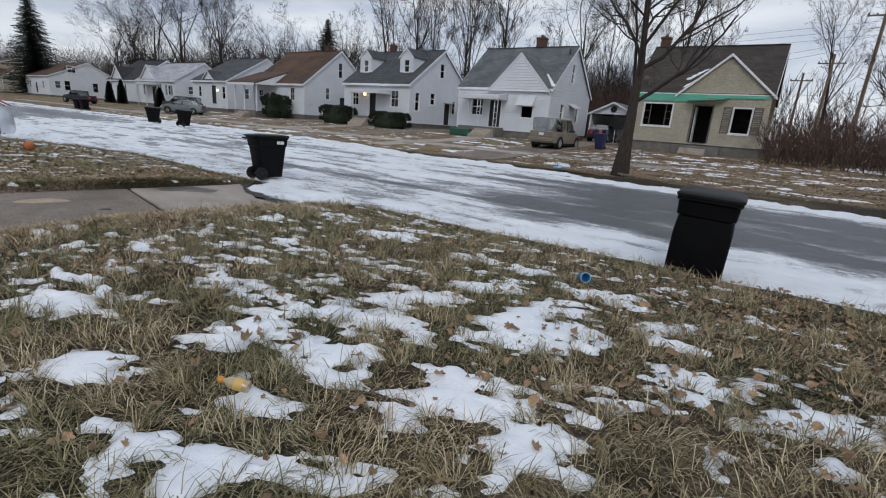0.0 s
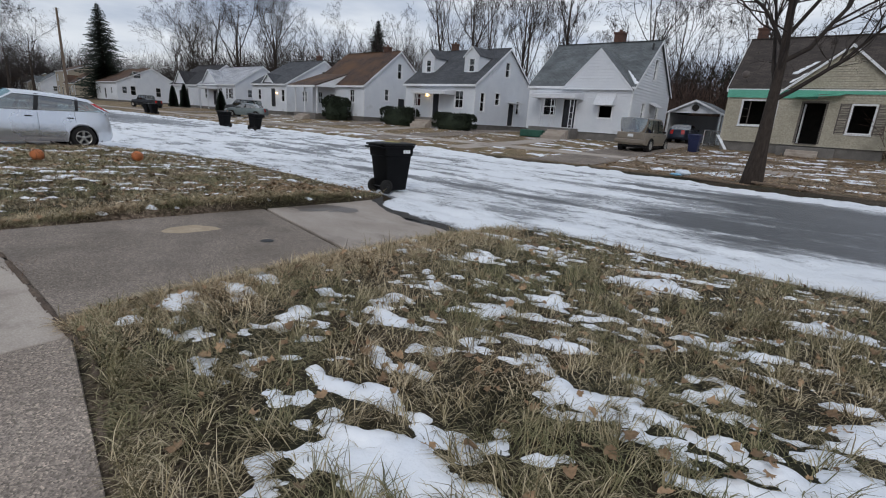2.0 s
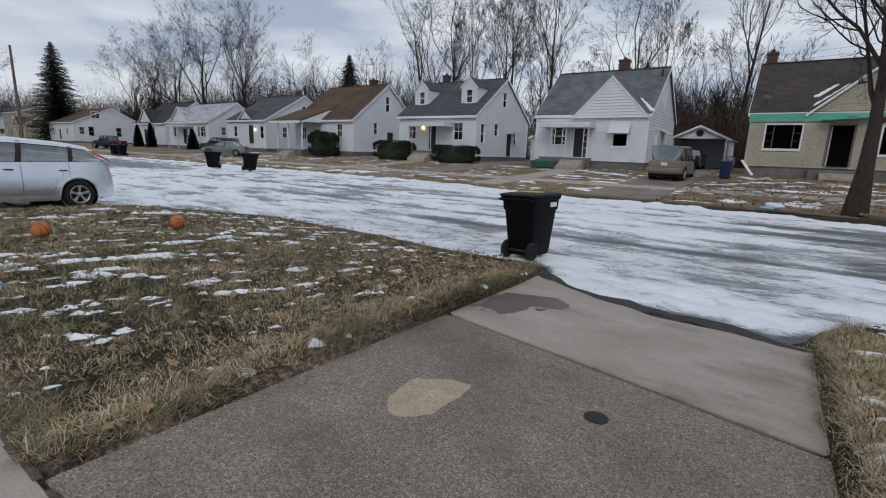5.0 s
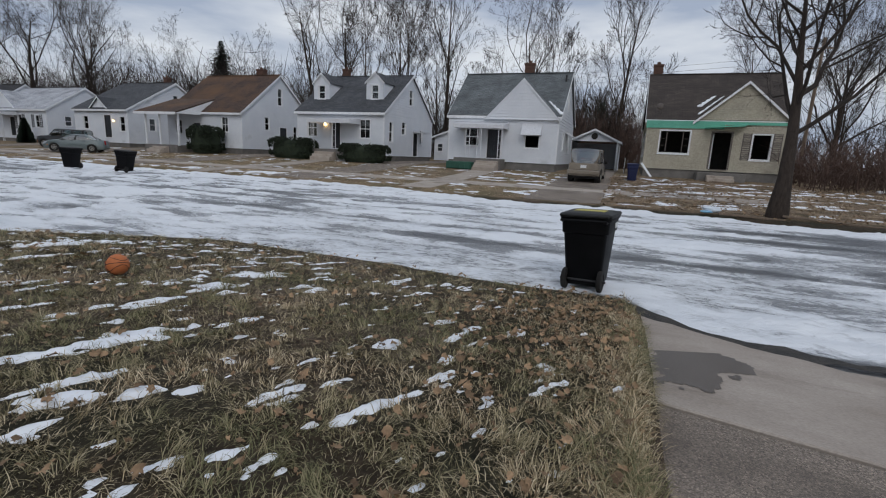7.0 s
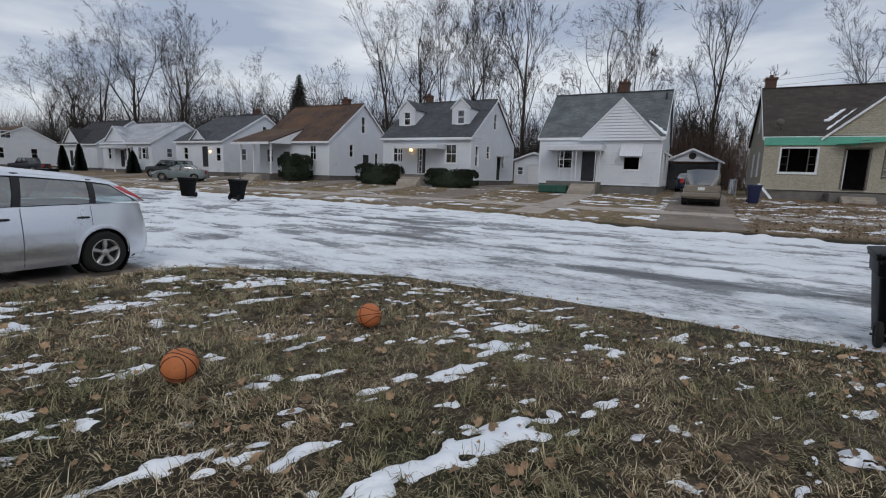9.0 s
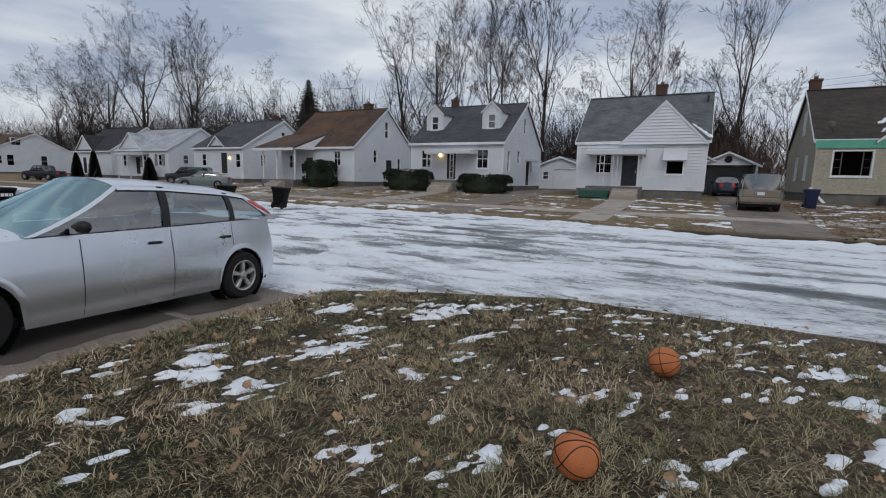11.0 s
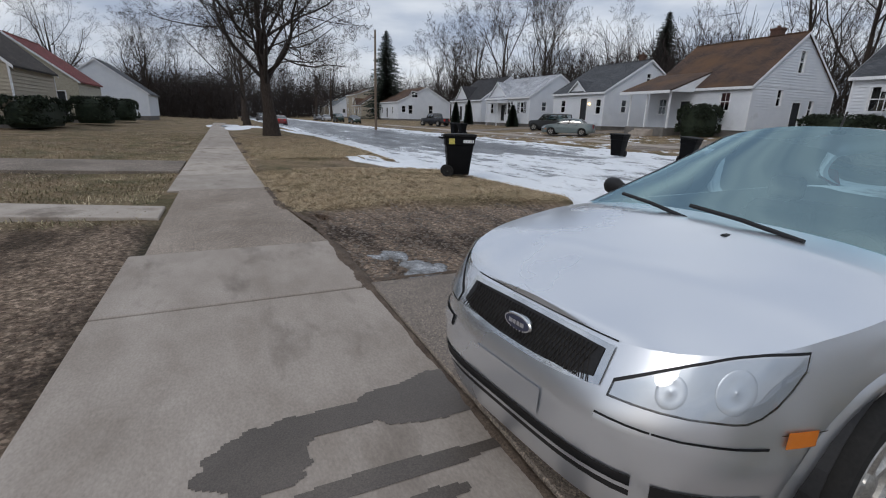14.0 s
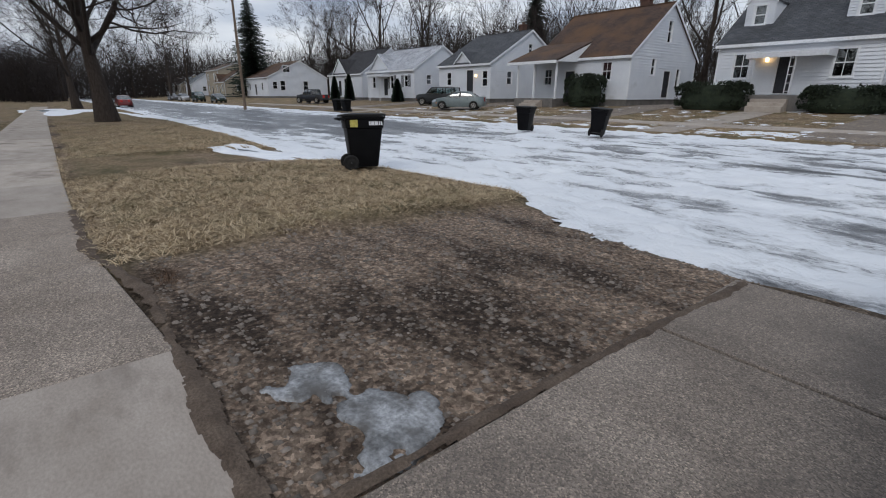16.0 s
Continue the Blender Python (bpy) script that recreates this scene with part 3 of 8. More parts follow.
def sheet(name, xs, ys, zf, material, attrs=None, keep=None, smooth=True):
    gx, gy = np.meshgrid(xs, ys, indexing="ij")
    v = np.stack([gx, gy, zf(gx, gy)], -1).reshape(-1, 3)
    n, m = len(xs), len(ys)
    i = (np.arange(n - 1)[:, None] * m + np.arange(m - 1)[None, :]).ravel()
    f = np.stack([i, i + m, i + m + 1, i + 1], 1)
    if keep is not None:
        ok = keep(gx, gy).reshape(-1)
        f = f[ok[f].any(1)]
        used = np.unique(f)
        remap = np.zeros(len(v), int)
        remap[used] = np.arange(len(used))
        v, f = v[used], remap[f]
        gx, gy = v[:, 0], v[:, 1]
    extra = [(k, fn(gx, gy).reshape(-1)) for k, fn in (attrs or {}).items()]
    return raw(name, v, f, material, smooth, extra)


def spaced(*runs):
    return np.unique(np.concatenate([np.arange(a, b, s) for a, b, s in runs]).round(4))


gx_lines = spaced((-2400, -400, 200), (-400, -120, 20), (-120, -60, 2.0), (-60, -40, 0.5), (-40, 6, 0.14), (6, 30, 0.6), (30, 120, 6), (120, 2401, 120))
gy_lines = spaced((-2400, -400, 200), (-400, -60, 20), (-60, -8, 2.0), (-8, -2.5, 0.4), (-2.5, 8, 0.12), (8, 16, 1.0), (16, 40, 0.35), (40, 80, 3), (80, 400, 20), (400, 2401, 200))
ground = tagged(sheet("ground", gx_lines, gy_lines, ground_z, SOIL, {"mud": mud_amount, "straw": straw_amount}), "winter lawns of dead brown and dull green grass", "ground", kind="structure")


def road_snow(x, y):
    """How much snow and ice lies on the asphalt, 0 to 1."""
    s = 0.6 + 0.6 * (fbm(x * 0.18, y * 0.9, 4, 31) - 0.5) + 0.85 * (fbm(x * 0.8, y * 2.8, 4, 33) - 0.5)
    u = y - near_edge(x)
    w = far_edge(x) - y
    s = s + 0.3 * step(1.8, 0.4, w) + 0.12 * step(2.2, 0.6, u)
    tracks = sum(np.exp(-((y - c - 0.5 * (fbm(x * 0.08, x * 0, 2, 40 + i) - 0.5)) / 0.28) ** 2) for i, c in enumerate((9.6, 11.2, 13.0, 14.6)))
    s = s - 0.36 * tracks * step(0.36, 0.6, fbm(x * 0.22, y * 0.9, 3, 37))
    s = s + 0.06 * step(-23, -27, x) * step(11, 8, y)
    bare = step(-7.5, -1.5, x + 1.3 * (y - 10) * 0.25) * step(8.3, 9.6, y) * step(15.8, 14.0, y + 0.1 * x)
    s = s - 0.58 * bare
    wet = step(-36, -46, x) * step(6.4, 8.0, y) * step(18.5, 16.0, y)
    s = s - 0.42 * wet
    lip = step(0.55, 0.0, u + 0.25 * (fbm(x * 3, y * 3, 3, 44) - 0.5)) * step(-11, -9.4, x) * step(-5.8, -6.8, x)
    s = s + 0.75 * (fbm(x * 0.8, y * 1.5, 4, 46) - 0.5) * step(-14, -22, x)
    glaze = step(2.4, 1.6, u + 0.8 * (fbm(x * 0.5, y * 0.5, 3, 47) - 0.5)) * step(-19.5, -17, x) * step(-9.5, -11.5, x)
    s = s * (1 - 0.8 * glaze) + 0.8 * glaze * 0.50
    return np.clip(s - 0.9 * lip, 0, 1.1)


def road_height(x, y):
    s = road_snow(x, y)
    bumps = 0.15 * (fbm(x * 2.2, y * 4.2, 4, 51) - 0.45) + 0.08 * (fbm(x * 5, y * 7, 2, 52) - 0.5)
    bumps = bumps + 0.13 * (fbm(x * 2.1, y * 3.0, 4, 53) - 0.5) * step(-13, -20, x)
    edge = step(0, 0.3, y - near_edge(x) + 0.05) * step(0, 0.3, far_edge(x) - y + 0.05)
    z = road_z(x, y) + step(0.45, 0.8, s) * (0.02 + bumps) - 0.05 * (1 - edge)
    # slush ridge by the far drive
    ridge = np.exp(-((y - 18.2 + 0.08 * (x + 10)) / 0.35) ** 2) * step(-15, -13, x) * step(-6, -9, x)
    return z + 0.10 * ridge * fbm(x * 3, y * 3, 3, 58)


rx_lines = spaced((-400, -120, 14), (-120, -60, 0.8), (-60, -38, 0.3), (-38, 4, 0.1), (4, 14, 0.3), (14, 400, 14))
ry_lines = spaced((4.2, 12.0, 0.085), (12.0, 21.6, 0.13))
road = tagged(sheet("road", rx_lines, ry_lines, road_height, ROAD, {"snow": road_snow}, lambda x, y: (y > near_edge(x) - 0.1) & (y < far_edge(x) + 0.1)),
              "asphalt street under rutted snow, grey ice and slush", "road", kind="structure")

# the near pavement, slab by slab
pavement = tagged(new("pavement"), "pale worn concrete pavement of separate slabs", "pavement", kind="structure")
joints = [1.5, 0.0, -1.5, -3.0, -4.55, -6.25, -7.87, -9.15, -10.7, -12.2, -13.7, -15.2, -16.7, -18.2, -19.4, -20.62, -24.0, -25.8, -28.2, -30.9, -33.75,
          -37.6, -41.4, -45.7, -50.5, -55.2, -60, -64.5, -69, -75, -81, -87, -94, -101]
rnd = random.Random(4)
slab_ends = []
for x1, x0 in zip(joints, joints[1:]):
    g = Geo()
    xm = (x0 + x1) / 2
    wl = -1.86 if x0 > -27 else (-1.72 if x0 > -31 else -1.95)
    z = float(np.interp(xm, [-60, -34, -24, -10], [-0.1, -0.09, -0.03, 0.0]))
    t0, t1 = rnd.uniform(-0.012, 0.012), rnd.uniform(-0.012, 0.012)
    e0, e1 = float(walk_edge(x0)), float(walk_edge(x1))
    gap, c = 0.018, 0.012
    low = [(x0 + gap, wl, z - 0.1), (x1 - gap, wl, z - 0.1), (x1 - gap, e1, z - 0.1), (x0 + gap, e0, z - 0.1)]
    mid = [(a, b, z - c + t0) for a, b, _ in low]
    top = [(x0 + gap + c, wl + c, z + t0), (x1 - gap - c, wl + c, z + t1), (x1 - gap - c, e1 - c, z + t1), (x0 + gap + c, e0 - c, z + t0)]
    g.loft([low, mid, top])
    slab_ends += [(x1 - gap - c, z + t1), (x0 + gap + c, z + t0)]
    part("slab", g, STAINED if -25.9 < x0 < -20.6 else AGGR if (x0 > -20.7 and x1 < -10) or -31 < x0 < -25.9 or x0 > -6.3 else CONC, pavement, fix=False)


def slab_z(x):
    """Height of the pavement slabs along the street."""
    return np.interp(x, [a for a, _ in slab_ends[::-1]], [b for _, b in slab_ends[::-1]])


def flat_slab(g, pts, thick=0.1, c=0.012):
    """A slab whose top is the polygon pts, with a worn edge."""
    mid = Vector((sum(p[0] for p in pts) / len(pts), sum(p[1] for p in pts) / len(pts), 0))
    ins = []
    for p in pts:
        d = (mid - Vector((p[0], p[1], 0))).normalized() * c * 1.4
        ins.append((p[0] + d.x, p[1] + d.y, p[2]))
    g.loft([[(x, y, z - thick) for x, y, z in pts], [(x, y, z - c) for x, y, z in pts], ins])
    return g


drive_a = tagged(new("driveway_1"), "worn concrete driveway apron with a dark joint", "driveway", kind="structure")
drive_b = tagged(new("driveway_2"), "damp brown concrete driveway apron under the car", "driveway", kind="structure")
part("slab", flat_slab(Geo(), [(-9.62, 0.465, -0.003), (-6.66, 0.478, -0.003), (-6.62, 3.12, -0.09), (-9.68, 3.7, -0.1)]), DRIVE, drive_a)
part("slab", flat_slab(Geo(), [(-9.7, 3.76, -0.102), (-6.62, 3.18, -0.092), (-6.5, 5.25, -0.16), (-8.0, 5.25, -0.16), (-9.9, 6.2, -0.17)]), STAINED, drive_a)
part("slab", flat_slab(Geo(), [(-24.05, 0.36, -0.01), (-20.05, 0.36, -0.005), (-20.0, 2.9, -0.06), (-24.1, 3.04, -0.06)]), DAMP, drive_b)
part("slab", flat_slab(Geo(), [(-24.1, 3.07, -0.062), (-20.0, 2.93, -0.063), (-19.85, 4.75, -0.155), (-24.2, 4.75, -0.155)]), DAMP, drive_b)
drive_c = tagged(new("driveway_3"), "grey concrete driveway crossing the verge", "driveway", kind="structure")
part("slab", flat_slab(Geo(), [(-37.6, -0.12, -0.1), (-34.4, -0.12, -0.1), (-34.6, 5.0, -0.16), (-38.2, 5.3, -0.16)]), DRIVE, drive_c)
part("slab", flat_slab(Geo(), [(-37.6, -14, 0.28), (-34.6, -14, 0.28), (-34.4, -1.98, -0.05), (-37.5, -1.98, -0.05)]), DRIVE, drive_c)
path_l = tagged(new("garden_path"), "short concrete garden path off the pavement", "path", kind="structure")
part("slab", flat_slab(Geo(), [(-29.6, -4.6, 0.05), (-28.5, -4.6, 0.05), (-28.0, -1.8, -0.045), (-29.0, -1.8, -0.045)]), CONC, path_l)

# manhole-like cap, patch and broken asphalt on the first driveway
solo("drain_cap", Geo().lathe([(0.0, -0.02), (0.075, -0.02), (0.075, 0.006), (0.065, 0.009), (0.0, 0.009)], 20), BLACKP, "small dark iron cap set in the driveway", "drain cap", smooth=40).location = (-7.82, 2.69, -0.077)
rnd = random.Random(8)
patch = [(-8.8 + 0.24 * math.cos(a) * rnd.uniform(0.85, 1.1), 2.34 + 0.46 * math.sin(a) * rnd.uniform(0.85, 1.1)) for a in np.linspace(0, 6.28, 19)[:-1]]
solo("mortar_patch", flat_slab(Geo(), [(x, y, 0.001 - 0.0329 * (y - 0.47)) for x, y in patch], 0.03, 0.02), MORTAR, "rough pale mortar patch on the driveway", "patch", (-8.8, 2.34, -0.065))
lip = [(x, 5.3 + 0.45 * max(0, (-8.0 - x)) + 0.14 * math.sin(3 * x) + rnd.uniform(-0.05, 0.05)) for x in np.linspace(-9.9, -6.3, 22)]
g = Geo()
for (xa, ya), (xb, yb) in zip(lip, lip[1:]):
    wa, wb = 0.1 + 0.06 * math.sin(5 * xa), 0.1 + 0.06 * math.sin(5 * xb)
    g.poly((xa, ya - wa, -0.163), (xb, yb - wb, -0.163), (xb, yb + wb, -0.15), (xa, ya + wa, -0.15))
solo("asphalt_edge", g, TARLIP, "crumbled black asphalt edge where drive meets street", "asphalt", (-8, 5.3, -0.16), kind="structure")

# across the street: pavement, drives and paths laid 1 to 2 cm over the lawn
far_walk = tagged(new("pavement_far"), "narrow concrete pavement across the street", "pavement", kind="structure")


def strip(parent, x0, x1, y0, y1, material, lift=0.03, n=4):
    g = Geo()
    rows = []
    for i in range(n + 1):
        y = y0 + (y1 - y0) * i / n
        z = [float(np.max(ground_z(np.array([x]), np.array([y])))) + lift for x in (x0, x1)]
        rows.append([(x0, y, z[0] - 0.1), (x1, y, z[1] - 0.1), (x1, y, z[1]), (x0, y, z[0])])
    g.loft(rows)
    return part("slab", g, material, parent, fix=True)


for k in range(60):
    x = -4 - 1.6 * k
    strip(far_walk, x - 1.58, x, 23.6, 25.1, CONC, 0.025, 2)
far_drives = tagged(new("driveways_far"), "brown concrete driveways between the far houses", "driveway", kind="structure")
for xa, xb, ye in ((-13.9, -10.9, 46), (-28.4, -25.4, 48), (-42.9, -39.6, 46), (-57.6, -54.7, 46), (-71.6, -68.0, 46), (-87.6, -84.2, 46)):
    for y0, y1 in ((19.2, 23.58), (25.12, 32), (32.02, 39), (39.02, ye)):
        strip(far_drives, xa, xb, y0, y1, DRIVE, 0.03, 4)
for xa, xb in ((-20.2, -18.6), (-34.4, -32.6), (-51.0, -49.6), (-62.4, -61.0)):
    strip(far_drives, xa, xb, 25.12, 32.2, CONC, 0.03, 4)
    strip(far_drives, xa, xb, 20.6, 23.58, CONC, 0.02, 2)


# ---- houses ----
def siding(g, o, u, n, z0, z1, left, right, course, holes=(), lap=0.055, thick=0.14):
    """Lapped boards on a wall through o along u, facing n, between the lines left(z) and right(z), with openings left free; and the wall's inner face."""
    o, u, n = Vector(o), Vector(u), Vector(n)

    def at(s, z, d):
        p = o + u * s + n * d
        return (p.x, p.y, z)

    def runs(za, zb):
        zm = (za + zb) / 2
        cuts = sorted((h[0], h[1]) for h in holes if h[2] < zm < h[3])
        s, out = None, []
        for a, b in cuts:
            out.append((s, a))
            s = b
        return out + [(s, None)]
    edges = sorted({z for h in holes for z in (h[2], h[3])})
    k = 0
    while z0 + k * course < z1 - 1e-4:
        a, b = z0 + k * course, min(z1, z0 + (k + 1) * course)
        zs = [a] + [z for z in edges if a + 1e-3 < z < b - 1e-3] + [b]
        for za, zb in zip(zs, zs[1:]):
            for s, e in runs(za, zb):
                sa, sb = (left(za), left(zb)) if s is None else (s, s)
                ea, eb = (right(za), right(zb)) if e is None else (e, e)
                if ea - sa < 1e-3 and eb - sb < 1e-3:
                    continue
                da, db = lap * (1 - (za - a) / course), lap * (1 - (zb - a) / course)
                g.poly(at(sa, za, da), at(ea, za, da), at(eb, zb, db), at(sb, zb, db))
                if za == a:
                    g.poly(at(sa, za, 0), at(ea, za, 0), at(ea, za, da), at(sa, za, da))
        k += 1
    zs = [z0] + edges + [z1]
    zs = sorted({z for z in zs if z0 <= z <= z1})
    for za, zb in zip(zs, zs[1:]):
        for s, e in runs(za, zb):
            sa, sb = (left(za), left(zb)) if s is None else (s, s)
            ea, eb = (right(za), right(zb)) if e is None else (e, e)
            g.poly(at(sb, zb, -thick), at(eb, zb, -thick), at(ea, za, -thick), at(sa, za, -thick))
    return g


def bar(g, o, u, n, s0, s1, z0, z1, d0, d1):
    """A box on a wall."""
    o, u, n = Vector(o), Vector(u), Vector(n)
    p = [o + u * s + n * d + Vector((0, 0, z - o.z)) for z in (z0, z1) for s, d in ((s0, d0), (s1, d0), (s1, d1), (s0, d1))]
    return g.add(p, [(3, 2, 1, 0), (4, 5, 6, 7), (0, 1, 5, 4), (1, 2, 6, 5), (2, 3, 7, 6), (3, 0, 4, 7)])


def window(house, o, u, n, hole, style="sash", trim=None, shutters=False):
    s0, s1, z0, z1 = hole
    trim = trim or TRIM
    f = Geo()
    w = 0.09
    for a in ((s0 - w, s0, z0 - w, z1 + w), (s1, s1 + w, z0 - w, z1 + w), (s0, s1, z1, z1 + w), (s0, s1, z0 - w, z0)):
        bar(f, o, u, n, *a, -0.13, 0.05)
    bar(f, o, u, n, s0 - w - 0.03, s1 + w + 0.03, z0 - w - 0.05, z0 - w, -0.02, 0.09)
    fr = part("window", f, trim, house)
    zm = (z0 + z1) / 2
    wood = trim if style != "broken" else SHUTTER

    def rod(*q):
        part("sash_bar", bar(Geo(), o, u, n, *q), wood, fr, fix=False)
    if style in ("sash", "grid"):
        rod(s0, s1, zm - 0.03, zm + 0.03, -0.09, -0.03)
        rod(s0, s0 + 0.045, z0, z1, -0.088, -0.035)
        rod(s1 - 0.045, s1, z0, z1, -0.088, -0.035)
        if style == "grid":
            rod((s0 + s1) / 2 - 0.015, (s0 + s1) / 2 + 0.015, z0, z1, -0.08, -0.045)
    if style == "broken":
        for q in (0.22, 0.78):
            rod(s0 + (s1 - s0) * q - 0.025, s0 + (s1 - s0) * q + 0.025, z0, z1, -0.1, -0.05)
        for q in (0.33, 0.66):
            rod(s0, s0 + (s1 - s0) * 0.2, z0 + (z1 - z0) * q - 0.012, z0 + (z1 - z0) * q + 0.012, -0.09, -0.06)
            rod(s0 + (s1 - s0) * 0.8, s1, z0 + (z1 - z0) * q - 0.012, z0 + (z1 - z0) * q + 0.012, -0.09, -0.06)
    if style in ("sash", "grid"):
        for a, b in ((z0, zm - 0.03), (zm + 0.03, z1)):
            p = part("pane", bar(Geo(), o, u, n, s0 + 0.045, s1 - 0.045, a, b, -0.07, -0.064), PANE, fr)
            p.visible_shadow = False
        c = Geo()
        rows = []
        for i in range(13):
            s = s0 + 0.05 + (s1 - s0 - 0.1) * i / 12
            d = -0.2 + 0.02 * (-1) ** i
            o2, u2, n2 = Vector(o), Vector(u), Vector(n)
            q = o2 + u2 * s + n2 * d
            rows.append([(q.x, q.y, z0 + (z1 - z0) * 0.35), (q.x, q.y, z1 - 0.02)])
        c.loft(rows, closed=False)
        part("curtain", c, CURTAIN, fr)
    if shutters:
        for a, b in ((s0 - w - 0.5, s0 - w - 0.02), (s1 + w + 0.02, s1 + w + 0.5)):
            sh = Geo()
            bar(sh, o, u, n, a, a + 0.05, z0 - 0.1, z1 + 0.1, 0.02, 0.06)
            bar(sh, o, u, n, b - 0.05, b, z0 - 0.1, z1 + 0.1, 0.02, 0.06)
            k = int((z1 - z0 + 0.2) / 0.07)
            for i in range(k):
                zz = z0 - 0.1 + (z1 - z0 + 0.2) * i / k
                bar(sh, o, u, n, a + 0.05, b - 0.05, zz, zz + 0.055, 0.022, 0.045)
            part("shutter", sh, shutters if shutters is not True else SHUTTER, house)
    return fr


def front_door(house, o, u, n, hole, open_door=False, material=None):
    s0, s1, z0, z1 = hole
    f = Geo()
    for a in ((s0 - 0.1, s0, z0, z1 + 0.1), (s1, s1 + 0.1, z0, z1 + 0.1), (s0, s1, z1, z1 + 0.1)):
        bar(f, o, u, n, *a, -0.14, 0.05)
    bar(f, o, u, n, s0, s1, z0 - 0.04, z0, -0.14, 0.1)
    fr = part("door_frame", f, TRIM if not open_door else SHUTTER, house)
    if open_door:
        d = Geo()
        q = Vector(o) + Vector(u) * (s0 + 0.06)
        d.box((q.x, q.y + 0.2, z0), (q.x + 0.05, q.y + 1.0, z1 - 0.05))
        part("door", d, TRIM, fr)
        return
    d = bar(Geo(), o, u, n, s0, s1, z0, z1, -0.1, -0.05)
    for a, b in ((0.12, 0.45), (0.55, 0.9)):
        for c, e in ((0.14, 0.46), (0.54, 0.86)):
            bar(d, o, u, n, s0 + (s1 - s0) * c, s0 + (s1 - s0) * e, z0 + (z1 - z0) * a, z0 + (z1 - z0) * b, -0.05, -0.035)
    dr = part("door", d, material or DOORP, fr)
    part("handle", bar(Geo(), o, u, n, s1 - 0.12, s1 - 0.07, z0 + 0.9, z0 + 1.05, -0.035, 0.02), CHROME, dr)
    part("storm_grille", sum_bars(o, u, n, s0, s1, z0, z1), IRON if material is None else TRIM, fr)


def sum_bars(o, u, n, s0, s1, z0, z1):
    g = Geo()
    for a in ((s0, s0 + 0.05, z0, z1), (s1 - 0.05, s1, z0, z1), (s0, s1, z1 - 0.06, z1), (s0, s1, z0, z0 + 0.2)):
        bar(g, o, u, n, *a, -0.02, 0.01)
    for i in range(1, 6):
        s = s0 + (s1 - s0) * i / 6
        bar(g, o, u, n, s - 0.008, s + 0.008, z0 + 0.2, z1, -0.015, 0.0)
    return g


def slab_roof(g, pts, down):
    """A roof plane of some thickness under the polygon pts."""
    return g.prism(pts, (0, 0, -down))


def gable_roof(house, x0, x1, yf, yr, yb, ze, zr, roof, over=0.28, side=0.18, name="roof"):
    sf = (zr - ze) / (yr - yf)
    sb = (zr - ze) / (yb - yr)
    t = 0.13
    g = Geo()
    za, zb = ze - sf * over, ze - sb * over
    slab_roof(g, [(x0 - side, yf - over, za + t), (x1 + side, yf - over, za + t), (x1 + side, yr, zr + t), (x0 - side, yr, zr + t)], t)
    slab_roof(g, [(x0 - side, yr, zr + t), (x1 + side, yr, zr + t), (x1 + side, yb + over, zb + t), (x0 - side, yb + over, zb + t)], t)
    ro = part(name, g, roof, house)
    f = Geo()
    f.box((x0 - side, yf - over - 0.03, za - 0.1), (x1 + side, yf - over + 0.0, za + 0.09))
    for x in (x0 - side - 0.03, x1 + side):
        f.prism([(x, yf - over, za - 0.09), (x, yr, zr - 0.09), (x, yr, zr + t - 0.02), (x, yf - over, za + t - 0.02)], (0.03, 0, 0))
        f.prism([(x, yr, zr - 0.09), (x, yb + over, zb - 0.09), (x, yb + over, zb + t - 0.02), (x, yr, zr + t - 0.02)], (0.03, 0, 0))
    part("fascia", f, TRIM, ro)
    c = Geo()
    c.box((x0 - side, yr - 0.12, zr + t - 0.03), (x1 + side, yr + 0.12, zr + t + 0.02))
    part("ridge_cap", c, roof, ro)
    return ro, lambda z: yf + (z - ze) / sf


def cross_gable(house, xa, xb, y, ze, zp, back, roof, over=0.2, side=0.15, t=0.1, trim_of=None):
    """A small gable roof whose ridge runs into the main slope; back(z) is where that slope has the height z."""
    xp = (xa + xb) / 2
    sl = (zp - ze) / (xp - xa)
    zl = ze - sl * side
    g = Geo()
    for x, sgn in ((xa - side, 1), (xb + side, -1)):
        pts = [(x, y - over, zl + t), (xp, y - over, zp + t), (xp, back(zp + t) + 0.1, zp + t), (x, back(zl + t) + 0.1, zl + t)]
        slab_roof(g, pts if sgn > 0 else pts[::-1], t)
    ro = part("gable_roof", g, roof, house)
    f = Geo()
    for x in (xa - side, xb + side):
        f.prism([(x, y - over - 0.03, zl - 0.08), (xp, y - over - 0.03, zp - 0.08), (xp, y - over - 0.03, zp + t - 0.02), (x, y - over - 0.03, zl + t - 0.02)], (0, 0.03, 0))
    part("fascia", f, trim_of or TRIM, ro)
    return ro


def chimney(house, x, y, z0, z1, w=0.55, d=0.55):
    g = Geo()
    k = int((z1 - z0) / 0.1)
    rings = []
    for i in range(k + 1):
        z = z0 + (z1 - z0) * i / k
        for e in (0.012 * (i % 2), 0.012 * ((i + 1) % 2)) if i < k else (0.06, 0.06):
            rings.append([(x - w / 2 - e, y - d / 2 - e, z), (x + w / 2 + e, y - d / 2 - e, z), (x + w / 2 + e, y + d / 2 + e, z), (x - w / 2 - e, y + d / 2 + e, z)])
    rings.append([(p[0], p[1], z1 + 0.1) for p in rings[-1]])
    g.loft(rings)
    ch = part("chimney", g, BRICK, house)
    part("flue", Geo().lathe([(0.12, z1 + 0.1), (0.13, z1 + 0.3), (0.09, z1 + 0.3), (0.09, z1 + 0.1)], 12, "z", (x, y, 0)), BRICK, ch)


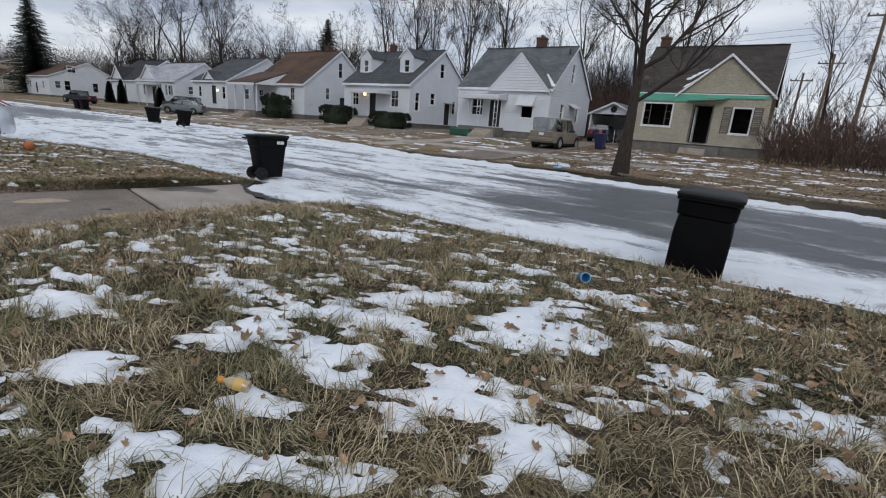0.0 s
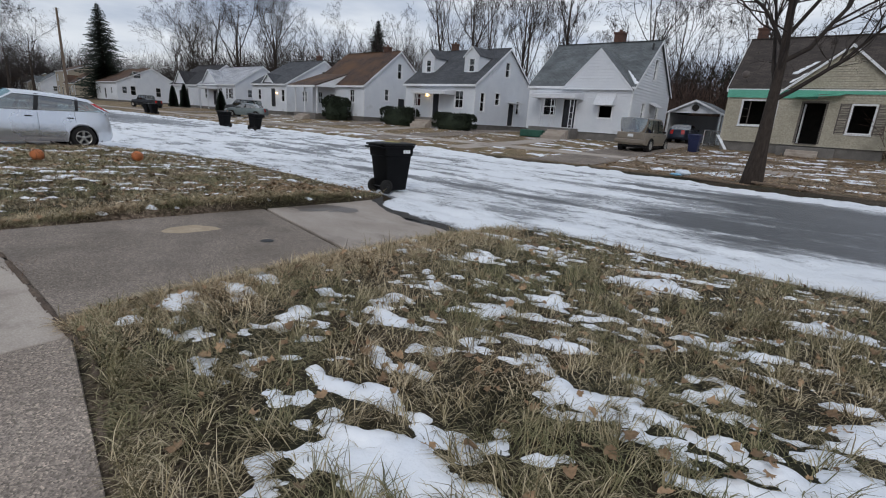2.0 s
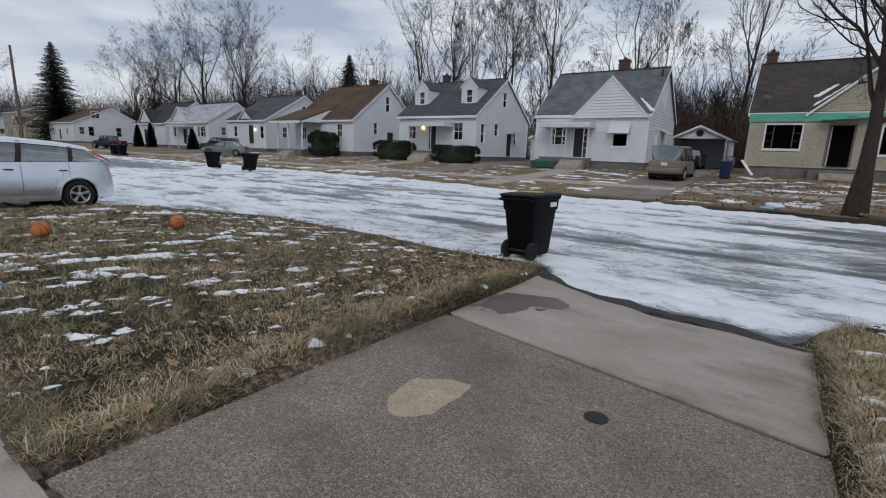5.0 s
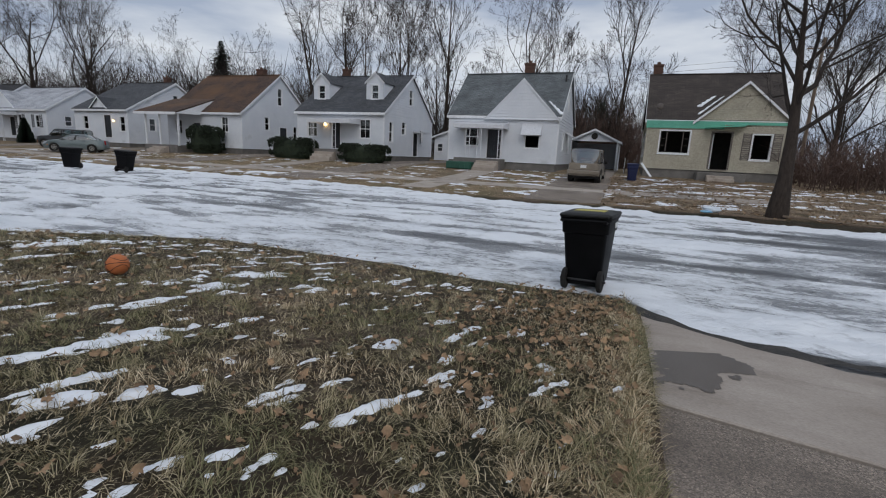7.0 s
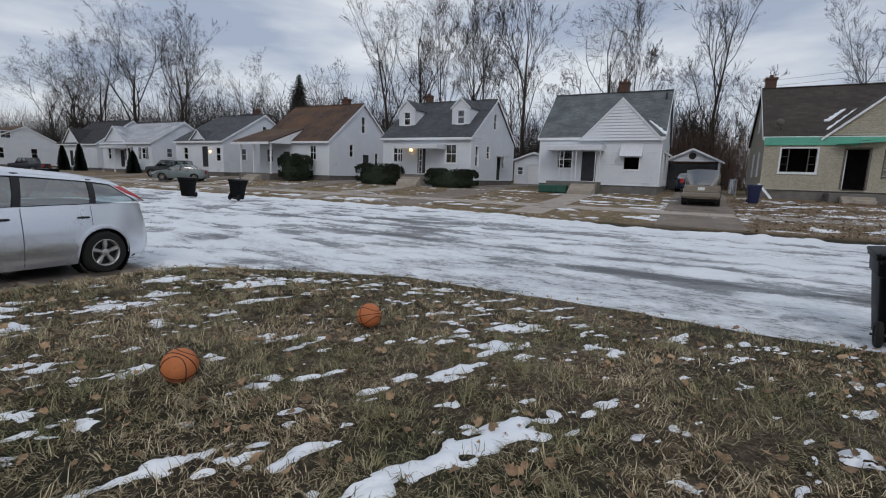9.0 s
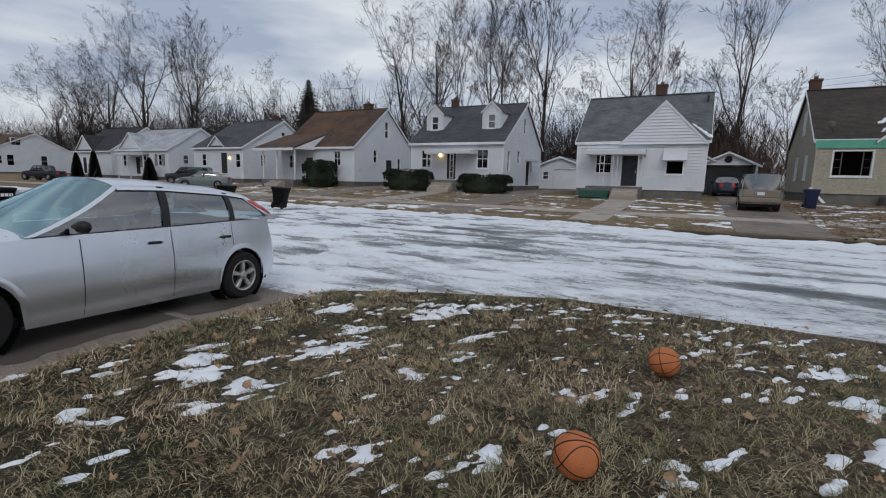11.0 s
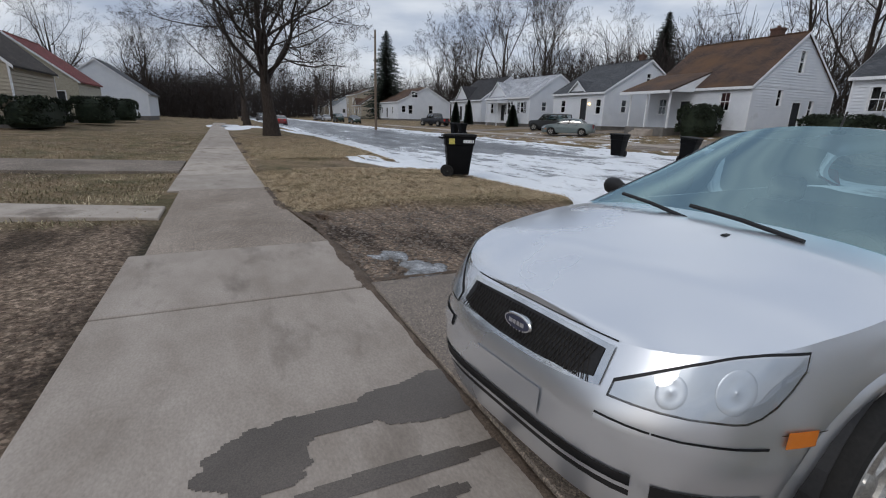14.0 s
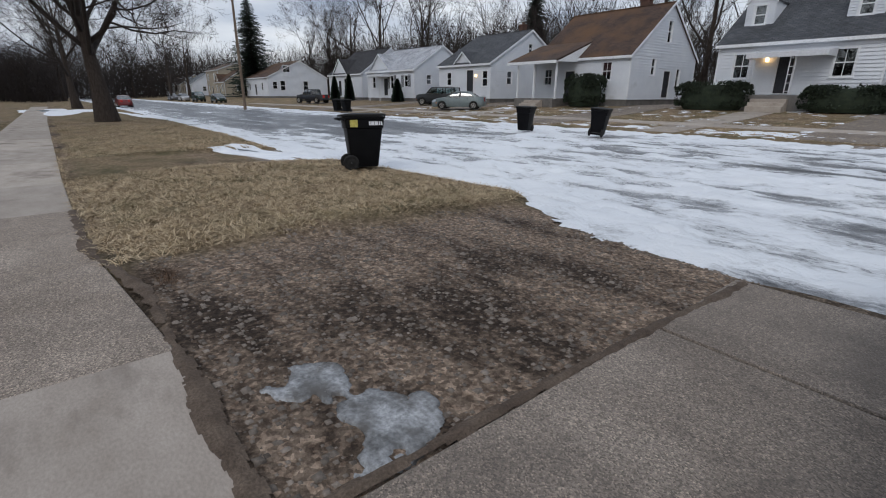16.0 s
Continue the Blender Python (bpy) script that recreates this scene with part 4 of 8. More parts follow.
def house(label, x0, x1, yf, yr, yb, zg, zf, ze, zr, wall, roof, course=0.2, front=(), right=(), left=(), gable=None, dormers=(), door_style=None, trim=None, over=0.28, proud=0.004, eave=0.2):
    """A one-and-a-half-storey house. front, right and left list openings (s0, s1, z0, z1, kind); x0 < x1 are the side walls, yf, yr, yb front, ridge and back."""
    h = thing("house", ((x0 + x1) / 2, yf, zg), label, "house")
    fx = Geo()
    for a in (((x0 + 0.03, yf + 0.03), (x1 - 0.03, yf + 0.2)), ((x0 + 0.03, yb - 0.2), (x1 - 0.03, yb - 0.03)), ((x0 + 0.03, yf + 0.2), (x0 + 0.2, yb - 0.2)), ((x1 - 0.2, yf + 0.2), (x1 - 0.03, yb - 0.2))):
        fx.box((*a[0], zg - 0.3), (*a[1], zf))
    part("foundation", fx, FOUND, h)
    # Added near-black floor, back wall and ceiling: unlit-room shade put into their colour.
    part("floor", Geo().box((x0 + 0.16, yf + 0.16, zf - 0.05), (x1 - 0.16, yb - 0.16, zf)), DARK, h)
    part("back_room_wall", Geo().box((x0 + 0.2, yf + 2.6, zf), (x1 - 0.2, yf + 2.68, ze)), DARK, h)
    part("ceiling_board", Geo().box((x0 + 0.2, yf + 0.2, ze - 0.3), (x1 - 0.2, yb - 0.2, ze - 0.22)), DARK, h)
    W, D = x1 - x0, yb - yf
    sides = ((front, (x0, yf, 0), (1, 0, 0), (0, -1, 0), 0.0), (right, (x1, yf, 0), (0, 1, 0), (1, 0, 0), 0.0), (left, (x0, yf, 0), (0, 1, 0), (-1, 0, 0), 0.0), ((), (x0, yb, 0), (1, 0, 0), (0, 1, 0), 0.0))
    for i, (ops, o, u, n, _) in enumerate(sides):
        g = Geo()
        holes = [q[:4] for q in ops]
        span = W if i in (0, 3) else D
        siding(g, o, u, n, zf, ze, lambda z: 0.0, lambda z: span, course, [q for q in holes if q[2] < ze])
        if i in (1, 2):
            yk = yr - yf
            siding(g, o, u, n, ze, zr, lambda z: yk * (z - ze) / (zr - ze), lambda z: D - (D - yk) * (z - ze) / (zr - ze), course, [q for q in holes if q[2] >= ze])
        if i == 0 and gable:
            xa, xb, zp, zb = gable
            xp = (xa + xb) / 2 - x0
            siding(g, (x0, yf - proud, 0), u, n, zb, zp, lambda z: (xa - x0) + (xp - xa + x0) * (z - zb) / (zp - zb), lambda z: (xb - x0) - (xb - x0 - xp) * (z - zb) / (zp - zb), course)
        part("wall", g, wall, h, fix=False)
        for q in ops:
            if q[4] == "door":
                front_door(h, o, u, n, q[:4], False, door_style)
            elif q[4] == "gap":
                front_door(h, o, u, n, q[:4], True)
            else:
                window(h, o, u, n, q[:4], q[4], trim, q[5] if len(q) > 5 else False)
    for x in (x0, x1):
        for y in (yf, yb):
            part("corner_board", Geo().box((x - 0.05, y - 0.05, zf), (x + 0.05, y + 0.05, ze)), (trim or TRIM) if wall is not CREAM else CREAM, h)
    ro, back = gable_roof(h, x0, x1, yf, yr, yb, ze, zr, roof, over)
    if gable:
        cross_gable(h, gable[0], gable[1], yf - proud, gable[3], gable[2], back, roof, eave, 0.15 if eave > 0.1 else 0.04, trim_of=TRIM if eave > 0.1 else wall)
    for xa, xb, yd, za, zb, zp in dormers:
        g = Geo()
        ww = 0.32
        hole = ((xb - xa) / 2 - ww, (xb - xa) / 2 + ww, za + 0.22, zb - 0.28)
        siding(g, (xa, yd, 0), (1, 0, 0), (0, -1, 0), za, zb, lambda z: 0, lambda z: xb - xa, 0.15, [hole])
        xm = (xb - xa) / 2
        siding(g, (xa, yd, 0), (1, 0, 0), (0, -1, 0), zb, zp, lambda z: xm * (z - zb) / (zp - zb), lambda z: (xb - xa) - xm * (z - zb) / (zp - zb), 0.15)
        for x in (xa, xb):
            g.prism([(x - 0.03, yd, za), (x - 0.03, yd, zb), (x - 0.03, back(zb) + 0.2, zb)], (0.06, 0, 0))
        part("dormer_wall", g, wall, h, fix=False)
        window(h, (xa, yd, 0), (1, 0, 0), (0, -1, 0), hole, "sash", trim)
        cross_gable(h, xa, xb, yd, zb, zp, back, roof, 0.12, 0.12, 0.08)
    return h, back


def porch(h, x0, x1, y0, y1, z0, zt, steps, rails=True, top=None):
    """A slab with steps in front; steps: (x0, x1, count)."""
    p = part("porch_slab", Geo().box((x0, y0, z0 - 0.2), (x1, y1 - 0.01, zt), 0.02), FOUND, h)
    xa, xb, k = steps
    rise = (zt - z0) / (k + 1)
    for i in range(k):
        part("step", Geo().box((xa, y0 - 0.3 * (k - i), z0 - 0.15), (xb, y0 - 0.3 * (k - i - 1) - 0.003, z0 + rise * (i + 1)), 0.015), CONC, p)
    return p


def awning(h, x0, x1, y0, y1, z0, z1, posts, zt, fluted=True):
    """A pale metal porch roof on slim posts."""
    g = Geo()
    n = max(6, int((x1 - x0) / 0.16))
    top = []
    for i in range(n + 1):
        x = x0 + (x1 - x0) * i / n
        top.append((x, 0.025 * (i % 2)))
    rows = [[(x, y0, z0 + e), (x, y1, z1 + e), (x, y1, z1 - 0.06), (x, y0, z0 - 0.06)] for x, e in top]
    g.loft(rows)
    g.box((x0 - 0.03, y0 - 0.04, z0 - 0.22), (x1 + 0.03, y0, z0 + 0.05))
    g.prism([(x0 - 0.03, y0, z0 - 0.22), (x0 - 0.03, y1, z0 - 0.22), (x0 - 0.03, y1, z1 + 0.05), (x0 - 0.03, y0, z0 + 0.05)], (0.03, 0, 0))
    g.prism([(x1, y0, z0 - 0.22), (x1, y1, z0 - 0.22), (x1, y1, z1 + 0.05), (x1, y0, z0 + 0.05)], (0.03, 0, 0))
    a = part("awning", g, METALW, h)
    for x, y in posts:
        q = Geo()
        for d in (-0.14, 0.14):
            q.box((x + d - 0.022, y - 0.022, zt), (x + d + 0.022, y + 0.022, z0 - 0.15))
        for i in range(5):
            z = zt + 0.2 + (z0 - zt - 0.5) * i / 4
            q.box((x - 0.12, y - 0.012, z), (x + 0.12, y + 0.012, z + 0.03))
        part("post", q, METALW, a)
    return a


# vacant cream house with green wrap
h4, back4 = house("vacant cream-sided house with an empty doorway and green eave wrap", -9.1, -1.1, 35.4, 40.0, 44.8, 0.75, 1.3, 4.4, 7.95, CREAM, UMBER_ROOF, 0.13,
                  front=[(0.85, 2.6, 2.38, 3.76, "broken"), (3.92, 4.98, 1.42, 3.72, "gap"), (6.2, 7.15, 2.16, 3.63, "bare", SHUTTER)],
                  left=[(2.2, 2.9, 2.2, 3.6, "sash"), (5.4, 6.1, 2.2, 3.6, "sash"), (4.1, 4.8, 5.2, 6.6, "sash")], gable=(-6.3, -0.95, 6.78, 4.4), over=0.02)
g = Geo()
g.box((-9.2, 35.3, 3.95), (-4.6, 35.345, 4.42))
g.box((-4.6, 35.3, 4.22), (-1.2, 35.345, 4.4))
g.prism([(-5.7, 35.3, 3.98), (-3.3, 35.3, 4.25), (-3.6, 34.7, 4.1), (-5.5, 34.7, 3.98)], (0, 0, 0.05))
part("eave_wrap", g, GREENTRIM, h4, "torn green house wrap along the eave")
chimney(h4, -8.75, 40.6, 7.2, 8.75, 0.6, 0.6)
porch(h4, -5.9, -3.2, 34.2, 35.4, 0.72, 1.2, (-5.4, -3.9, 2))
d = Geo()
d.lathe([(0.0, -0.06), (0.12, -0.05), (0.16, -0.02), (0.22, 0.03), (0.22, 0.04), (0.15, -0.005), (0.0, -0.04)], 20, "y", (-8.5, 35.6, 5.35))
d.tube([(-8.5, 35.65, 5.35), (-8.4, 35.75, 5.0), (-8.35, 35.9, 4.95)], 0.025, 6)
part("satellite_dish", d, SHUTTER, h4, "small grey satellite dish", smooth=40)
part("fallen_board", Geo().prism([(-9.3, 35.05, 1.6), (-9.16, 35.05, 1.62), (-8.5, 34.6, 0.75), (-8.64, 34.6, 0.73)], (0, 0.05, 0.02)), TRIM, h4)

def roof_snow(h, x0, yf, ze, slope, xa, za, zb, w0, w1, side, run):
    """A strip of snow left in the valley beside a front gable; run: metres along x for each metre of height."""
    g = Geo()
    rows = []
    for i in range(9):
        z = za + (zb - za) * i / 8
        x = xa + side * run * (z - ze)
        w = (w0 + (w1 - w0) * i / 8) * (0.8 + 0.4 * (i % 2))
        y = yf + (z - ze) / slope
        rows.append([(x - side * 0.05, y, z + 0.13), (x - side * 0.06, y, z + 0.18), (x - side * w, y, z + 0.17), (x - side * (w + 0.03), y, z + 0.12)])
    g.loft(rows)
    part("roof_snow", g, SNOW, h, "strip of snow in the roof valley", smooth=True)


roof_snow(h4, -9.1, 35.4, 4.4, 0.772, -6.4, 4.75, 6.1, 0.2, 0.12, 1, 1.12)
roof_snow(h4, -9.1, 35.4, 4.4, 0.772, -6.9, 5.3, 6.1, 0.35, 0.2, 1, 1.12)

# white house with a wide front gable
h3, back3 = house("white-sided house with grey shingles and a wide front gable", -22.95, -14.85, 34.4, 38.6, 43.0, 0.68, 1.22, 4.45, 7.95, WHITE, GREY_ROOF, 0.2,
                  front=[(1.3, 2.35, 2.35, 3.55, "sash"), (3.05, 4.05, 1.45, 3.5, "door"), (5.85, 6.8, 2.32, 3.12, "plainwin")],
                  right=[(2.2, 2.9, 2.3, 3.5, "sash"), (5.6, 6.3, 2.3, 3.5, "sash"), (3.7, 4.4, 5.3, 6.7, "sash")], gable=(-20.1, -14.82, 6.95, 4.22), over=0.1, proud=0.2, eave=0.05)
roof_snow(h3, -22.95, 34.4, 4.45, 0.833, -14.85, 4.5, 5.5, 0.35, 0.15, -1, 1.04)
chimney(h3, -18.1, 38.9, 7.4, 8.75, 0.7, 0.6)
porch(h3, -22.0, -18.5, 33.0, 34.4, 0.66, 1.4, (-20.2, -18.6, 4))
awning(h3, -22.1, -18.4, 32.95, 34.37, 3.72, 3.98, [(-21.0, 33.05), (-20.15, 33.05), (-18.6, 33.05)], 1.4)
g = Geo()
g.loft([[(-17.35, 33.75, 3.16), (-17.35, 34.37, 4.02), (-17.35, 34.37, 3.16)], [(-15.95, 33.75, 3.16), (-15.95, 34.37, 4.02), (-15.95, 34.37, 3.16)]])
part("window_awning", g, METALW, h3, "pale metal window awning")
part("vent_pipe", Geo().lathe([(0.07, 7.0), (0.07, 7.75), (0.03, 7.76)], 10, "z", (-15.05, 37.7, 0)), IRON, h3)
part("side_canopy", Geo().prism([(-14.85, 38.2, 3.75), (-14.2, 38.2, 3.35), (-14.2, 38.2, 3.28), (-14.85, 38.2, 3.6)], (0, 1.6, 0)), METALW, h3)

# white house with two dormers and a lit porch lamp
h2, back2 = house("white-sided house with charcoal roof, two dormers and lit porch", -37.25, -28.8, 34.9, 39.9, 44.8, 0.7, 1.2, 4.7, 8.15, WHITE, DARK_ROOF, 0.2,
                  front=[(1.0, 1.95, 2.62, 3.98, "grid"), (3.5, 4.3, 1.65, 3.85, "door"), (6.2, 7.15, 2.6, 4.0, "grid")],
                  right=[(0.85, 1.5, 2.4, 3.95, "sash"), (3.2, 3.95, 3.1, 4.1, "sash"), (5.6, 6.5, 1.25, 3.3, "door"), (7.0, 7.6, 2.4, 3.6, "sash"), (4.55, 5.3, 5.7, 6.95, "sash")],
                  dormers=[(-36.6, -35.0, 36.35, 5.66, 7.2, 7.95), (-31.3, -29.7, 36.35, 5.66, 7.2, 7.95)])
chimney(h2, -36.0, 40.6, 7.4, 8.95)
porch(h2, -34.9, -31.4, 33.4, 34.9, 0.72, 1.55, (-34.3, -32.4, 3))
awning(h2, -35.0, -31.0, 33.3, 34.87, 3.85, 4.05, [(-34.7, 33.45), (-32.6, 33.45)], 1.55)
part("porch_lamp", Geo().lathe([(0.0, 3.5), (0.09, 3.52), (0.11, 3.62), (0.06, 3.72), (0.0, 3.73)], 12, "z", (-34.35, 34.72, 0)), LAMPGLOW, h2, "lit round porch lamp", smooth=40)
part("side_canopy", Geo().prism([(-28.8, 40.3, 3.5), (-27.7, 40.3, 3.42), (-27.7, 40.3, 3.34), (-28.8, 40.3, 3.4)], (0, 1.5, 0)), METALW, h2)

# white house with a brown roof reaching over its porch
h1, back1 = house("white-sided house with a mossy brown roof over its porch", -52.6, -43.4, 34.7, 39.9, 45.0, 0.7, 1.2, 4.5, 8.4, WHITE, BROWN_ROOF, 0.2,
                  front=[(1.0, 1.8, 2.4, 3.6, "grid"), (3.3, 4.2, 1.35, 3.4, "door"), (6.8, 7.6, 2.7, 3.95, "grid")],
                  right=[(3.0, 3.6, 3.1, 4.25, "sash"), (5.1, 6.1, 1.35, 3.4, "door"), (7.2, 7.8, 2.3, 3.6, "sash"), (4.9, 5.55, 5.6, 7.15, "sash")])
chimney(h1, -46.0, 40.4, 7.9, 9.05, 0.8, 0.6)
porch(h1, -52.6, -48.4, 32.0, 34.7, 0.68, 1.25, (-51.2, -49.4, 3))
sl = (8.4 - 4.5) / (39.9 - 34.7)
yk, yo = 36.2, 31.7
zk, zo = 4.5 + sl * (yk - 34.7) + 0.14, 4.05
g = Geo()
slab_roof(g, [(-53.3, yo, zo + 0.12), (-48.0, yo, zo + 0.12), (-48.0, yk, zk + 0.02), (-53.3, yk, zk + 0.02)], 0.12)
part("porch_roof", g, BROWN_ROOF, h1)
g = Geo()
g.prism([(-47.98, yo - 0.02, zo - 0.02), (-47.98, yk, zk - 0.1), (-47.98, 34.6, 4.3), (-47.98, 34.2, 4.1)], (0.04, 0, 0))
g.box((-53.3, yo - 0.04, zo - 0.12), (-48.0, yo, zo + 0.1))
part("fascia", g, TRIM, h1)
for x in (-52.4, -50.6, -48.3):
    part("porch_post", Geo().box((x - 0.07, 32.1, 1.2), (x + 0.07, 32.24, 4.1), 0.01), TRIM, h1)

# white house with a small gable over its door
h0, back0 = house("white-sided house with grey roof and small entrance gable", -67.0, -58.8, 35.0, 40.8, 46.4, 0.7, 1.15, 4.6, 7.9, WHITE, DARK_ROOF, 0.22,
                  front=[(1.3, 2.1, 2.55, 3.8, "sash"), (4.7, 5.7, 1.7, 3.95, "door"), (7.0, 7.8, 2.4, 3.8, "sash")],
                  right=[(2.4, 3.1, 2.6, 3.8, "sash"), (6.8, 7.5, 2.6, 3.8, "sash"), (5.5, 6.1, 5.7, 6.6, "sash")], gable=(-64.4, -61.5, 5.75, 4.55))
chimney(h0, -60.5, 41.3, 7.5, 8.6)
part("porch_lamp", Geo().lathe([(0.0, 3.3), (0.09, 3.32), (0.1, 3.44), (0.0, 3.5)], 10, "z", (-60.85, 34.88, 0)), LAMPGLOW, h0, "lit round porch lamp", smooth=40)
# pale roofed house with black shutters
hm1, _ = house("white house with pale grey roof and black shutters", -83.0, -72.0, 35.0, 39.4, 44.0, 0.7, 1.1, 4.5, 7.25, WHITE, PALE_ROOF, 0.22,
               front=[(1.2, 2.0, 2.4, 3.7, "sash"), (4.2, 5.1, 1.4, 3.5, "door"), (5.7, 6.5, 2.3, 3.8, "sash", DOORP), (8.9, 9.7, 2.5, 3.75, "sash", DOORP)],
               right=[(1.9, 2.6, 2.8, 3.8, "sash")], gable=(-82.4, -77.4, 6.5, 4.45))
awning(hm1, -80.5, -77.2, 33.4, 34.97, 3.9, 4.1, [(-80.2, 33.5), (-77.5, 33.5)], 0.7)
# black-roofed house with a bay
hm2, _ = house("white house with a black roof and a steep front gable", -97.0, -86.5, 36.0, 41.0, 46.0, 0.7, 1.1, 4.5, 8.0, WHITE, BLACK_ROOF, 0.22,
               front=[(0.8, 1.5, 2.2, 3.8, "sash"), (3.2, 4.1, 1.3, 3.5, "door"), (4.9, 5.7, 2.2, 3.8, "sash"), (6.1, 6.9, 2.2, 3.8, "sash")], right=[(4.6, 5.3, 5.6, 6.6, "sash")], gable=(-95.5, -90.8, 6.6, 4.4))
# brown-roofed house end-on, and those beyond it
hm3, _ = house("white house with a dull red-brown roof, end-on", -138.0, -124.0, 35.4, 42.4, 48.4, 0.7, 1.1, 4.85, 8.1, WHITE, BROWN_ROOF, 0.22,
               right=[(3.4, 4.8, 5.9, 7.1, "grid"), (1.0, 1.9, 2.6, 3.9, "sash"), (2.6, 3.6, 2.3, 4.1, "sash"), (7.6, 8.6, 2.3, 4.1, "sash")], front=[(2, 3, 2.4, 3.7, "sash"), (6, 7, 1.4, 3.5, "door"), (10, 11, 2.4, 3.7, "sash")])
house("tan two-storey house with a shallow brown roof", -175.0, -163.0, 36.0, 41.0, 46.0, 0.7, 1.1, 7.6, 9.4, TAN, BROWN_ROOF, 0.3,
      front=[(1.5, 2.5, 2.3, 3.8, "sash"), (5, 6, 1.3, 3.5, "door"), (1.5, 2.5, 5.2, 6.7, "sash"), (8, 9, 5.2, 6.7, "sash")], right=[(3, 4, 2.4, 3.8, "sash"), (3, 4, 5.2, 6.7, "sash")])
for k, (x, wall, roof) in enumerate(((-156, TAN, BROWN_ROOF), (-192, WHITE, GREY_ROOF), (-210, TAN, UMBER_ROOF), (-228, WHITE, BROWN_ROOF))):
    house(("tan", "white", "tan", "white")[k] + " bungalow far down the street", x - 9, x, 35.5, 40.5, 45.5, 0.7, 1.1, 4.5, 7.8, wall, roof, 0.3,
          front=[(1.5, 2.5, 2.3, 3.7, "sash"), (4, 5, 1.3, 3.4, "door"), (6.4, 7.4, 2.3, 3.7, "sash")], right=[(3, 4, 2.4, 3.7, "sash")], gable=(x - 8.2, x - 4.4, 6.4, 4.45))
# near side of the street
house("tan-sided house with a steep grey front gable", -66.0, -57.5, -21.5, -16.5, -12.0, 0.3, 0.7, 4.0, 8.2, TAN, UMBER_ROOF, 0.22, right=[(6.2, 7.6, 1.3, 3.1, "sash"), (2.5, 3.3, 1.6, 3.0, "sash")])
house("brick-red roofed cream bungalow", -83.0, -74.0, -21.5, -16.8, -12.3, 0.3, 0.7, 3.9, 7.4, CREAM, RED_ROOF, 0.22, right=[(5.6, 6.6, 1.3, 3.0, "sash"), (7.4, 8.2, 0.8, 2.9, "door")])
house("white bungalow with a dark roof along the pavement", -108.0, -97.0, -20.5, -15.0, -9.6, 0.3, 0.7, 3.7, 7.6, WHITE, DARK_ROOF, 0.22, right=[(4.0, 5.4, 1.7, 3.0, "sash"), (7.6, 9.0, 1.2, 2.9, "sash")])


# ---- trees ----
def grow(seed, height, radius, fork, limbs, spread, rise, levels, density=1.0, wobble=0.16, droop=0.0, lengths=(0.62, 0.55, 0.5, 0.45), lean=(0, 0), thin=0.6, cluster=0.95, twiggy=1.0):
    """Branches of a bare tree as polylines: (points, radii, level)."""
    r = random.Random(seed)
    out = []

    def rand_dir():
        return Vector((r.gauss(0, 1), r.gauss(0, 1), r.gauss(0, 1)))

    def branch(p, d, length, rad, level):
        n = 6 if level < 2 else 4 if level < 3 else 3 if level < 4 else 2 if level < 5 else 1
        pts, rads = [p.copy()], [rad]
        tip = rad * (0.35 if level else 0.1)
        for i in range(n):
            d = (d + rand_dir() * wobble * (1.0 if level else 0.3) + Vector((0, 0, rise if level else 0.05)) * 0.35 * (1 if level < 3 else 0.4) - Vector((0, 0, droop * level * 0.08))).normalized()
            p = p + d * (length / n)
            pts.append(p.copy())
            rads.append(rad + (tip - rad) * (i + 1) / n)
        out.append((pts, rads, level))
        if level >= levels:
            return
        kids = [limbs * density, 8 * density, 7 * density, 6 * twiggy, 5 * twiggy][level]
        kids = int(kids) + (1 if r.random() < kids % 1 else 0)
        for k in range(kids):
            f = (fork / length + (1 - fork / length) * cluster * (k + r.random() * 0.6) / kids) if level == 0 else 0.22 + 0.78 * (k + r.random()) / kids
            f = min(0.99, f)
            i = min(n - 1, int(f * n))
            q = pts[i].lerp(pts[i + 1], f * n - i)
            ax = (pts[i + 1] - pts[i]).normalized()
            side = rand_dir()
            side = (side - ax * side.dot(ax)).normalized()
            if level == 0:
                a = 2.4 * k + r.uniform(-0.4, 0.4)
                side = Vector((math.cos(a), math.sin(a), 0))
            ang = radians(r.uniform(*spread))
            nd = (ax * math.cos(ang) + side * math.sin(ang)).normalized()
            rr = rads[i] * (thin if level == 0 else 0.55) * r.uniform(0.8, 1.1)
            ln = lengths[min(level, 3)] * length * r.uniform(0.7, 1.15) * (1.1 - 0.45 * f if level else 1.0)
            branch(q, nd, ln, max(rr, 0.004), level + 1)

    branch(Vector((0, 0, -0.15)), Vector((lean[0], lean[1], 1)).normalized(), height, radius, 0)
    return out


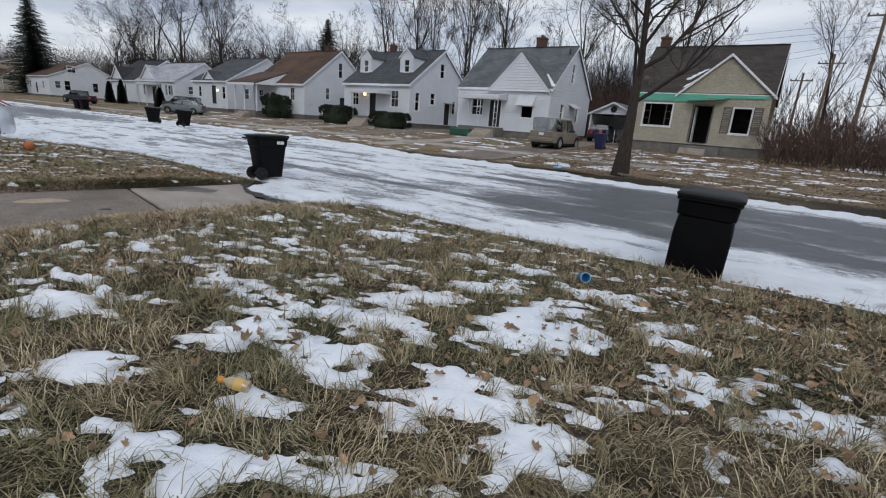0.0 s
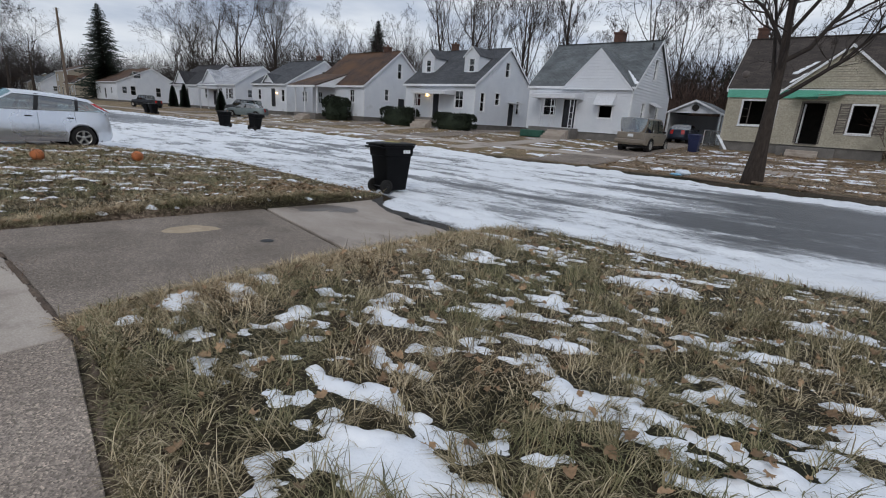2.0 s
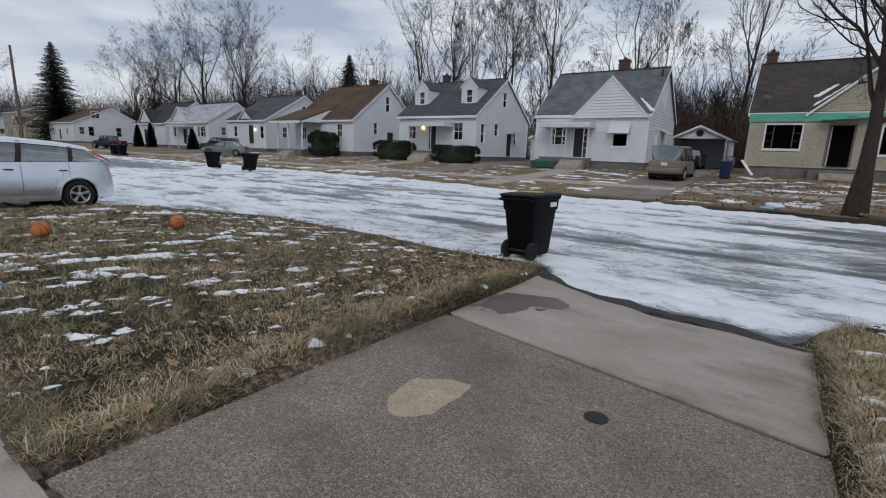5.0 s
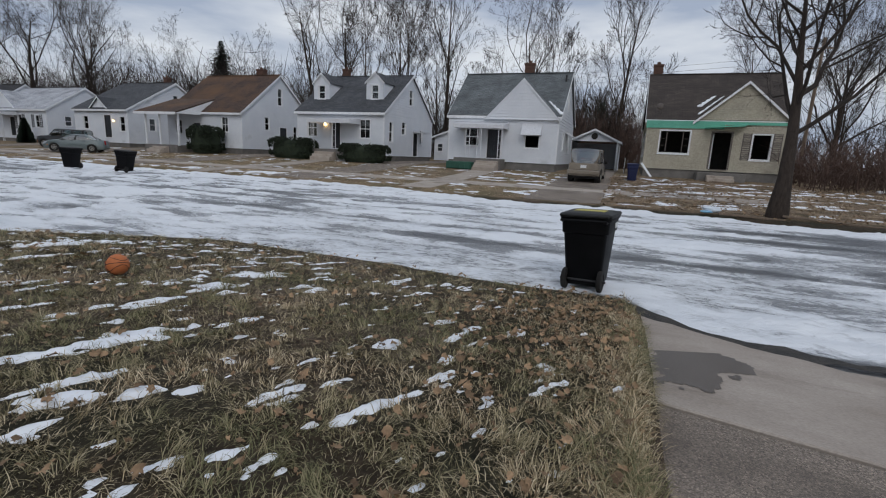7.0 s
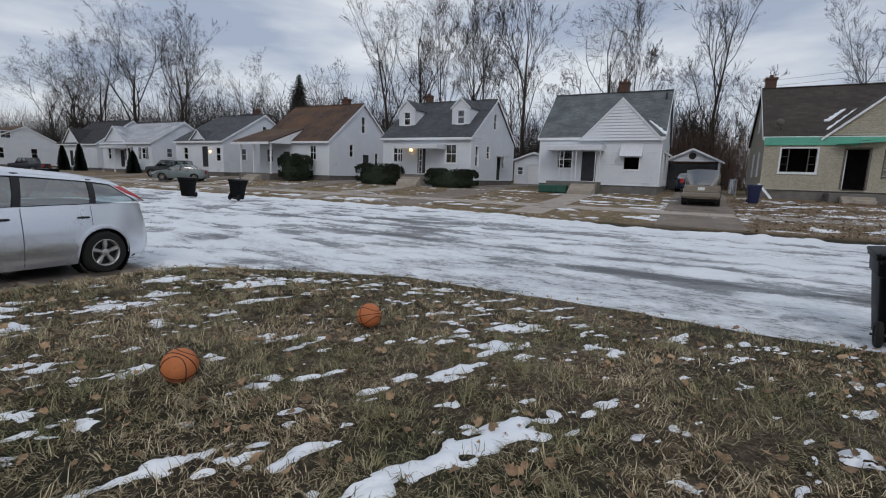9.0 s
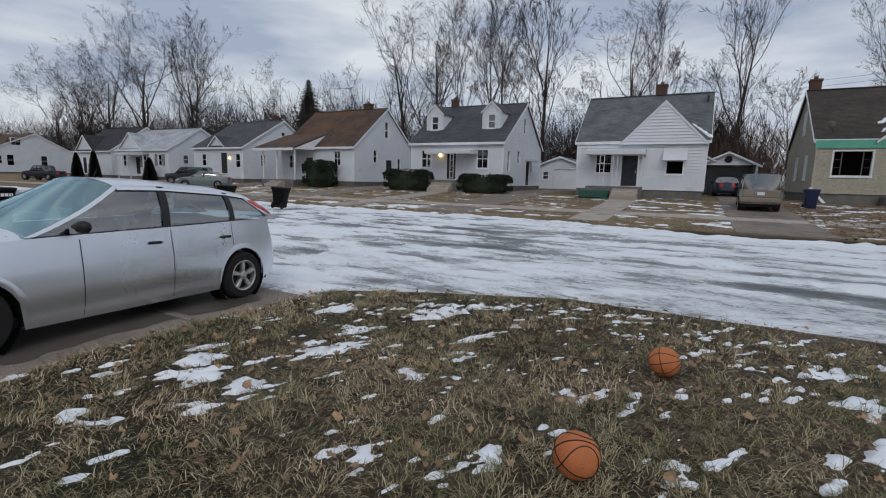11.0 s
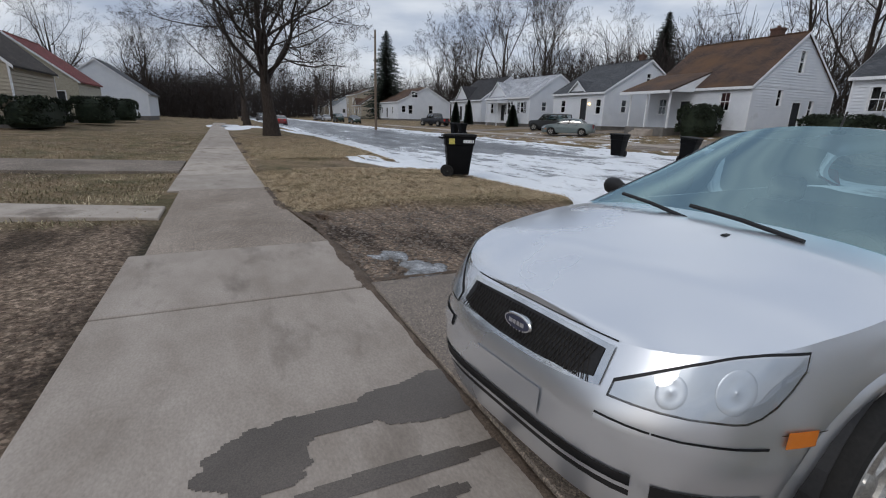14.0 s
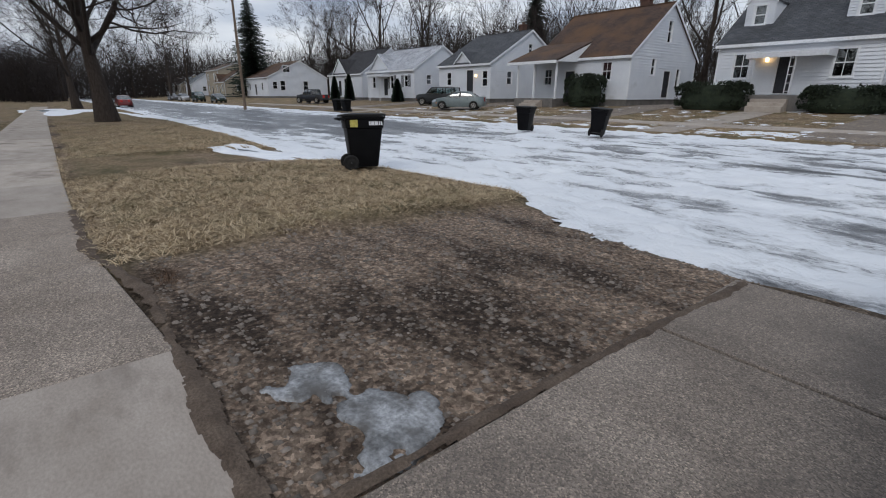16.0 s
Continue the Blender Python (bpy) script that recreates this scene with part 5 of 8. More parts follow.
def tubes(branches, sides_of):
    """Many tubes as arrays of vertices and quads; one side means a thin ribbon."""
    groups = {}
    for pts, rads, level in branches:
        groups.setdefault((len(pts), sides_of(level)), []).append((pts, rads))
    V, F, base = [], [], 0
    for (n, s), many in groups.items():
        P = np.array([[tuple(p) for p in pts] for pts, _ in many])
        R = np.array([rads for _, rads in many])[:, :, None, None]
        D = np.gradient(P, axis=1) if n > 2 else np.repeat(P[:, 1:] - P[:, :1], 2, axis=1)
        D /= np.linalg.norm(D, axis=2)[:, :, None] + 1e-9
        up = (np.abs(D[:, :1, 2:3]) > 0.8)
        ref = np.where(up, np.array([0.31, 0.95, 0.05]), np.array([0.1, 0.2, 0.97])) + 0 * D
        A = np.cross(D, ref)
        A /= np.linalg.norm(A, axis=2)[:, :, None] + 1e-9
        B = np.cross(D, A)
        k = max(s, 2)
        ang = np.arange(k) * 2 * math.pi / k + (0.6 if s == 1 else 0)
        ring = P[:, :, None, :] + R * (A[:, :, None, :] * np.cos(ang)[None, None, :, None] + B[:, :, None, :] * np.sin(ang)[None, None, :, None])
        V.append(ring.reshape(-1, 3))
        row = np.arange(n - 1)[:, None] * k
        side = np.arange(1 if s == 1 else k)[None, :]
        i, j = row + side, row + (side + 1) % k
        q = np.stack([i, j, j + k, i + k], -1).reshape(-1, 4)
        F.append((base + np.arange(len(many))[:, None, None] * (n * k) + q[None]).reshape(-1, 4))
        base += len(many) * n * k
    return np.concatenate(V), np.concatenate(F)


def bare_tree(at, label, seed, flare=1.6, bark=None, twig=None, group="", min_r=0.0, far=False, **kw):
    t = thing("tree", at, label, "tree", group)
    br = grow(seed, **kw)
    for pts, rads, level in br:
        if level == 0:
            rads[0] *= flare
            rads[1] *= 1.0 + (flare - 1) * 0.12
        if min_r:
            rads[:] = [max(v, min_r) for v in rads]
    trunk = [b for b in br if b[2] == 0]
    crown = [b for b in br if b[2] > 0]
    for name, part_of, mat_of, sides in (("trunk", trunk, bark or BARK, lambda l: 12), ("crown", crown, twig or TWIG, lambda l: (12, 7, 5, 3, 1, 1)[l] if not far else (8, 5, 3, 1, 1, 1)[l])):
        v, f = tubes(part_of, sides)
        ob = raw(name, v, f, mat_of, True)
        ob.parent = t
    return t


def gz(x, y):
    return float(ground_z(np.array([x]), np.array([y]))[0])


# the street tree before the vacant house
bare_tree((-5.05, 19.5, 0.02), "bare grey-brown street maple with scarred bark", 12, 1.5, height=8.6, radius=0.245, fork=2.7, limbs=10, spread=(32, 64), rise=0.4, levels=5, density=0.95, lengths=(0.66, 0.6, 0.5, 0.42), lean=(0.1, 0), wobble=0.17, thin=0.5, cluster=0.75)
# the broad tree on the near verge
bare_tree((-56.4, 2.4, -0.02), "broad bare shade tree on the grass verge", 5, 1.5, height=11.5, radius=0.46, fork=3.2, limbs=15, spread=(36, 72), rise=0.26, levels=5, density=0.95, lengths=(0.84, 0.6, 0.55, 0.5), wobble=0.15, min_r=0.009, thin=0.42, far=True, cluster=0.5, twiggy=1.25)
bare_tree((-88.0, 2.2, -0.02), "bare tree further along the grass verge", 6, 1.5, height=10.5, radius=0.38, fork=3.2, limbs=12, spread=(42, 72), rise=0.35, levels=4, lengths=(0.85, 0.6, 0.5, 0.42), min_r=0.012, thin=0.45, far=True)

# tall bare trees behind the houses: a few kinds, then copies
kinds = []
for k, (h, rad, fk, lim, spr, up) in enumerate(((20, 0.30, 5, 11, (18, 40), 0.5), (19, 0.25, 5.5, 9, (16, 36), 0.55), (18, 0.42, 3.5, 12, (30, 60), 0.38), (15, 0.22, 3.5, 9, (20, 44), 0.45))):
    kinds.append(bare_tree((-300 - 8 * k, 120, 0.8), ("tall slender bare tree behind the houses", "thin upright bare tree behind the houses", "wide-crowned bare tree beyond the roofs", "young bare tree at the back of a yard")[k],
                           20 + k, 1.4, BARK, TWIG, "bare trees behind the houses", 0.0095, True, height=h * 0.9, radius=rad, fork=fk, limbs=lim, spread=spr, rise=up, levels=5, density=0.78, thin=0.46, wobble=0.13, twiggy=0.8, lengths=(0.52, 0.58, 0.55, 0.55) if k != 2 else (0.66, 0.6, 0.55, 0.55)))
rnd = random.Random(77)
spots = [(-54, 60, 1.13, 0), (-49.5, 61, 1.05, 2), (-45.5, 60, 1.0, 1), (-42, 64, 1.05, 0), (-38.8, 60, 1.03, 1), (-35.5, 63, 1.0, 3), (-33.2, 60, 1.06, 0), (-23.2, 62, 0.9, 2), (-20.5, 66, 0.85, 1), (-16.7, 62, 0.83, 3), (-11.9, 64, 0.98, 0),
         (-123, 62, 1.45, 2), (-110, 64, 1.3, 2), (-103, 60, 1.1, 0), (-141, 64, 1.3, 2), (-158, 66, 1.25, 2), (-90, 66, 0.85, 2), (-97, 60, 0.75, 3), (-180, 70, 1.2, 2), (-75, 72, 0.8, 2), (-67, 66, 0.72, 3),
         (-29, 66, 0.75, 3), (-6.5, 62, 0.7, 3), (-60, 76, 0.85, 2), (-135, 58, 1.1, 3), (3, 66, 0.75, 0), (10, 62, 0.8, 2), (16, 58, 0.9, 3), (6.5, 50, 0.6, 3), (13, 72, 0.95, 2),
         (-170, 30, 1.0, 2), (-150, 22, 0.8, 2), (-120, 3, 0.75, 2), (-150, 2.5, 0.85, 2), (-190, 3, 1.0, 2), (-230, 4, 1.0, 2), (-230, 24, 1.0, 2), (-260, 14, 1.1, 2), (-210, 22, 0.9, 0),
         (-70, -28, 0.95, 2), (-88, -30, 1.0, 2), (-106, -30, 1.0, 0), (-125, -26, 1.0, 2), (-140, -14, 0.9, 2), (-165, -18, 1.1, 2), (-190, -12, 1.1, 2), (-54, -32, 0.9, 2), (-118, -14, 0.7, 3), (-48, -40, 1.0, 2)]
for x, y, s, k in spots:
    c = copy_thing(kinds[k], pose(x, y, gz(x, y), 0, 0, rnd.uniform(0, 360)))
    c.scale = (s, s, s * rnd.uniform(0.96, 1.04))
for k in kinds:
    for o in (*k.children, k):
        bpy.data.objects.remove(o)


def conifer(at, height, spread, label, seed):
    """A spruce: a trunk, and whorls of drooping boughs cut into ragged sprays."""
    t = thing("spruce", at, label, "tree")
    r = random.Random(seed)
    part("trunk", Geo().tube([(0, 0, -0.1), (0, 0, height * 0.5), (0, 0, height)], [height * 0.018, height * 0.011, 0.02], 8), BARK, t, world=False)
    V, F = [], []
    small = height < 5
    n = int(height * (9 if small else 3.4))
    whorl = 24 if small else 11
    for i in range(n):
        z = height * (0.06 + 0.93 * i / n)
        reach = spread * (1 - z / height) ** (0.6 if small else 0.8) + (0.05 if small else 0.15)
        for k in range(whorl):
            a = 2 * math.pi * (k + r.random()) / whorl
            ln = reach * (r.uniform(0.8, 1.05) if small else r.uniform(0.4, 1.15))
            d = Vector((math.cos(a), math.sin(a), 0))
            sdir = Vector((-d.y, d.x, 0))
            for q in range(7):
                f0 = q / 7
                c = d * (ln * f0) + Vector((0, 0, z - ln * 0.32 * f0 + 0.15 * ln * f0 * f0 + r.uniform(-0.1, 0.1)))
                w = (0.16 + 0.32 * ln * (1 - f0) * 0.5) * r.uniform(0.6, 1.2)
                for sg in (-1, 1):
                    tip = c + sdir * sg * w + d * (ln / 4.5) + Vector((0, 0, -0.25 * w - r.uniform(0, 0.12)))
                    b = len(V)
                    V += [tuple(c), tuple(c + d * ln / 5 + Vector((0, 0, 0.03))), tuple(tip)]
                    F.append((b, b + 1, b + 2))
    ob = raw("foliage", np.array(V), np.array(F), NEEDLE)
    ob.parent = t
    return t


conifer((-96.0, 84.0, 0.9), 23.0, 7.4, "tall dark spruce behind the roofs", 3)
conifer((-98.6, 86.0, 0.9), 20.5, 6.6, "dark spruce beside a taller one", 4)
conifer((-140.0, 38.0, 0.75), 21.5, 6.8, "tall ragged dark spruce near the corner", 5)
conifer((-13.5, 58.0, 0.9), 7.5, 2.2, "small dark evergreen behind the garage", 6)
conifer((-90.5, 33.6, 0.7), 3.4, 0.75, "small clipped cone-shaped evergreen beside a door", 7)
conifer((-86.0, 33.6, 0.7), 3.6, 0.75, "small clipped cone-shaped evergreen beside a door", 8)
conifer((-73.6, 33.6, 0.7), 2.7, 0.8, "small clipped cone-shaped evergreen by a wall", 9)


def hedge(at, sx, sy, sz, label, seed, n=2600, mat_of=None, blunt=3.2, leaf=0.05):
    """A clipped bush: a dark core and thousands of small leaf sprays over a rounded block."""
    r = np.random.RandomState(seed)
    t = thing("bush", at, label, "bush")
    g = Geo()
    rings = []
    for i in range(7):
        f = i / 6
        z = sz * (0.02 + 0.86 * f)
        k = (1 - abs(2 * f - 0.8) ** blunt * 0.25) * 0.86
        rings.append([(sx / 2 * k * math.copysign(abs(math.cos(a)) ** 0.5, math.cos(a)), sy / 2 * k * math.copysign(abs(math.sin(a)) ** 0.5, math.sin(a)), z) for a in np.linspace(0, 2 * math.pi, 21)[:-1]])
    g.loft(rings)
    part("core", g, HEDGE if mat_of is None else mat_of, t, world=False)
    a, b = r.uniform(0, 2 * np.pi, n), np.arccos(r.uniform(-0.3, 1, n))
    e = 0.42
    sg = lambda v: np.sign(v) * np.abs(v) ** e
    bump = 1 + 0.16 * (fbm(a * 2.0, b * 3.0, 3, seed) - 0.5) + r.uniform(-0.05, 0.05, n)
    P = np.stack([sx / 2 * sg(np.cos(a)) * np.sin(b) ** e * bump, sy / 2 * sg(np.sin(a)) * np.sin(b) ** e * bump, sz * (0.45 + 0.5 * sg(np.cos(b))) * bump], 1)
    P[:, 2] = np.maximum(P[:, 2], 0.03)
    d1 = r.normal(size=(n, 3)); d1 /= np.linalg.norm(d1, axis=1)[:, None]
    d2 = r.normal(size=(n, 3)); d2 /= np.linalg.norm(d2, axis=1)[:, None]
    s = leaf * r.uniform(0.6, 1.6, n)[:, None]
    V = np.stack([P - d1 * s, P + d2 * s * 0.6, P + d1 * s, P - d2 * s * 0.6], 1).reshape(-1, 3)
    ob = raw("foliage", V, np.arange(4 * n).reshape(-1, 4), HEDGE if mat_of is None else mat_of)
    ob.parent = t
    return t


hedge((-36.6, 33.4, 0.62), 4.4, 1.5, 1.75, "dark clipped evergreen hedge before the porch", 1, 4200, leaf=0.075)
hedge((-29.6, 33.2, 0.62), 4.1, 1.5, 1.45, "dark clipped evergreen hedge under a window", 2, 4200, leaf=0.075)
hedge((-46.2, 33.2, 0.62), 2.7, 2.2, 2.5, "tall dark rounded evergreen bush by the porch", 3, 4200, leaf=0.085)
hedge((-59.5, -11.6, 0.25), 8.0, 2.2, 1.9, "low dark hedge before the tan house", 4, 5200, leaf=0.09)
hedge((-70.5, -10.6, 0.25), 3.6, 3.0, 2.3, "round dark evergreen bush", 5, 3000, leaf=0.09)
hedge((-84.0, -10.6, 0.25), 3.4, 2.6, 2.4, "dark evergreen bush by the drive", 6, 2400, leaf=0.09)


def brush(name, label, cx, cy, sx, sy, h, n, seed, material, w=1.0):
    """A thicket of thin upright stems with side twigs."""
    r = np.random.RandomState(seed)
    x, y = cx + r.uniform(-sx, sx, n), cy + r.uniform(-sy, sy, n)
    ln = (h * r.uniform(0.4, 1.1, n) / 3)[:, None]
    pts = [np.stack([x, y, ground_z(x, y) - 0.05], 1)]
    d = np.stack([r.normal(0, 0.25, n), r.normal(0, 0.25, n), np.ones(n)], 1)
    twigs = []
    for k in range(3):
        d = d + np.stack([r.normal(0, 0.22, n), r.normal(0, 0.22, n), np.full(n, 0.05)], 1)
        d /= np.linalg.norm(d, axis=1)[:, None]
        pts.append(pts[-1] + d * ln)
        for q in range(4 if k else 2):
            e = d + r.normal(0, 0.6, (n, 3))
            e *= ln * 0.9 / np.linalg.norm(e, axis=1)[:, None]
            q0 = pts[-2] + (pts[-1] - pts[-2]) * r.uniform(0.2, 1, (n, 1))
            twigs.append(np.stack([q0, q0 + e * 0.5, q0 + e + np.array([0, 0, 0.05])], 1))
    stems = np.stack(pts, 1)
    br = [(p, [0.022 * w, 0.018 * w, 0.013 * w, 0.008 * w], 0) for p in stems] + [(p, [0.013 * w, 0.010 * w, 0.006 * w], 1) for t in twigs for p in t]
    v, f = tubes(br, lambda l: 3 if l == 0 else 1)
    ob = raw(name, v, f, material, True)
    return tagged(ob, label, "brush", kind="stuff")


brush("thicket", "tangled red-brown bare brush beside the vacant house", 6.0, 37.0, 6.8, 5.5, 2.6, 1000, 1, BRUSH)
brush("thicket", "bare brush in the yards behind the houses", -14, 57, 6, 4, 5.5, 700, 2, BRUSH)
brush("thicket", "dense bare brush behind the small garage", -21, 66, 11, 6, 9.0, 900, 9, TWIG, 1.6)
brush("thicket", "bare brush in the yards behind the houses", -46, 62, 36, 8, 8.0, 2200, 3, TWIG, 1.4)
brush("thicket", "bare brush along the back yards far off", -120, 70, 60, 14, 13.0, 3400, 4, HAZE, 2.4)
brush("thicket", "bare brush at the end of the street", -250, 8, 45, 70, 16.0, 4600, 5, HAZE, 3.2)
brush("thicket", "bare brush behind the near houses", -100, -34, 75, 10, 11.0, 2600, 6, HAZE, 2.4)
brush("thicket", "bare brush along the end of the near lots", -180, -12, 40, 14, 11.0, 2200, 8, HAZE, 2.6)
brush("thicket", "bare brush beyond the open lots", 40, 75, 50, 14, 8.0, 900, 7, HAZE, 2.0)


# ---- vehicles ----
def curve_of(stops):
    xs, ys = [s[0] for s in stops], [s[1] for s in stops]
    return lambda v: float(np.interp(v, xs, ys))


def wheel(parent, x, y, r, width, side, spokes=5, hub=None):
    """A tyre with its rim, facing side (+1 or -1) along x."""
    s = side
    t = Geo().lathe([(r * 0.64, -width / 2), (r * 0.9, -width / 2 - 0.005), (r * 0.98, -width / 2 + 0.03), (r, -width / 4), (r, width / 4), (r * 0.98, width / 2 - 0.03), (r * 0.9, width / 2 + 0.005), (r * 0.64, width / 2)], 36, "x", (x, y, r))
    tyre = part("tyre", t, RUBBER, parent, smooth=40, world=False)
    rim = Geo()
    rim.lathe([(r * 0.66, s * (width / 2 - 0.005)), (r * 0.62, s * (width / 2 + 0.004)), (r * 0.575, s * (width / 2 - 0.01)), (r * 0.56, s * (width / 2 - 0.07)), (r * 0.66, s * (width / 2 - 0.07))], 36, "x", (x, y, r))
    fx = s * (width / 2)
    for k in range(spokes):
        a0 = 2 * math.pi * (k + 0.25) / spokes
        ring_in, ring_out = [], []
        for rad, half, out, deep in ((r * 0.14, 0.30, -0.012, -0.07), (r * 0.35, 0.21, -0.006, -0.06), (r * 0.6, 0.235, -0.004, -0.06)):
            pts = []
            for da, o in ((-half, out - 0.014), (-half * 0.6, out), (half * 0.6, out), (half, out - 0.014), (half, deep), (-half, deep)):
                w = da * (r * 0.42) / rad if rad > r * 0.2 else da * 1.1
                pts.append((x + fx + s * o, y + rad * math.cos(a0 + w), r + rad * math.sin(a0 + w)))
            ring_in.append(pts)
        rim.loft(ring_in)
    rim.lathe([(0.0, s * (width / 2 + 0.002)), (r * 0.1, s * (width / 2)), (r * 0.17, s * (width / 2 - 0.015)), (r * 0.2, s * (width / 2 - 0.06)), (0.0, s * (width / 2 - 0.06))], 20, "x", (x, y, r))
    part("rim", rim, hub or ALLOY, tyre, smooth=35, world=False)
    d = Geo().lathe([(0.0, s * (width / 2 - 0.075)), (r * 0.62, s * (width / 2 - 0.075)), (r * 0.62, s * (width / 2 - 0.09)), (0.0, s * (width / 2 - 0.09))], 24, "x", (x, y, r))
    part("brake_disc", d, BLACKP, tyre, world=False)
    return tyre


class Shell:
    """A car body: a ring of outline points, lofted over levels of height. The nose points to -y."""

    def __init__(self, L, W, nf, nr, wheels, wr, sill, shoulder, side_in, nose_in, tail_in):
        self.L, self.W, self.sill, self.shoulder = L, W, sill, curve_of(shoulder)
        self.wheels, self.wr = wheels, wr
        self.side_in, self.nose_in, self.tail_in = curve_of(side_in), curve_of(nose_in), curve_of(tail_in)
        self.nf, self.nr = nf, nr
        half = []
        lim = 0.9
        edge_x = self.plan_x(-L / 2 * lim)
        half += [(edge_x * i / 10, None, -1) for i in range(10)]
        half += [(None, y, 0) for y in np.linspace(-L / 2 * lim, L / 2 * lim, 90)]
        edge_x = self.plan_x(L / 2 * lim)
        half += [(edge_x * i / 8, None, 1) for i in range(8, -1, -1)]
        pts = []
        for x, y, e in half:
            if x is None:
                pts.append((self.plan_x(y), y))
            else:
                n = nf if e < 0 else nr
                pts.append((x, e * L / 2 * (max(0, 1 - (2 * x / W) ** n)) ** (1 / n)))
        self.half = pts

    def plan_x(self, y):
        n = self.nf if y < 0 else self.nr
        return self.W / 2 * (max(0.0, 1 - abs(2 * y / self.L) ** n)) ** (1 / n)

    def at(self, x, y, z, out=0.0):
        """The skin over the outline point (x, y) at the height z."""
        f = max(0.0, abs(2 * y / self.L))
        e = f ** 6
        k = self.nose_in(z) if y < 0 else self.tail_in(z)
        px = x - math.copysign(self.side_in(z) * min(1, abs(x) / (self.W * 0.3)), x) if x else 0.0
        py = y - math.copysign(k * e, y)
        if out:
            nx, ny = x / (self.W / 2) ** 2 * (1.2 - e), y / (self.L / 2) ** 2 * 3.2 * e
            d = math.hypot(nx, ny) or 1
            px, py = px + nx / d * out, py + ny / d * out
        return (px, py, z)

    def bottom(self, x, y):
        zb = self.sill(y) if callable(self.sill) else self.sill
        for wy in self.wheels:
            d = abs(y - wy)
            ra = self.wr * 1.17
            if d < ra and abs(x) > self.W * 0.3:
                zb = max(zb, self.wr * 0.98 + math.sqrt(ra * ra - d * d) * 1.0)
        return zb

    def body(self, levels=16):
        rings = []
        for x, y in self.half:
            zb, zt = self.bottom(x, y), self.shoulder(y)
            col = []
            for k in range(levels):
                f = k / (levels - 1)
                z = zb + (zt - zb) * f
                col.append(self.at(x, y, z))
            rings.append(col)
        g = Geo()
        for sgn in (1, -1):
            g.loft([[(sgn * p[0], p[1], p[2]) for p in c] for c in rings], closed=False)
        # rolled wheel-arch edge
        return g

    def cap(self, y0, y1, crown, n=14, rows_min=0):
        """The upper face between both shoulders from y0 to y1: bonnet or boot."""
        g = Geo()
        rows = []
        for x, y in self.half:
            if y0 - 1e-6 <= y <= y1 + 1e-6:
                px, py, pz = self.at(x, y, self.shoulder(y))
                row = []
                for i in range(n + 1):
                    u = -1 + 2 * i / n
                    row.append((px * u, py, pz + crown(y) * (1 - abs(u) ** 2.6)))
                rows.append(row)
        g.loft(rows, closed=False)
        return g

    def patch(self, x_of, ya, yb, zlo, zhi, out=0.005, n=10, m=5, sgn=1):
        """A panel on the skin between outline places ya and yb (or x places at the nose), and the heights zlo(f), zhi(f)."""
        g = Geo()
        rows = []
        for i in range(n + 1):
            f = i / n
            x, y = x_of(f)
            col = [self.at(x, y, zlo(f) + (zhi(f) - zlo(f)) * k / m, out) for k in range(m + 1)]
            rows.append([(sgn * p[0], p[1], p[2]) for p in col])
        g.loft(rows, closed=False)
        return g


def along_half(sh, a, b):
    """Outline points from the arc place a to b, of 0 (nose) to 1 (tail)."""
    pts = sh.half
    ln = [0.0]
    for p, q in zip(pts, pts[1:]):
        ln.append(ln[-1] + math.hypot(q[0] - p[0], q[1] - p[1]))
    tot = ln[-1]

    def f(u):
        s = (a + (b - a) * u) * tot
        return float(np.interp(s, ln, [p[0] for p in pts])), float(np.interp(s, ln, [p[1] for p in pts]))
    return f


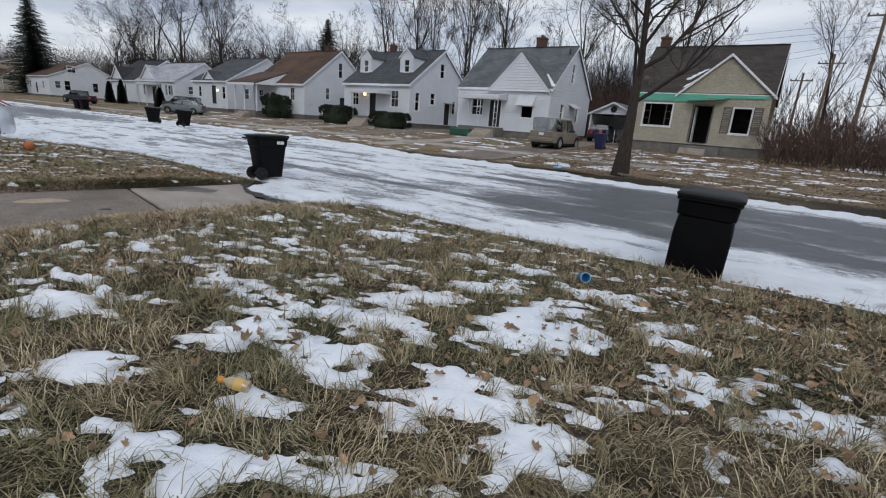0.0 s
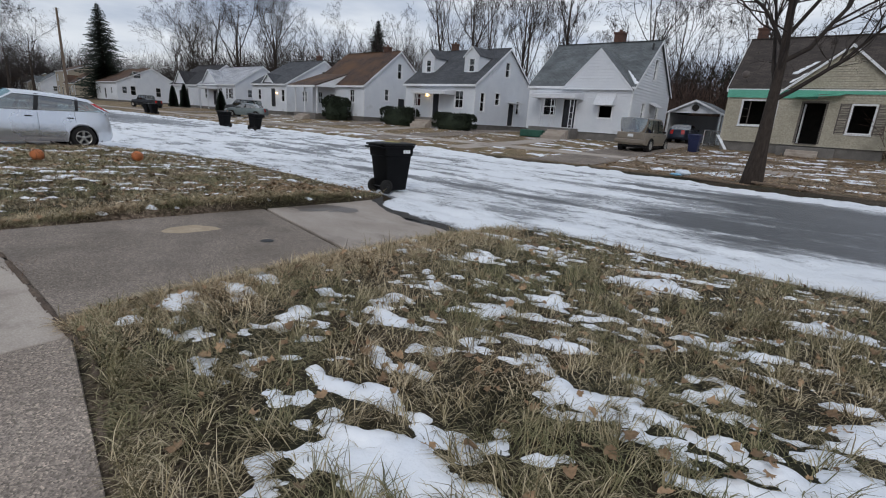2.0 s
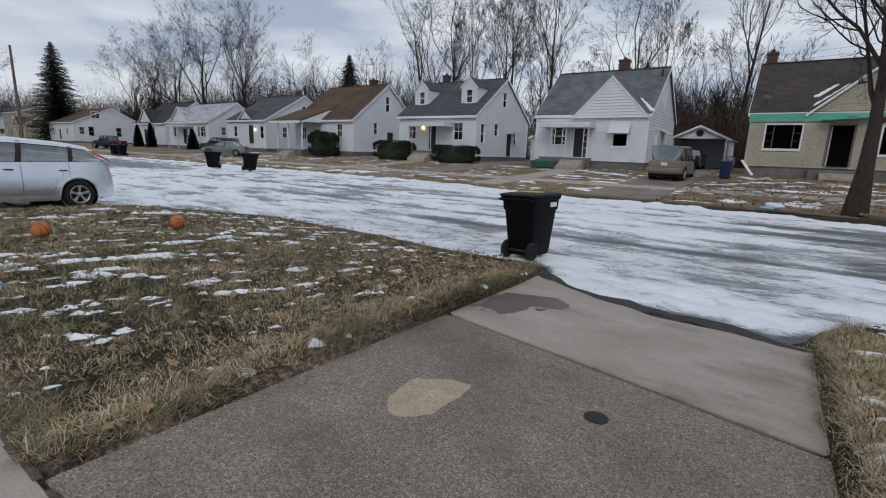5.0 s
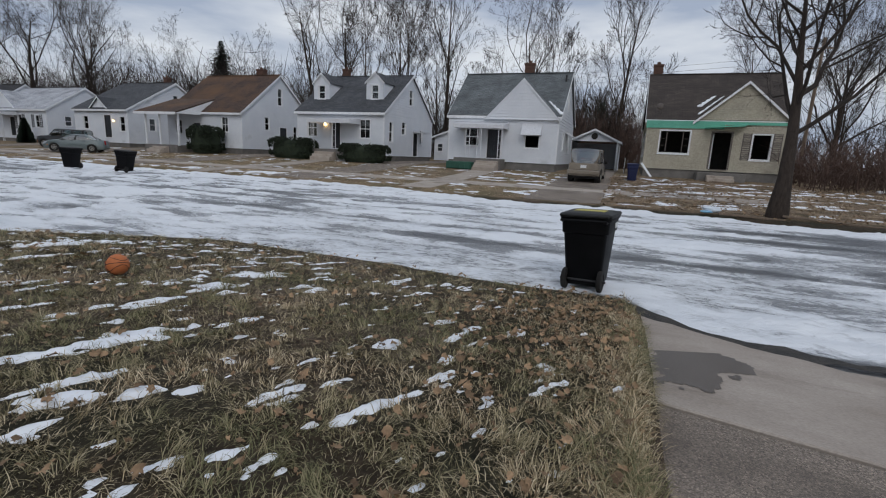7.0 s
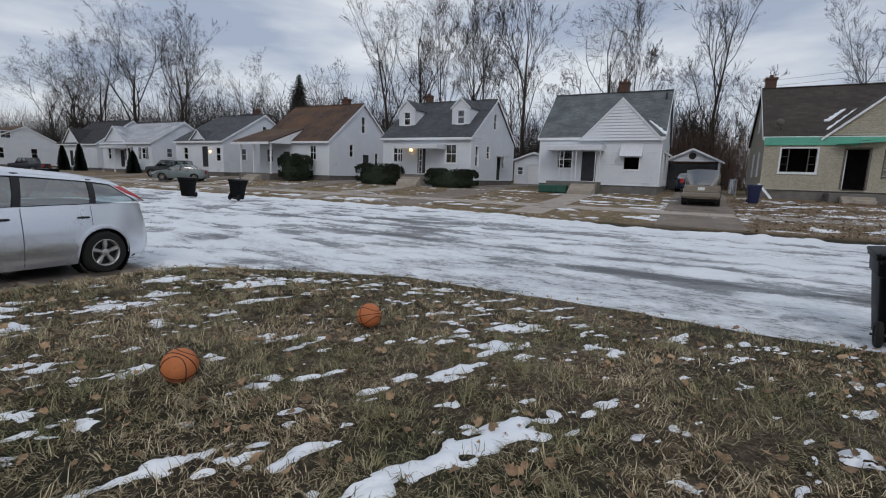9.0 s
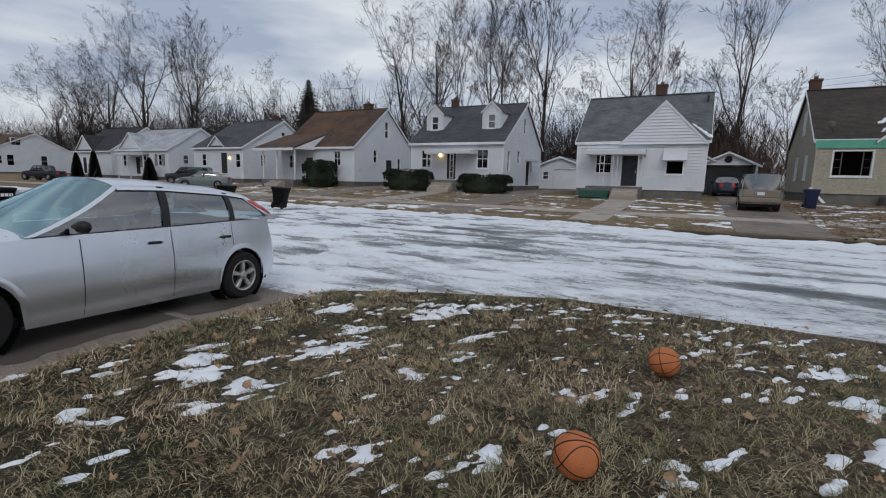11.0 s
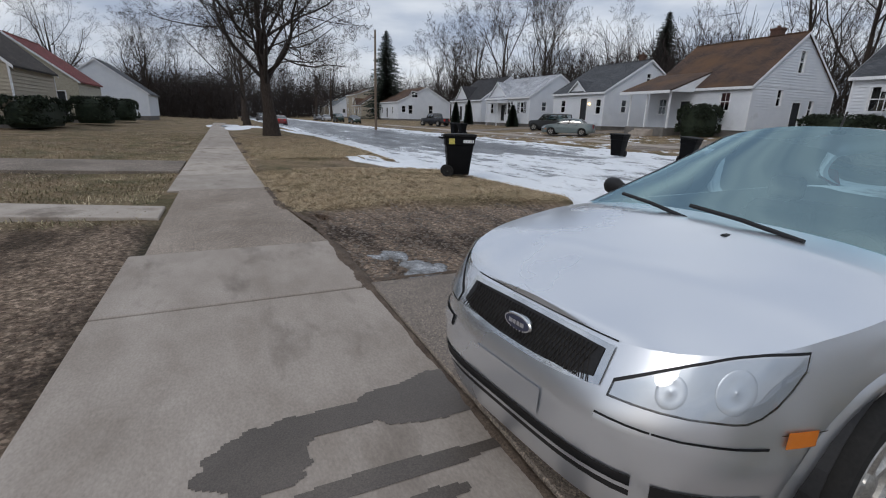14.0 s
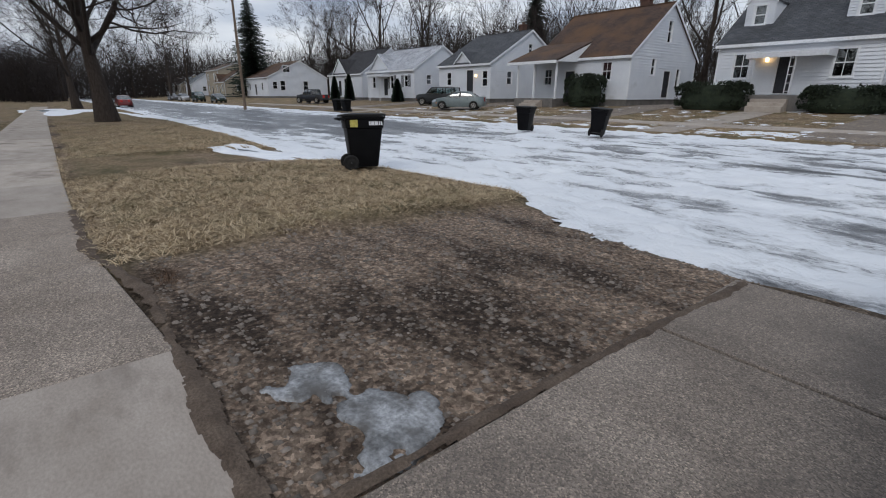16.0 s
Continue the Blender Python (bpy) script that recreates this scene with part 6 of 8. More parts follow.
def cabin(car, sh, ws, hd, rr, rg, roof_z, belt, wr_half, paint, pillars, glassm, roof_crown=0.05, rails=False):
    """Windscreen base ws, roof front hd, roof rear rr, rear glass base rg (all y); belt(y), half width at roof; pillars: list of (y0, y1, leaning) on the sides."""
    def side(y, h):
        """Point on the right side glass plane: h 0 at the belt, 1 at the roof rail; y at the belt."""
        zb = belt(y)
        x0 = sh.at(sh.plan_x(y), y, zb)[0] - 0.02
        z1 = roof_z(y)
        bow = 0.03 * math.sin(math.pi * h)
        return (x0 + (wr_half - x0) * h + bow, y, zb + (z1 - zb) * h)
    # roof rail line in y: front edge runs from (ws, belt) to (hd, roof), rear from (rg, belt) to (rr, roof)
    def lim(h):
        return ws + (hd - ws) * h ** 0.9, rg + (rr - rg) * h ** 0.85

    def band(name, mat_of, fa, fb, out, n=8, m=8):
        """A panel on each side, between two lines given as functions of h."""
        for sgn in (1, -1):
            g = Geo()
            rows = []
            for i in range(n + 1):
                h = i / n
                a, b = fa(h), fb(h)
                row = []
                for k in range(m + 1):
                    y = a + (b - a) * k / m
                    p = side(min(max(y, ws), rg), h)
                    row.append((sgn * (p[0] + out), y, p[2]))
                rows.append(row)
            g.loft(rows, closed=False)
            part(name, g, mat_of, car, smooth=True, world=False)
    A = lambda h: lim(h)[0]
    Z = lambda h: lim(h)[1]
    band("side_glass", glassm, lambda h: A(h) + 0.07, lambda h: Z(h) - 0.1, -0.012, 10, 16)
    band("front_pillar", paint, A, lambda h: A(h) + 0.085, 0.0, 10, 2)
    band("rear_pillar", paint, lambda h: Z(h) - pillars[-1], Z, 0.0, 10, 3)
    for y0, w, lean in pillars[:-1]:
        band("door_pillar", BLACKP, lambda h: y0 + lean * h, lambda h: y0 + w + lean * h, 0.004, 6, 2)
    # roof rails, roof, screens
    top = Geo()
    rows = []
    ns = 16
    for i in range(ns + 1):
        y = hd + (rr - hd) * i / ns
        p = side(min(max(y, ws), rg), 1.0)
        row = []
        for k in range(13):
            u = -1 + k / 6
            row.append((p[0] * u, y, p[2] + roof_crown * (1 - abs(u) ** 2.4)))
        rows.append(row)
    top.loft(rows, closed=False)
    part("roof", top, paint, car, smooth=True, world=False)
    for sgn in (1, -1):
        rail = Geo()
        rows = []
        for i in range(21):
            y = hd + 0.02 + (rr - hd - 0.04) * i / 20
            p, q = side(y, 1.0), side(y, 0.9)
            rows.append([(sgn * (q[0] + 0.008), y, q[2]), (sgn * (p[0] + 0.006), y, p[2] - 0.004), (sgn * (p[0] - 0.05), y, p[2] + 0.012)])
        rail.loft(rows, closed=False)
        part("roof_rail", rail, paint, car, smooth=True, world=False)

    def screen(f, bow, out=0.0):
        g = Geo()
        rows = []
        for i in range(11):
            h = i / 10
            y = f(h)
            p = side(min(max(y, ws), rg), h)
            row = []
            for k in range(15):
                u = -1 + k / 7
                row.append((p[0] * 0.985 * u, y + bow * (1 - u * u) * (1 - 0.5 * h), p[2] + out + roof_crown * h * (1 - abs(u) ** 2.4)))
            rows.append(row)
        return g.loft(rows, closed=False)
    w = part("windscreen", screen(lambda h: A(h) + 0.01, -0.10), WINDSCREEN if paint is SILVER else glassm, car, smooth=True, world=False)
    b = part("rear_window", screen(lambda h: Z(h) - 0.01, 0.06), glassm, car, smooth=True, world=False)
    for o in (w, b):
        o.visible_shadow = False
    return side, w


def make_car(label, at, rz, L=4.15, W=1.70, H=1.44, wheels=(-1.07, 1.5), wr=0.31, paint=None, hatch=True, kind="hatch", category="car", hub=None, detail=True, nf=3.4, nr=5.0):
    paint = paint or SILVER
    car = thing("car", at, label, category, "", rz)
    n, t = -L / 2, L / 2
    if kind in ("hatch", "sedan"):
        up = 0.11 if kind == "hatch" else 0.0
        shoulder = [(n, 0.69 + up), (n + 0.15, 0.735 + up), (n + 0.5, 0.81 + up), (n + 1.1, 0.895 + up), (n + 1.5, 0.92 + up), (0.3, 0.955 + up), (t - 0.8, 1.0 + up), (t - 0.25, 1.0 + up), (t, 0.95 + up)]
        nose = [(0.15, 0.10), (0.25, 0.05), (0.42, 0.0), (0.56, 0.005), (0.64, 0.03), (0.72, 0.075), (0.82, 0.14), (1.0, 0.3)]
        tail = [(0.2, 0.1), (0.4, 0.0), (0.6, 0.02), (0.8, 0.05), (1.0, 0.1)]
        belt = lambda y: float(np.interp(y, [n + 1.2, 0.3, t - 0.5], [0.92 + up, 0.965 + up, 1.02 + up]))
        roof = lambda y: float(np.interp(y, [n + 1.9, n + 2.4, n + 2.9, t - 1.0, t - 0.45], [H - 0.1, H - 0.05, H - 0.045, H - 0.1, H - 0.18]))
        if kind == "hatch":
            ws, hd, rr, rg = n + 1.36, n + 2.35, t - 0.56, t - 0.12
            pil = [(n + 2.72, 0.10, 0.13), (n + 3.72, 0.085, 0.1), 0.16]
        else:
            ws, hd, rr, rg = n + 1.3, n + 2.1, t - 1.25, t - 0.6
            pil = [(n + 2.5, 0.10, 0.1), 0.2]
    else:
        shoulder = [(n, 0.92), (n + 0.2, 0.98), (n + 1.1, 1.06), (0.3, 1.08), (t, 1.08)]
        nose = [(0.2, 0.08), (0.4, 0.0), (0.6, 0.0), (0.9, 0.05), (1.1, 0.1)]
        tail = [(0.2, 0.1), (0.4, 0.0), (0.6, 0.02), (1.0, 0.06)]
        belt = lambda y: 1.08
        roof = lambda y: float(np.interp(y, [n + 1.7, n + 2.2, t - 0.3], [H - 0.06, H - 0.02, H - 0.05]))
        if kind == "suv":
            ws, hd, rr, rg = n + 1.3, n + 1.9, t - 0.22, t - 0.05
            pil = [(n + 2.4, 0.1, 0.08), (n + 3.4, 0.1, 0.0), 0.16]
        else:
            ws, hd, rr, rg = n + 1.6, n + 2.1, n + 3.25, n + 3.4
            pil = [(n + 2.6, 0.08, 0.02), 0.12]
    sh = Shell(L, W, nf, nr, wheels, wr, (lambda y: float(np.interp(y, [n, n + 0.35, n + 0.6, t - 0.6, t], [0.2, 0.17, 0.2, 0.2, 0.27]))) if kind in ("hatch", "sedan") else 0.38,
               shoulder, [(0.15, 0.07), (0.3, 0.02), (0.5, 0.0), (0.7, 0.008), (0.9, 0.035), (1.1, 0.07)], nose, tail)
    part("body", sh.body(), paint, car, smooth=38, world=False)
    part("bonnet", sh.cap(n - 0.01, ws + 0.1, lambda y: float(np.interp(y, [n, n + 0.4, ws], [0.03, 0.075, 0.075]))), paint, car, smooth=38, world=False)
    if kind in ("sedan",):
        part("boot_lid", sh.cap(rg - 0.06, t + 0.01, lambda y: 0.03), paint, car, smooth=38, world=False)
    elif kind == "pickup":
        part("cargo_bed", sh.cap(rg - 0.05, t + 0.01, lambda y: -0.25), BLACKP, car, smooth=38, world=False)
    side, screen = cabin(car, sh, ws, hd, rr, rg, roof, belt, W / 2 - (0.37 if kind == "hatch" else 0.24 if kind == "sedan" else 0.16), paint, pil, CARGLASS, 0.085 if kind == "hatch" else 0.05)
    # floor, wheel wells and seats
    g = Geo().box((-W / 2 + 0.12, n + 0.8, 0.22), (W / 2 - 0.12, t - 0.45, 0.32))
    part("underbody", g, BLACKP, car, world=False)
    for wy in wheels:
        for sgn in (-1, 1):
            part("wheel_well", Geo().lathe([(wr * 1.2, sgn * (W / 2 - 0.30)), (wr * 1.2, sgn * (W / 2 - 0.05)), (wr * 1.19, sgn * (W / 2 - 0.05)), (wr * 1.19, sgn * (W / 2 - 0.30))], 28, "x", (0, wy, wr)), BLACKP, car, world=False)
            wheel(car, sgn * (W / 2 - 0.115), wy, wr, 0.2, sgn, 5, hub)
    for x in (-0.36, 0.36):
        s = Geo().box((x - 0.24, -0.05 + ws + 0.95, 0.35), (x + 0.24, ws + 1.45, 0.6), 0.05)
        s.box((x - 0.22, ws + 1.4, 0.5), (x + 0.22, ws + 1.56, 1.08), 0.05)
        s.box((x - 0.12, ws + 1.46, 1.1), (x + 0.12, ws + 1.55, 1.27), 0.03)
        part("front_seat", s, SEATC, car, world=False)
    if kind != "pickup":
        s = Geo().box((-0.6, ws + 2.05, 0.4), (0.6, ws + 2.2, 1.05), 0.05)
        part("rear_seat", s, SEATC, car, world=False)
    part("dashboard", Geo().box((-W / 2 + 0.14, ws + 0.12, 0.62), (W / 2 - 0.14, ws + 0.6, belt(ws) - 0.03), 0.06), BLACKP, car, world=False)
    g = Geo().tube([(0.36 + 0.17 * math.cos(a), ws + 0.72 + 0.05 * math.sin(a), 0.88 + 0.17 * math.sin(a)) for a in np.linspace(0, 6.2832, 25)], 0.014, 6)
    part("steering_wheel", g, BLACKP, car, world=False)
    # lamps
    for sgn in (1, -1):
        if kind in ("hatch", "sedan"):
            f = along_half(sh, 0.077, 0.17)
            zlo, zhi = lambda u: 0.545 + up + 0.015 * u + 0.16 * max(0.0, (u - 0.68) / 0.32) ** 1.8, lambda u: 0.585 + up + 0.15 * math.sin(math.pi / 2 * min(1, 1.25 * u)) + 0.03 * u
            part("lamp_seal", sh.patch(along_half(sh, 0.0755, 0.1715), 0, 0, lambda u: zlo(u) - 0.008, lambda u: zhi(u) + 0.008, 0.0025, 14, 6, sgn), BLACKP, car, smooth=True, world=False)
            lamp = part("headlight", sh.patch(f, 0, 0, zlo, zhi, 0.005, 14, 6, sgn), LAMPBASE, car, smooth=True, world=False)
            part("lens", sh.patch(f, 0, 0, zlo, zhi, 0.016, 14, 6, sgn), LENS, lamp, smooth=True, world=False)
            if detail:
                for u, rad in ((0.3, 0.05), (0.62, 0.068)):
                    zc = (zlo(u) + zhi(u)) / 2 - 0.004
                    dish = []
                    for k, out in ((1.0, 0.007), (0.9, 0.0095), (0.6, 0.0068), (0.12, 0.006), (0.05, 0.0085)):
                        ring = []
                        for a in np.linspace(0, 2 * math.pi, 25)[:-1]:
                            x, y = f(u + k * rad * math.cos(a) / 0.62)
                            p = sh.at(x, y, zc + k * rad * math.sin(a), out)
                            ring.append((sgn * p[0], p[1], p[2]))
                        dish.append(ring)
                    part("lamp_bowl", Geo().loft(dish, True, False), LAMPBASE, lamp, smooth=True, world=False)
        else:
            f = along_half(sh, 0.07, 0.12)
            part("headlight", sh.patch(f, 0, 0, lambda u: 0.74, lambda u: 0.9, 0.008, 6, 3, sgn), LENS, car, smooth=True, world=False)
        fm = along_half(sh, 0.168, 0.187) if kind in ("hatch", "sedan") else along_half(sh, 0.125, 0.14)
        part("marker_lamp", sh.patch(fm, 0, 0, lambda u: 0.475 + (up if kind == "hatch" else 0), lambda u: 0.53 + (up if kind == "hatch" else 0), 0.008, 5, 2, sgn), AMBER, car, smooth=True, world=False)
        if kind == "hatch":
            g = Geo()
            rows = []
            for i in range(9):
                h = 0.02 + 0.86 * i / 8
                y = rg + (rr - rg) * h ** 0.85
                p = side(min(y, rg), h)
                wdt = 0.19 - 0.06 * h
                rows.append([(sgn * (p[0] + 0.016), y - wdt, p[2]), (sgn * (p[0] + 0.022), y - wdt * 0.3, p[2]), (sgn * (p[0] + 0.012), y + 0.02, p[2]), (sgn * (p[0] - 0.06), y + 0.03, p[2])])
            g.loft(rows, closed=False)
            part("tail_lamp", g, REDLENS, car, smooth=True, world=False)
        else:
            ft = along_half(sh, 0.9, 0.945)
            part("tail_lamp", sh.patch(ft, 0, 0, lambda u: 0.66, lambda u: 0.98, 0.01, 6, 3, sgn), REDLENS, car, smooth=True, world=False)
        # mirror
        y = ws + 0.42
        p = side(y, 0.0)
        m = Geo()
        rings = []
        for k, (o, a) in enumerate(((0.0, 0.25), (0.05, 0.5), (0.10, 0.95), (0.16, 1.0), (0.20, 0.85), (0.225, 0.45))):
            rings.append([(sgn * (p[0] + o), y - 0.015 + 0.05 * a * math.cos(q) + 0.02 * k / 5, p[2] + 0.075 + 0.062 * a * math.sin(q)) for q in np.linspace(0, 6.2832, 15)[:-1]])
        m.loft(rings)
        part("wing_mirror", m, BLACKP, car, smooth=True, world=False)
        # handles, rub strip, sill line, door seams
        if kind in ("hatch", "suv", "sedan"):
            for hy in ((n + 2.58, n + 3.58) if kind == "hatch" else (n + 2.34, n + 3.22)):
                c = sh.at(sh.plan_x(hy), hy, 0.9)
                part("door_handle", Geo().box((min(sgn * (c[0] - 0.01), sgn * (c[0] + 0.03)), hy - 0.085, 0.885), (max(sgn * (c[0] - 0.01), sgn * (c[0] + 0.03)), hy + 0.085, 0.917), 0.012), BLACKP, car, smooth=30, world=False)
            for a, b in (((n + 1.9, n + 2.76), (n + 2.82, n + 3.36)) if kind == "hatch" else ((n + 1.72, n + 2.52), (n + 2.58, n + 3.08))):
                fs = lambda u: (sh.plan_x(a + (b - a) * u), a + (b - a) * u)
                st = sh.patch(fs, 0, 0, lambda u: 0.565 + 0.02 * u, lambda u: 0.625 + 0.02 * u, 0.008, 10, 2, sgn)
                part("rub_strip", st, paint, car, smooth=True, world=False)
            for yy, lo, hi in (((n + 1.8, 0.24, 0.99), (n + 2.79, 0.24, 1.04), (n + 3.7, 0.78, 1.07)) if kind == "hatch" else ((n + 1.62, 0.24, 0.97), (n + 2.55, 0.24, 1.02), (n + 3.26, 0.74, 1.05))):
                fs = lambda u: (sh.plan_x(yy + 0.008 * u), yy + 0.008 * u)
                part("door_seam", sh.patch(fs, 0, 0, lambda u: lo, lambda u: hi, 0.0025, 1, 8, sgn), BLACKP, car, world=False)
    if kind == "hatch":
        # grille between the headlights, with a bright surround, mesh and an oval badge
        fg = along_half(sh, -0.0, 0.07)
        for nm, mat_of, lo, hi, out, wide in (("grille_surround", CHROME, 0.635, 0.797, 0.010, 1.0), ("grille", BLACKP, 0.654, 0.782, 0.014, 0.93)):
            g = Geo()
            rows = []
            for i in range(-12, 13):
                x, y = fg(abs(i) / 12 * wide)
                cut = 0.032 * (abs(i) / 12) ** 2.5
                rows.append([(math.copysign(1, i) * q[0], q[1], q[2]) for q in (sh.at(x, y, lo + cut + (hi - lo - 1.2 * cut) * k / 5, out) for k in range(6))])
            g.loft(rows, closed=False)
            gr = part(nm, g, mat_of, car, smooth=True, world=False)
        g = Geo()
        for i in range(-20, 21):
            for sl in (-1, 1):
                a0, a1 = i / 20 * 0.9, (i + 2.2 * sl) / 20 * 0.9
                if abs(a1) > 0.9:
                    continue
                q = []
                for a, z in ((a0, 0.664), (a1, 0.774)):
                    x, y = fg(abs(a))
                    p = sh.at(x, y, z, 0.019)
                    q.append((math.copysign(p[0], a), p[1], p[2]))
                g.tube(q, 0.003, 3)
        part("grille_mesh", g, DARK, gr, world=False)
        x, y = fg(0)
        p = sh.at(x, y, 0.724, 0.022)
        oval = lambda rx, rzz, d: [(rx * math.cos(a), p[1] + d, p[2] + rzz * math.sin(a)) for a in np.linspace(0, 6.2832, 29)[:-1]]
        bd = part("badge_rim", Geo().loft([oval(0.082, 0.036, 0.01), oval(0.085, 0.038, -0.008), oval(0.08, 0.034, -0.013)]), CHROME, car, smooth=40, world=False)
        part("badge", Geo().loft([oval(0.072, 0.028, -0.010), oval(0.072, 0.028, -0.0145)]), BADGE, bd, world=False)
        g = Geo()
        for k, (dx, w) in enumerate(((-0.035, 0.012), (-0.012, 0.008), (0.010, 0.008), (0.034, 0.012))):
            g.box((dx - w, p[1] - 0.0165, p[2] - 0.009), (dx + w, p[1] - 0.014, p[2] + 0.009))
        part("badge_mark", g, CHROME, bd, world=False)
        # lower intake, fog-lamp pockets, bumper crease
        def front_band(nm, mat_of, a, b, lo, hi, out, sides=(1, -1)):
            for sgn in sides:
                part(nm, sh.patch(along_half(sh, a, b), 0, 0, lambda u: lo, lambda u: hi, out, 10, 3, sgn), mat_of, car, smooth=True, world=False)
        front_band("lower_intake", BLACKP, 0.0, 0.098, 0.325, 0.415, 0.004)
        front_band("intake_bar", SILVER, 0.0, 0.1, 0.362, 0.38, 0.014)
        front_band("fog_pocket", BLACKP, 0.108, 0.165, 0.32, 0.405, 0.006)
        front_band("strip_seam", BLACKP, 0.072, 0.16, 0.532, 0.588, 0.0025)
        front_band("bumper_strip", SILVER, 0.0728, 0.1592, 0.535, 0.585, 0.011)
        front_band("bumper_seam", BLACKP, 0.165, 0.2, 0.626, 0.629, 0.003)
        front_band("plate_recess", SILVER, 0.0, 0.035, 0.44, 0.55, 0.008)
        front_band("bonnet_seam", BLACKP, 0.0, 0.07, 0.803, 0.808, 0.004)
        # wipers and aerial
        for x0, x1 in ((0.45, -0.15), (-0.1, -0.6)):
            g = Geo().tube([(x0, ws - 0.12, belt(ws) + 0.045), ((x0 + x1) / 2, ws - 0.09, belt(ws) + 0.085), (x1, ws - 0.02, belt(ws) + 0.10)], 0.012, 6)
            part("wiper", g, BLACKP, screen, world=False)
        part("washer_jet", Geo().box((0.2, ws - 0.33, 1.055), (0.23, ws - 0.28, 1.075), 0.005), BLACKP, car, world=False)
        g = Geo().box((-0.03, hd + 0.12, roof(hd + 0.2) + 0.04), (0.03, hd + 0.2, roof(hd + 0.2) + 0.065), 0.008)
        g.tube([(0, hd + 0.16, roof(hd + 0.2) + 0.05), (0, hd + 0.22, roof(hd + 0.2) + 0.18)], 0.006, 5)
        part("aerial", g, BLACKP, car, world=False)
        part("cowl", Geo().box((-W / 2 + 0.2, ws - 0.1, 0.9), (W / 2 - 0.2, ws + 0.06, belt(ws) + 0.012), 0.02), BLACKP, car, world=False)
        # raised lip round each wheel arch
        for wy in wheels:
            for sgn in (1, -1):
                rows = []
                for a in np.linspace(radians(-4), radians(184), 33):
                    row = []
                    for k, out in ((1.165, 0.001), (1.172, 0.008), (1.27, 0.007), (1.36, 0.0008)):
                        y, z = wy + wr * k * math.cos(a), wr + wr * k * math.sin(a)
                        p = sh.at(sh.plan_x(y), y, z, out)
                        row.append((sgn * p[0], p[1], p[2]))
                    rows.append(row)
                part("arch_lip", Geo().loft(rows, closed=False), paint, car, smooth=True, world=False)
    if kind in ("suv",):
        part("rear_bumper", Geo().box((-W / 2 + 0.04, t - 0.1, 0.45), (W / 2 - 0.04, t + 0.08, 0.7), 0.04), paint, car, world=False)
        part("number_plate", Geo().box((-0.16, t + 0.005, 0.82), (0.16, t + 0.025, 0.98), 0.004), MARK, car, world=False)
        part("tailgate", Geo().box((-W / 2 + 0.12, t - 0.2, 0.7), (W / 2 - 0.12, t + 0.0, 1.08), 0.03), paint, car, world=False)
    return car


def paint_of(name, a, b, rough=0.35, metal=0.3):
    m = grained(name, a, b, 2, rough, metal, fine=200, bump=0)
    m.node_tree.nodes["Principled BSDF"].inputs["Coat Weight"].default_value = 0.6
    return m


hatchback = make_car("silver five-door hatchback parked across the driveway apron", (-21.645, 2.565, -0.084), 5.85, 4.85, 1.96, 1.58, (-1.52, 1.45), 0.335, SILVER, nf=4.2)
hatchback.rotation_euler = Euler((radians(-2.0), 0, radians(5.85)))
make_car("tan sport-utility wagon parked on the driveway", (-12.3, 30.3, 0.36), 178, 4.5, 1.85, 1.9, (-1.35, 1.3), 0.37, paint_of("tan_metallic_paint", (0.22, 0.19, 0.155), (0.27, 0.235, 0.19)), kind="suv", detail=False)
make_car("pale blue-grey saloon parked on the drive", (-54.6, 27.3, 0.34), -52, 4.7, 1.78, 1.46, (-1.3, 1.4), 0.32, paint_of("blue_grey_paint", (0.14, 0.18, 0.19), (0.18, 0.22, 0.23)), kind="sedan", detail=False)
make_car("dark sport-utility wagon behind a saloon", (-62.0, 30.8, 0.5), -60, 4.6, 1.9, 1.75, (-1.35, 1.35), 0.36, paint_of("black_green_paint", (0.02, 0.022, 0.024), (0.03, 0.032, 0.034)), kind="suv", detail=False)
make_car("black pickup truck on a driveway", (-86.0, 28.0, 0.4), -70, 5.2, 1.95, 1.75, (-1.7, 1.6), 0.37, paint_of("black_paint", (0.01, 0.01, 0.012), (0.016, 0.016, 0.02)), kind="pickup", detail=False, category="pickup truck")
make_car("dark blue car in the carport behind the house", (-13.2, 43.2, 0.85), 180, 4.4, 1.75, 1.45, (-1.25, 1.3), 0.31, paint_of("navy_paint", (0.015, 0.02, 0.04), (0.02, 0.03, 0.055)), kind="sedan", detail=False)
far_paints = [paint_of("dark_green_paint", (0.015, 0.03, 0.025), (0.02, 0.04, 0.03)), paint_of("grey_paint", (0.12, 0.12, 0.13), (0.15, 0.15, 0.16)), paint_of("pale_paint", (0.4, 0.4, 0.42), (0.48, 0.48, 0.5)), paint_of("red_paint", (0.16, 0.02, 0.02), (0.2, 0.03, 0.03))]
for lab, x, y, rz, k, kind in (("dark green car parked along the far kerb", -112, 22.5, 90, 0, "sedan"), ("black car parked along the far kerb", -126, 22.5, 90, 0, "suv"), ("grey car parked along the far kerb", -150, 22.3, 90, 1, "sedan"), ("pale car parked along the far kerb", -139, 22.4, 90, 2, "sedan"),
                               ("dark red car parked far along the near kerb", -100, 7.6, -90, 3, "sedan"), ("grey car parked far along the near kerb", -142, 7.6, -90, 1, "suv"), ("white car on the street far off", -190, 10.5, -90, 2, "suv")):
    make_car(lab, (x, y, gz(x, y) + 0.06), rz, 4.5, 1.8, 1.5 if kind == "sedan" else 1.75, (-1.3, 1.35), 0.32 if kind == "sedan" else 0.37, far_paints[k], kind=kind, detail=False)


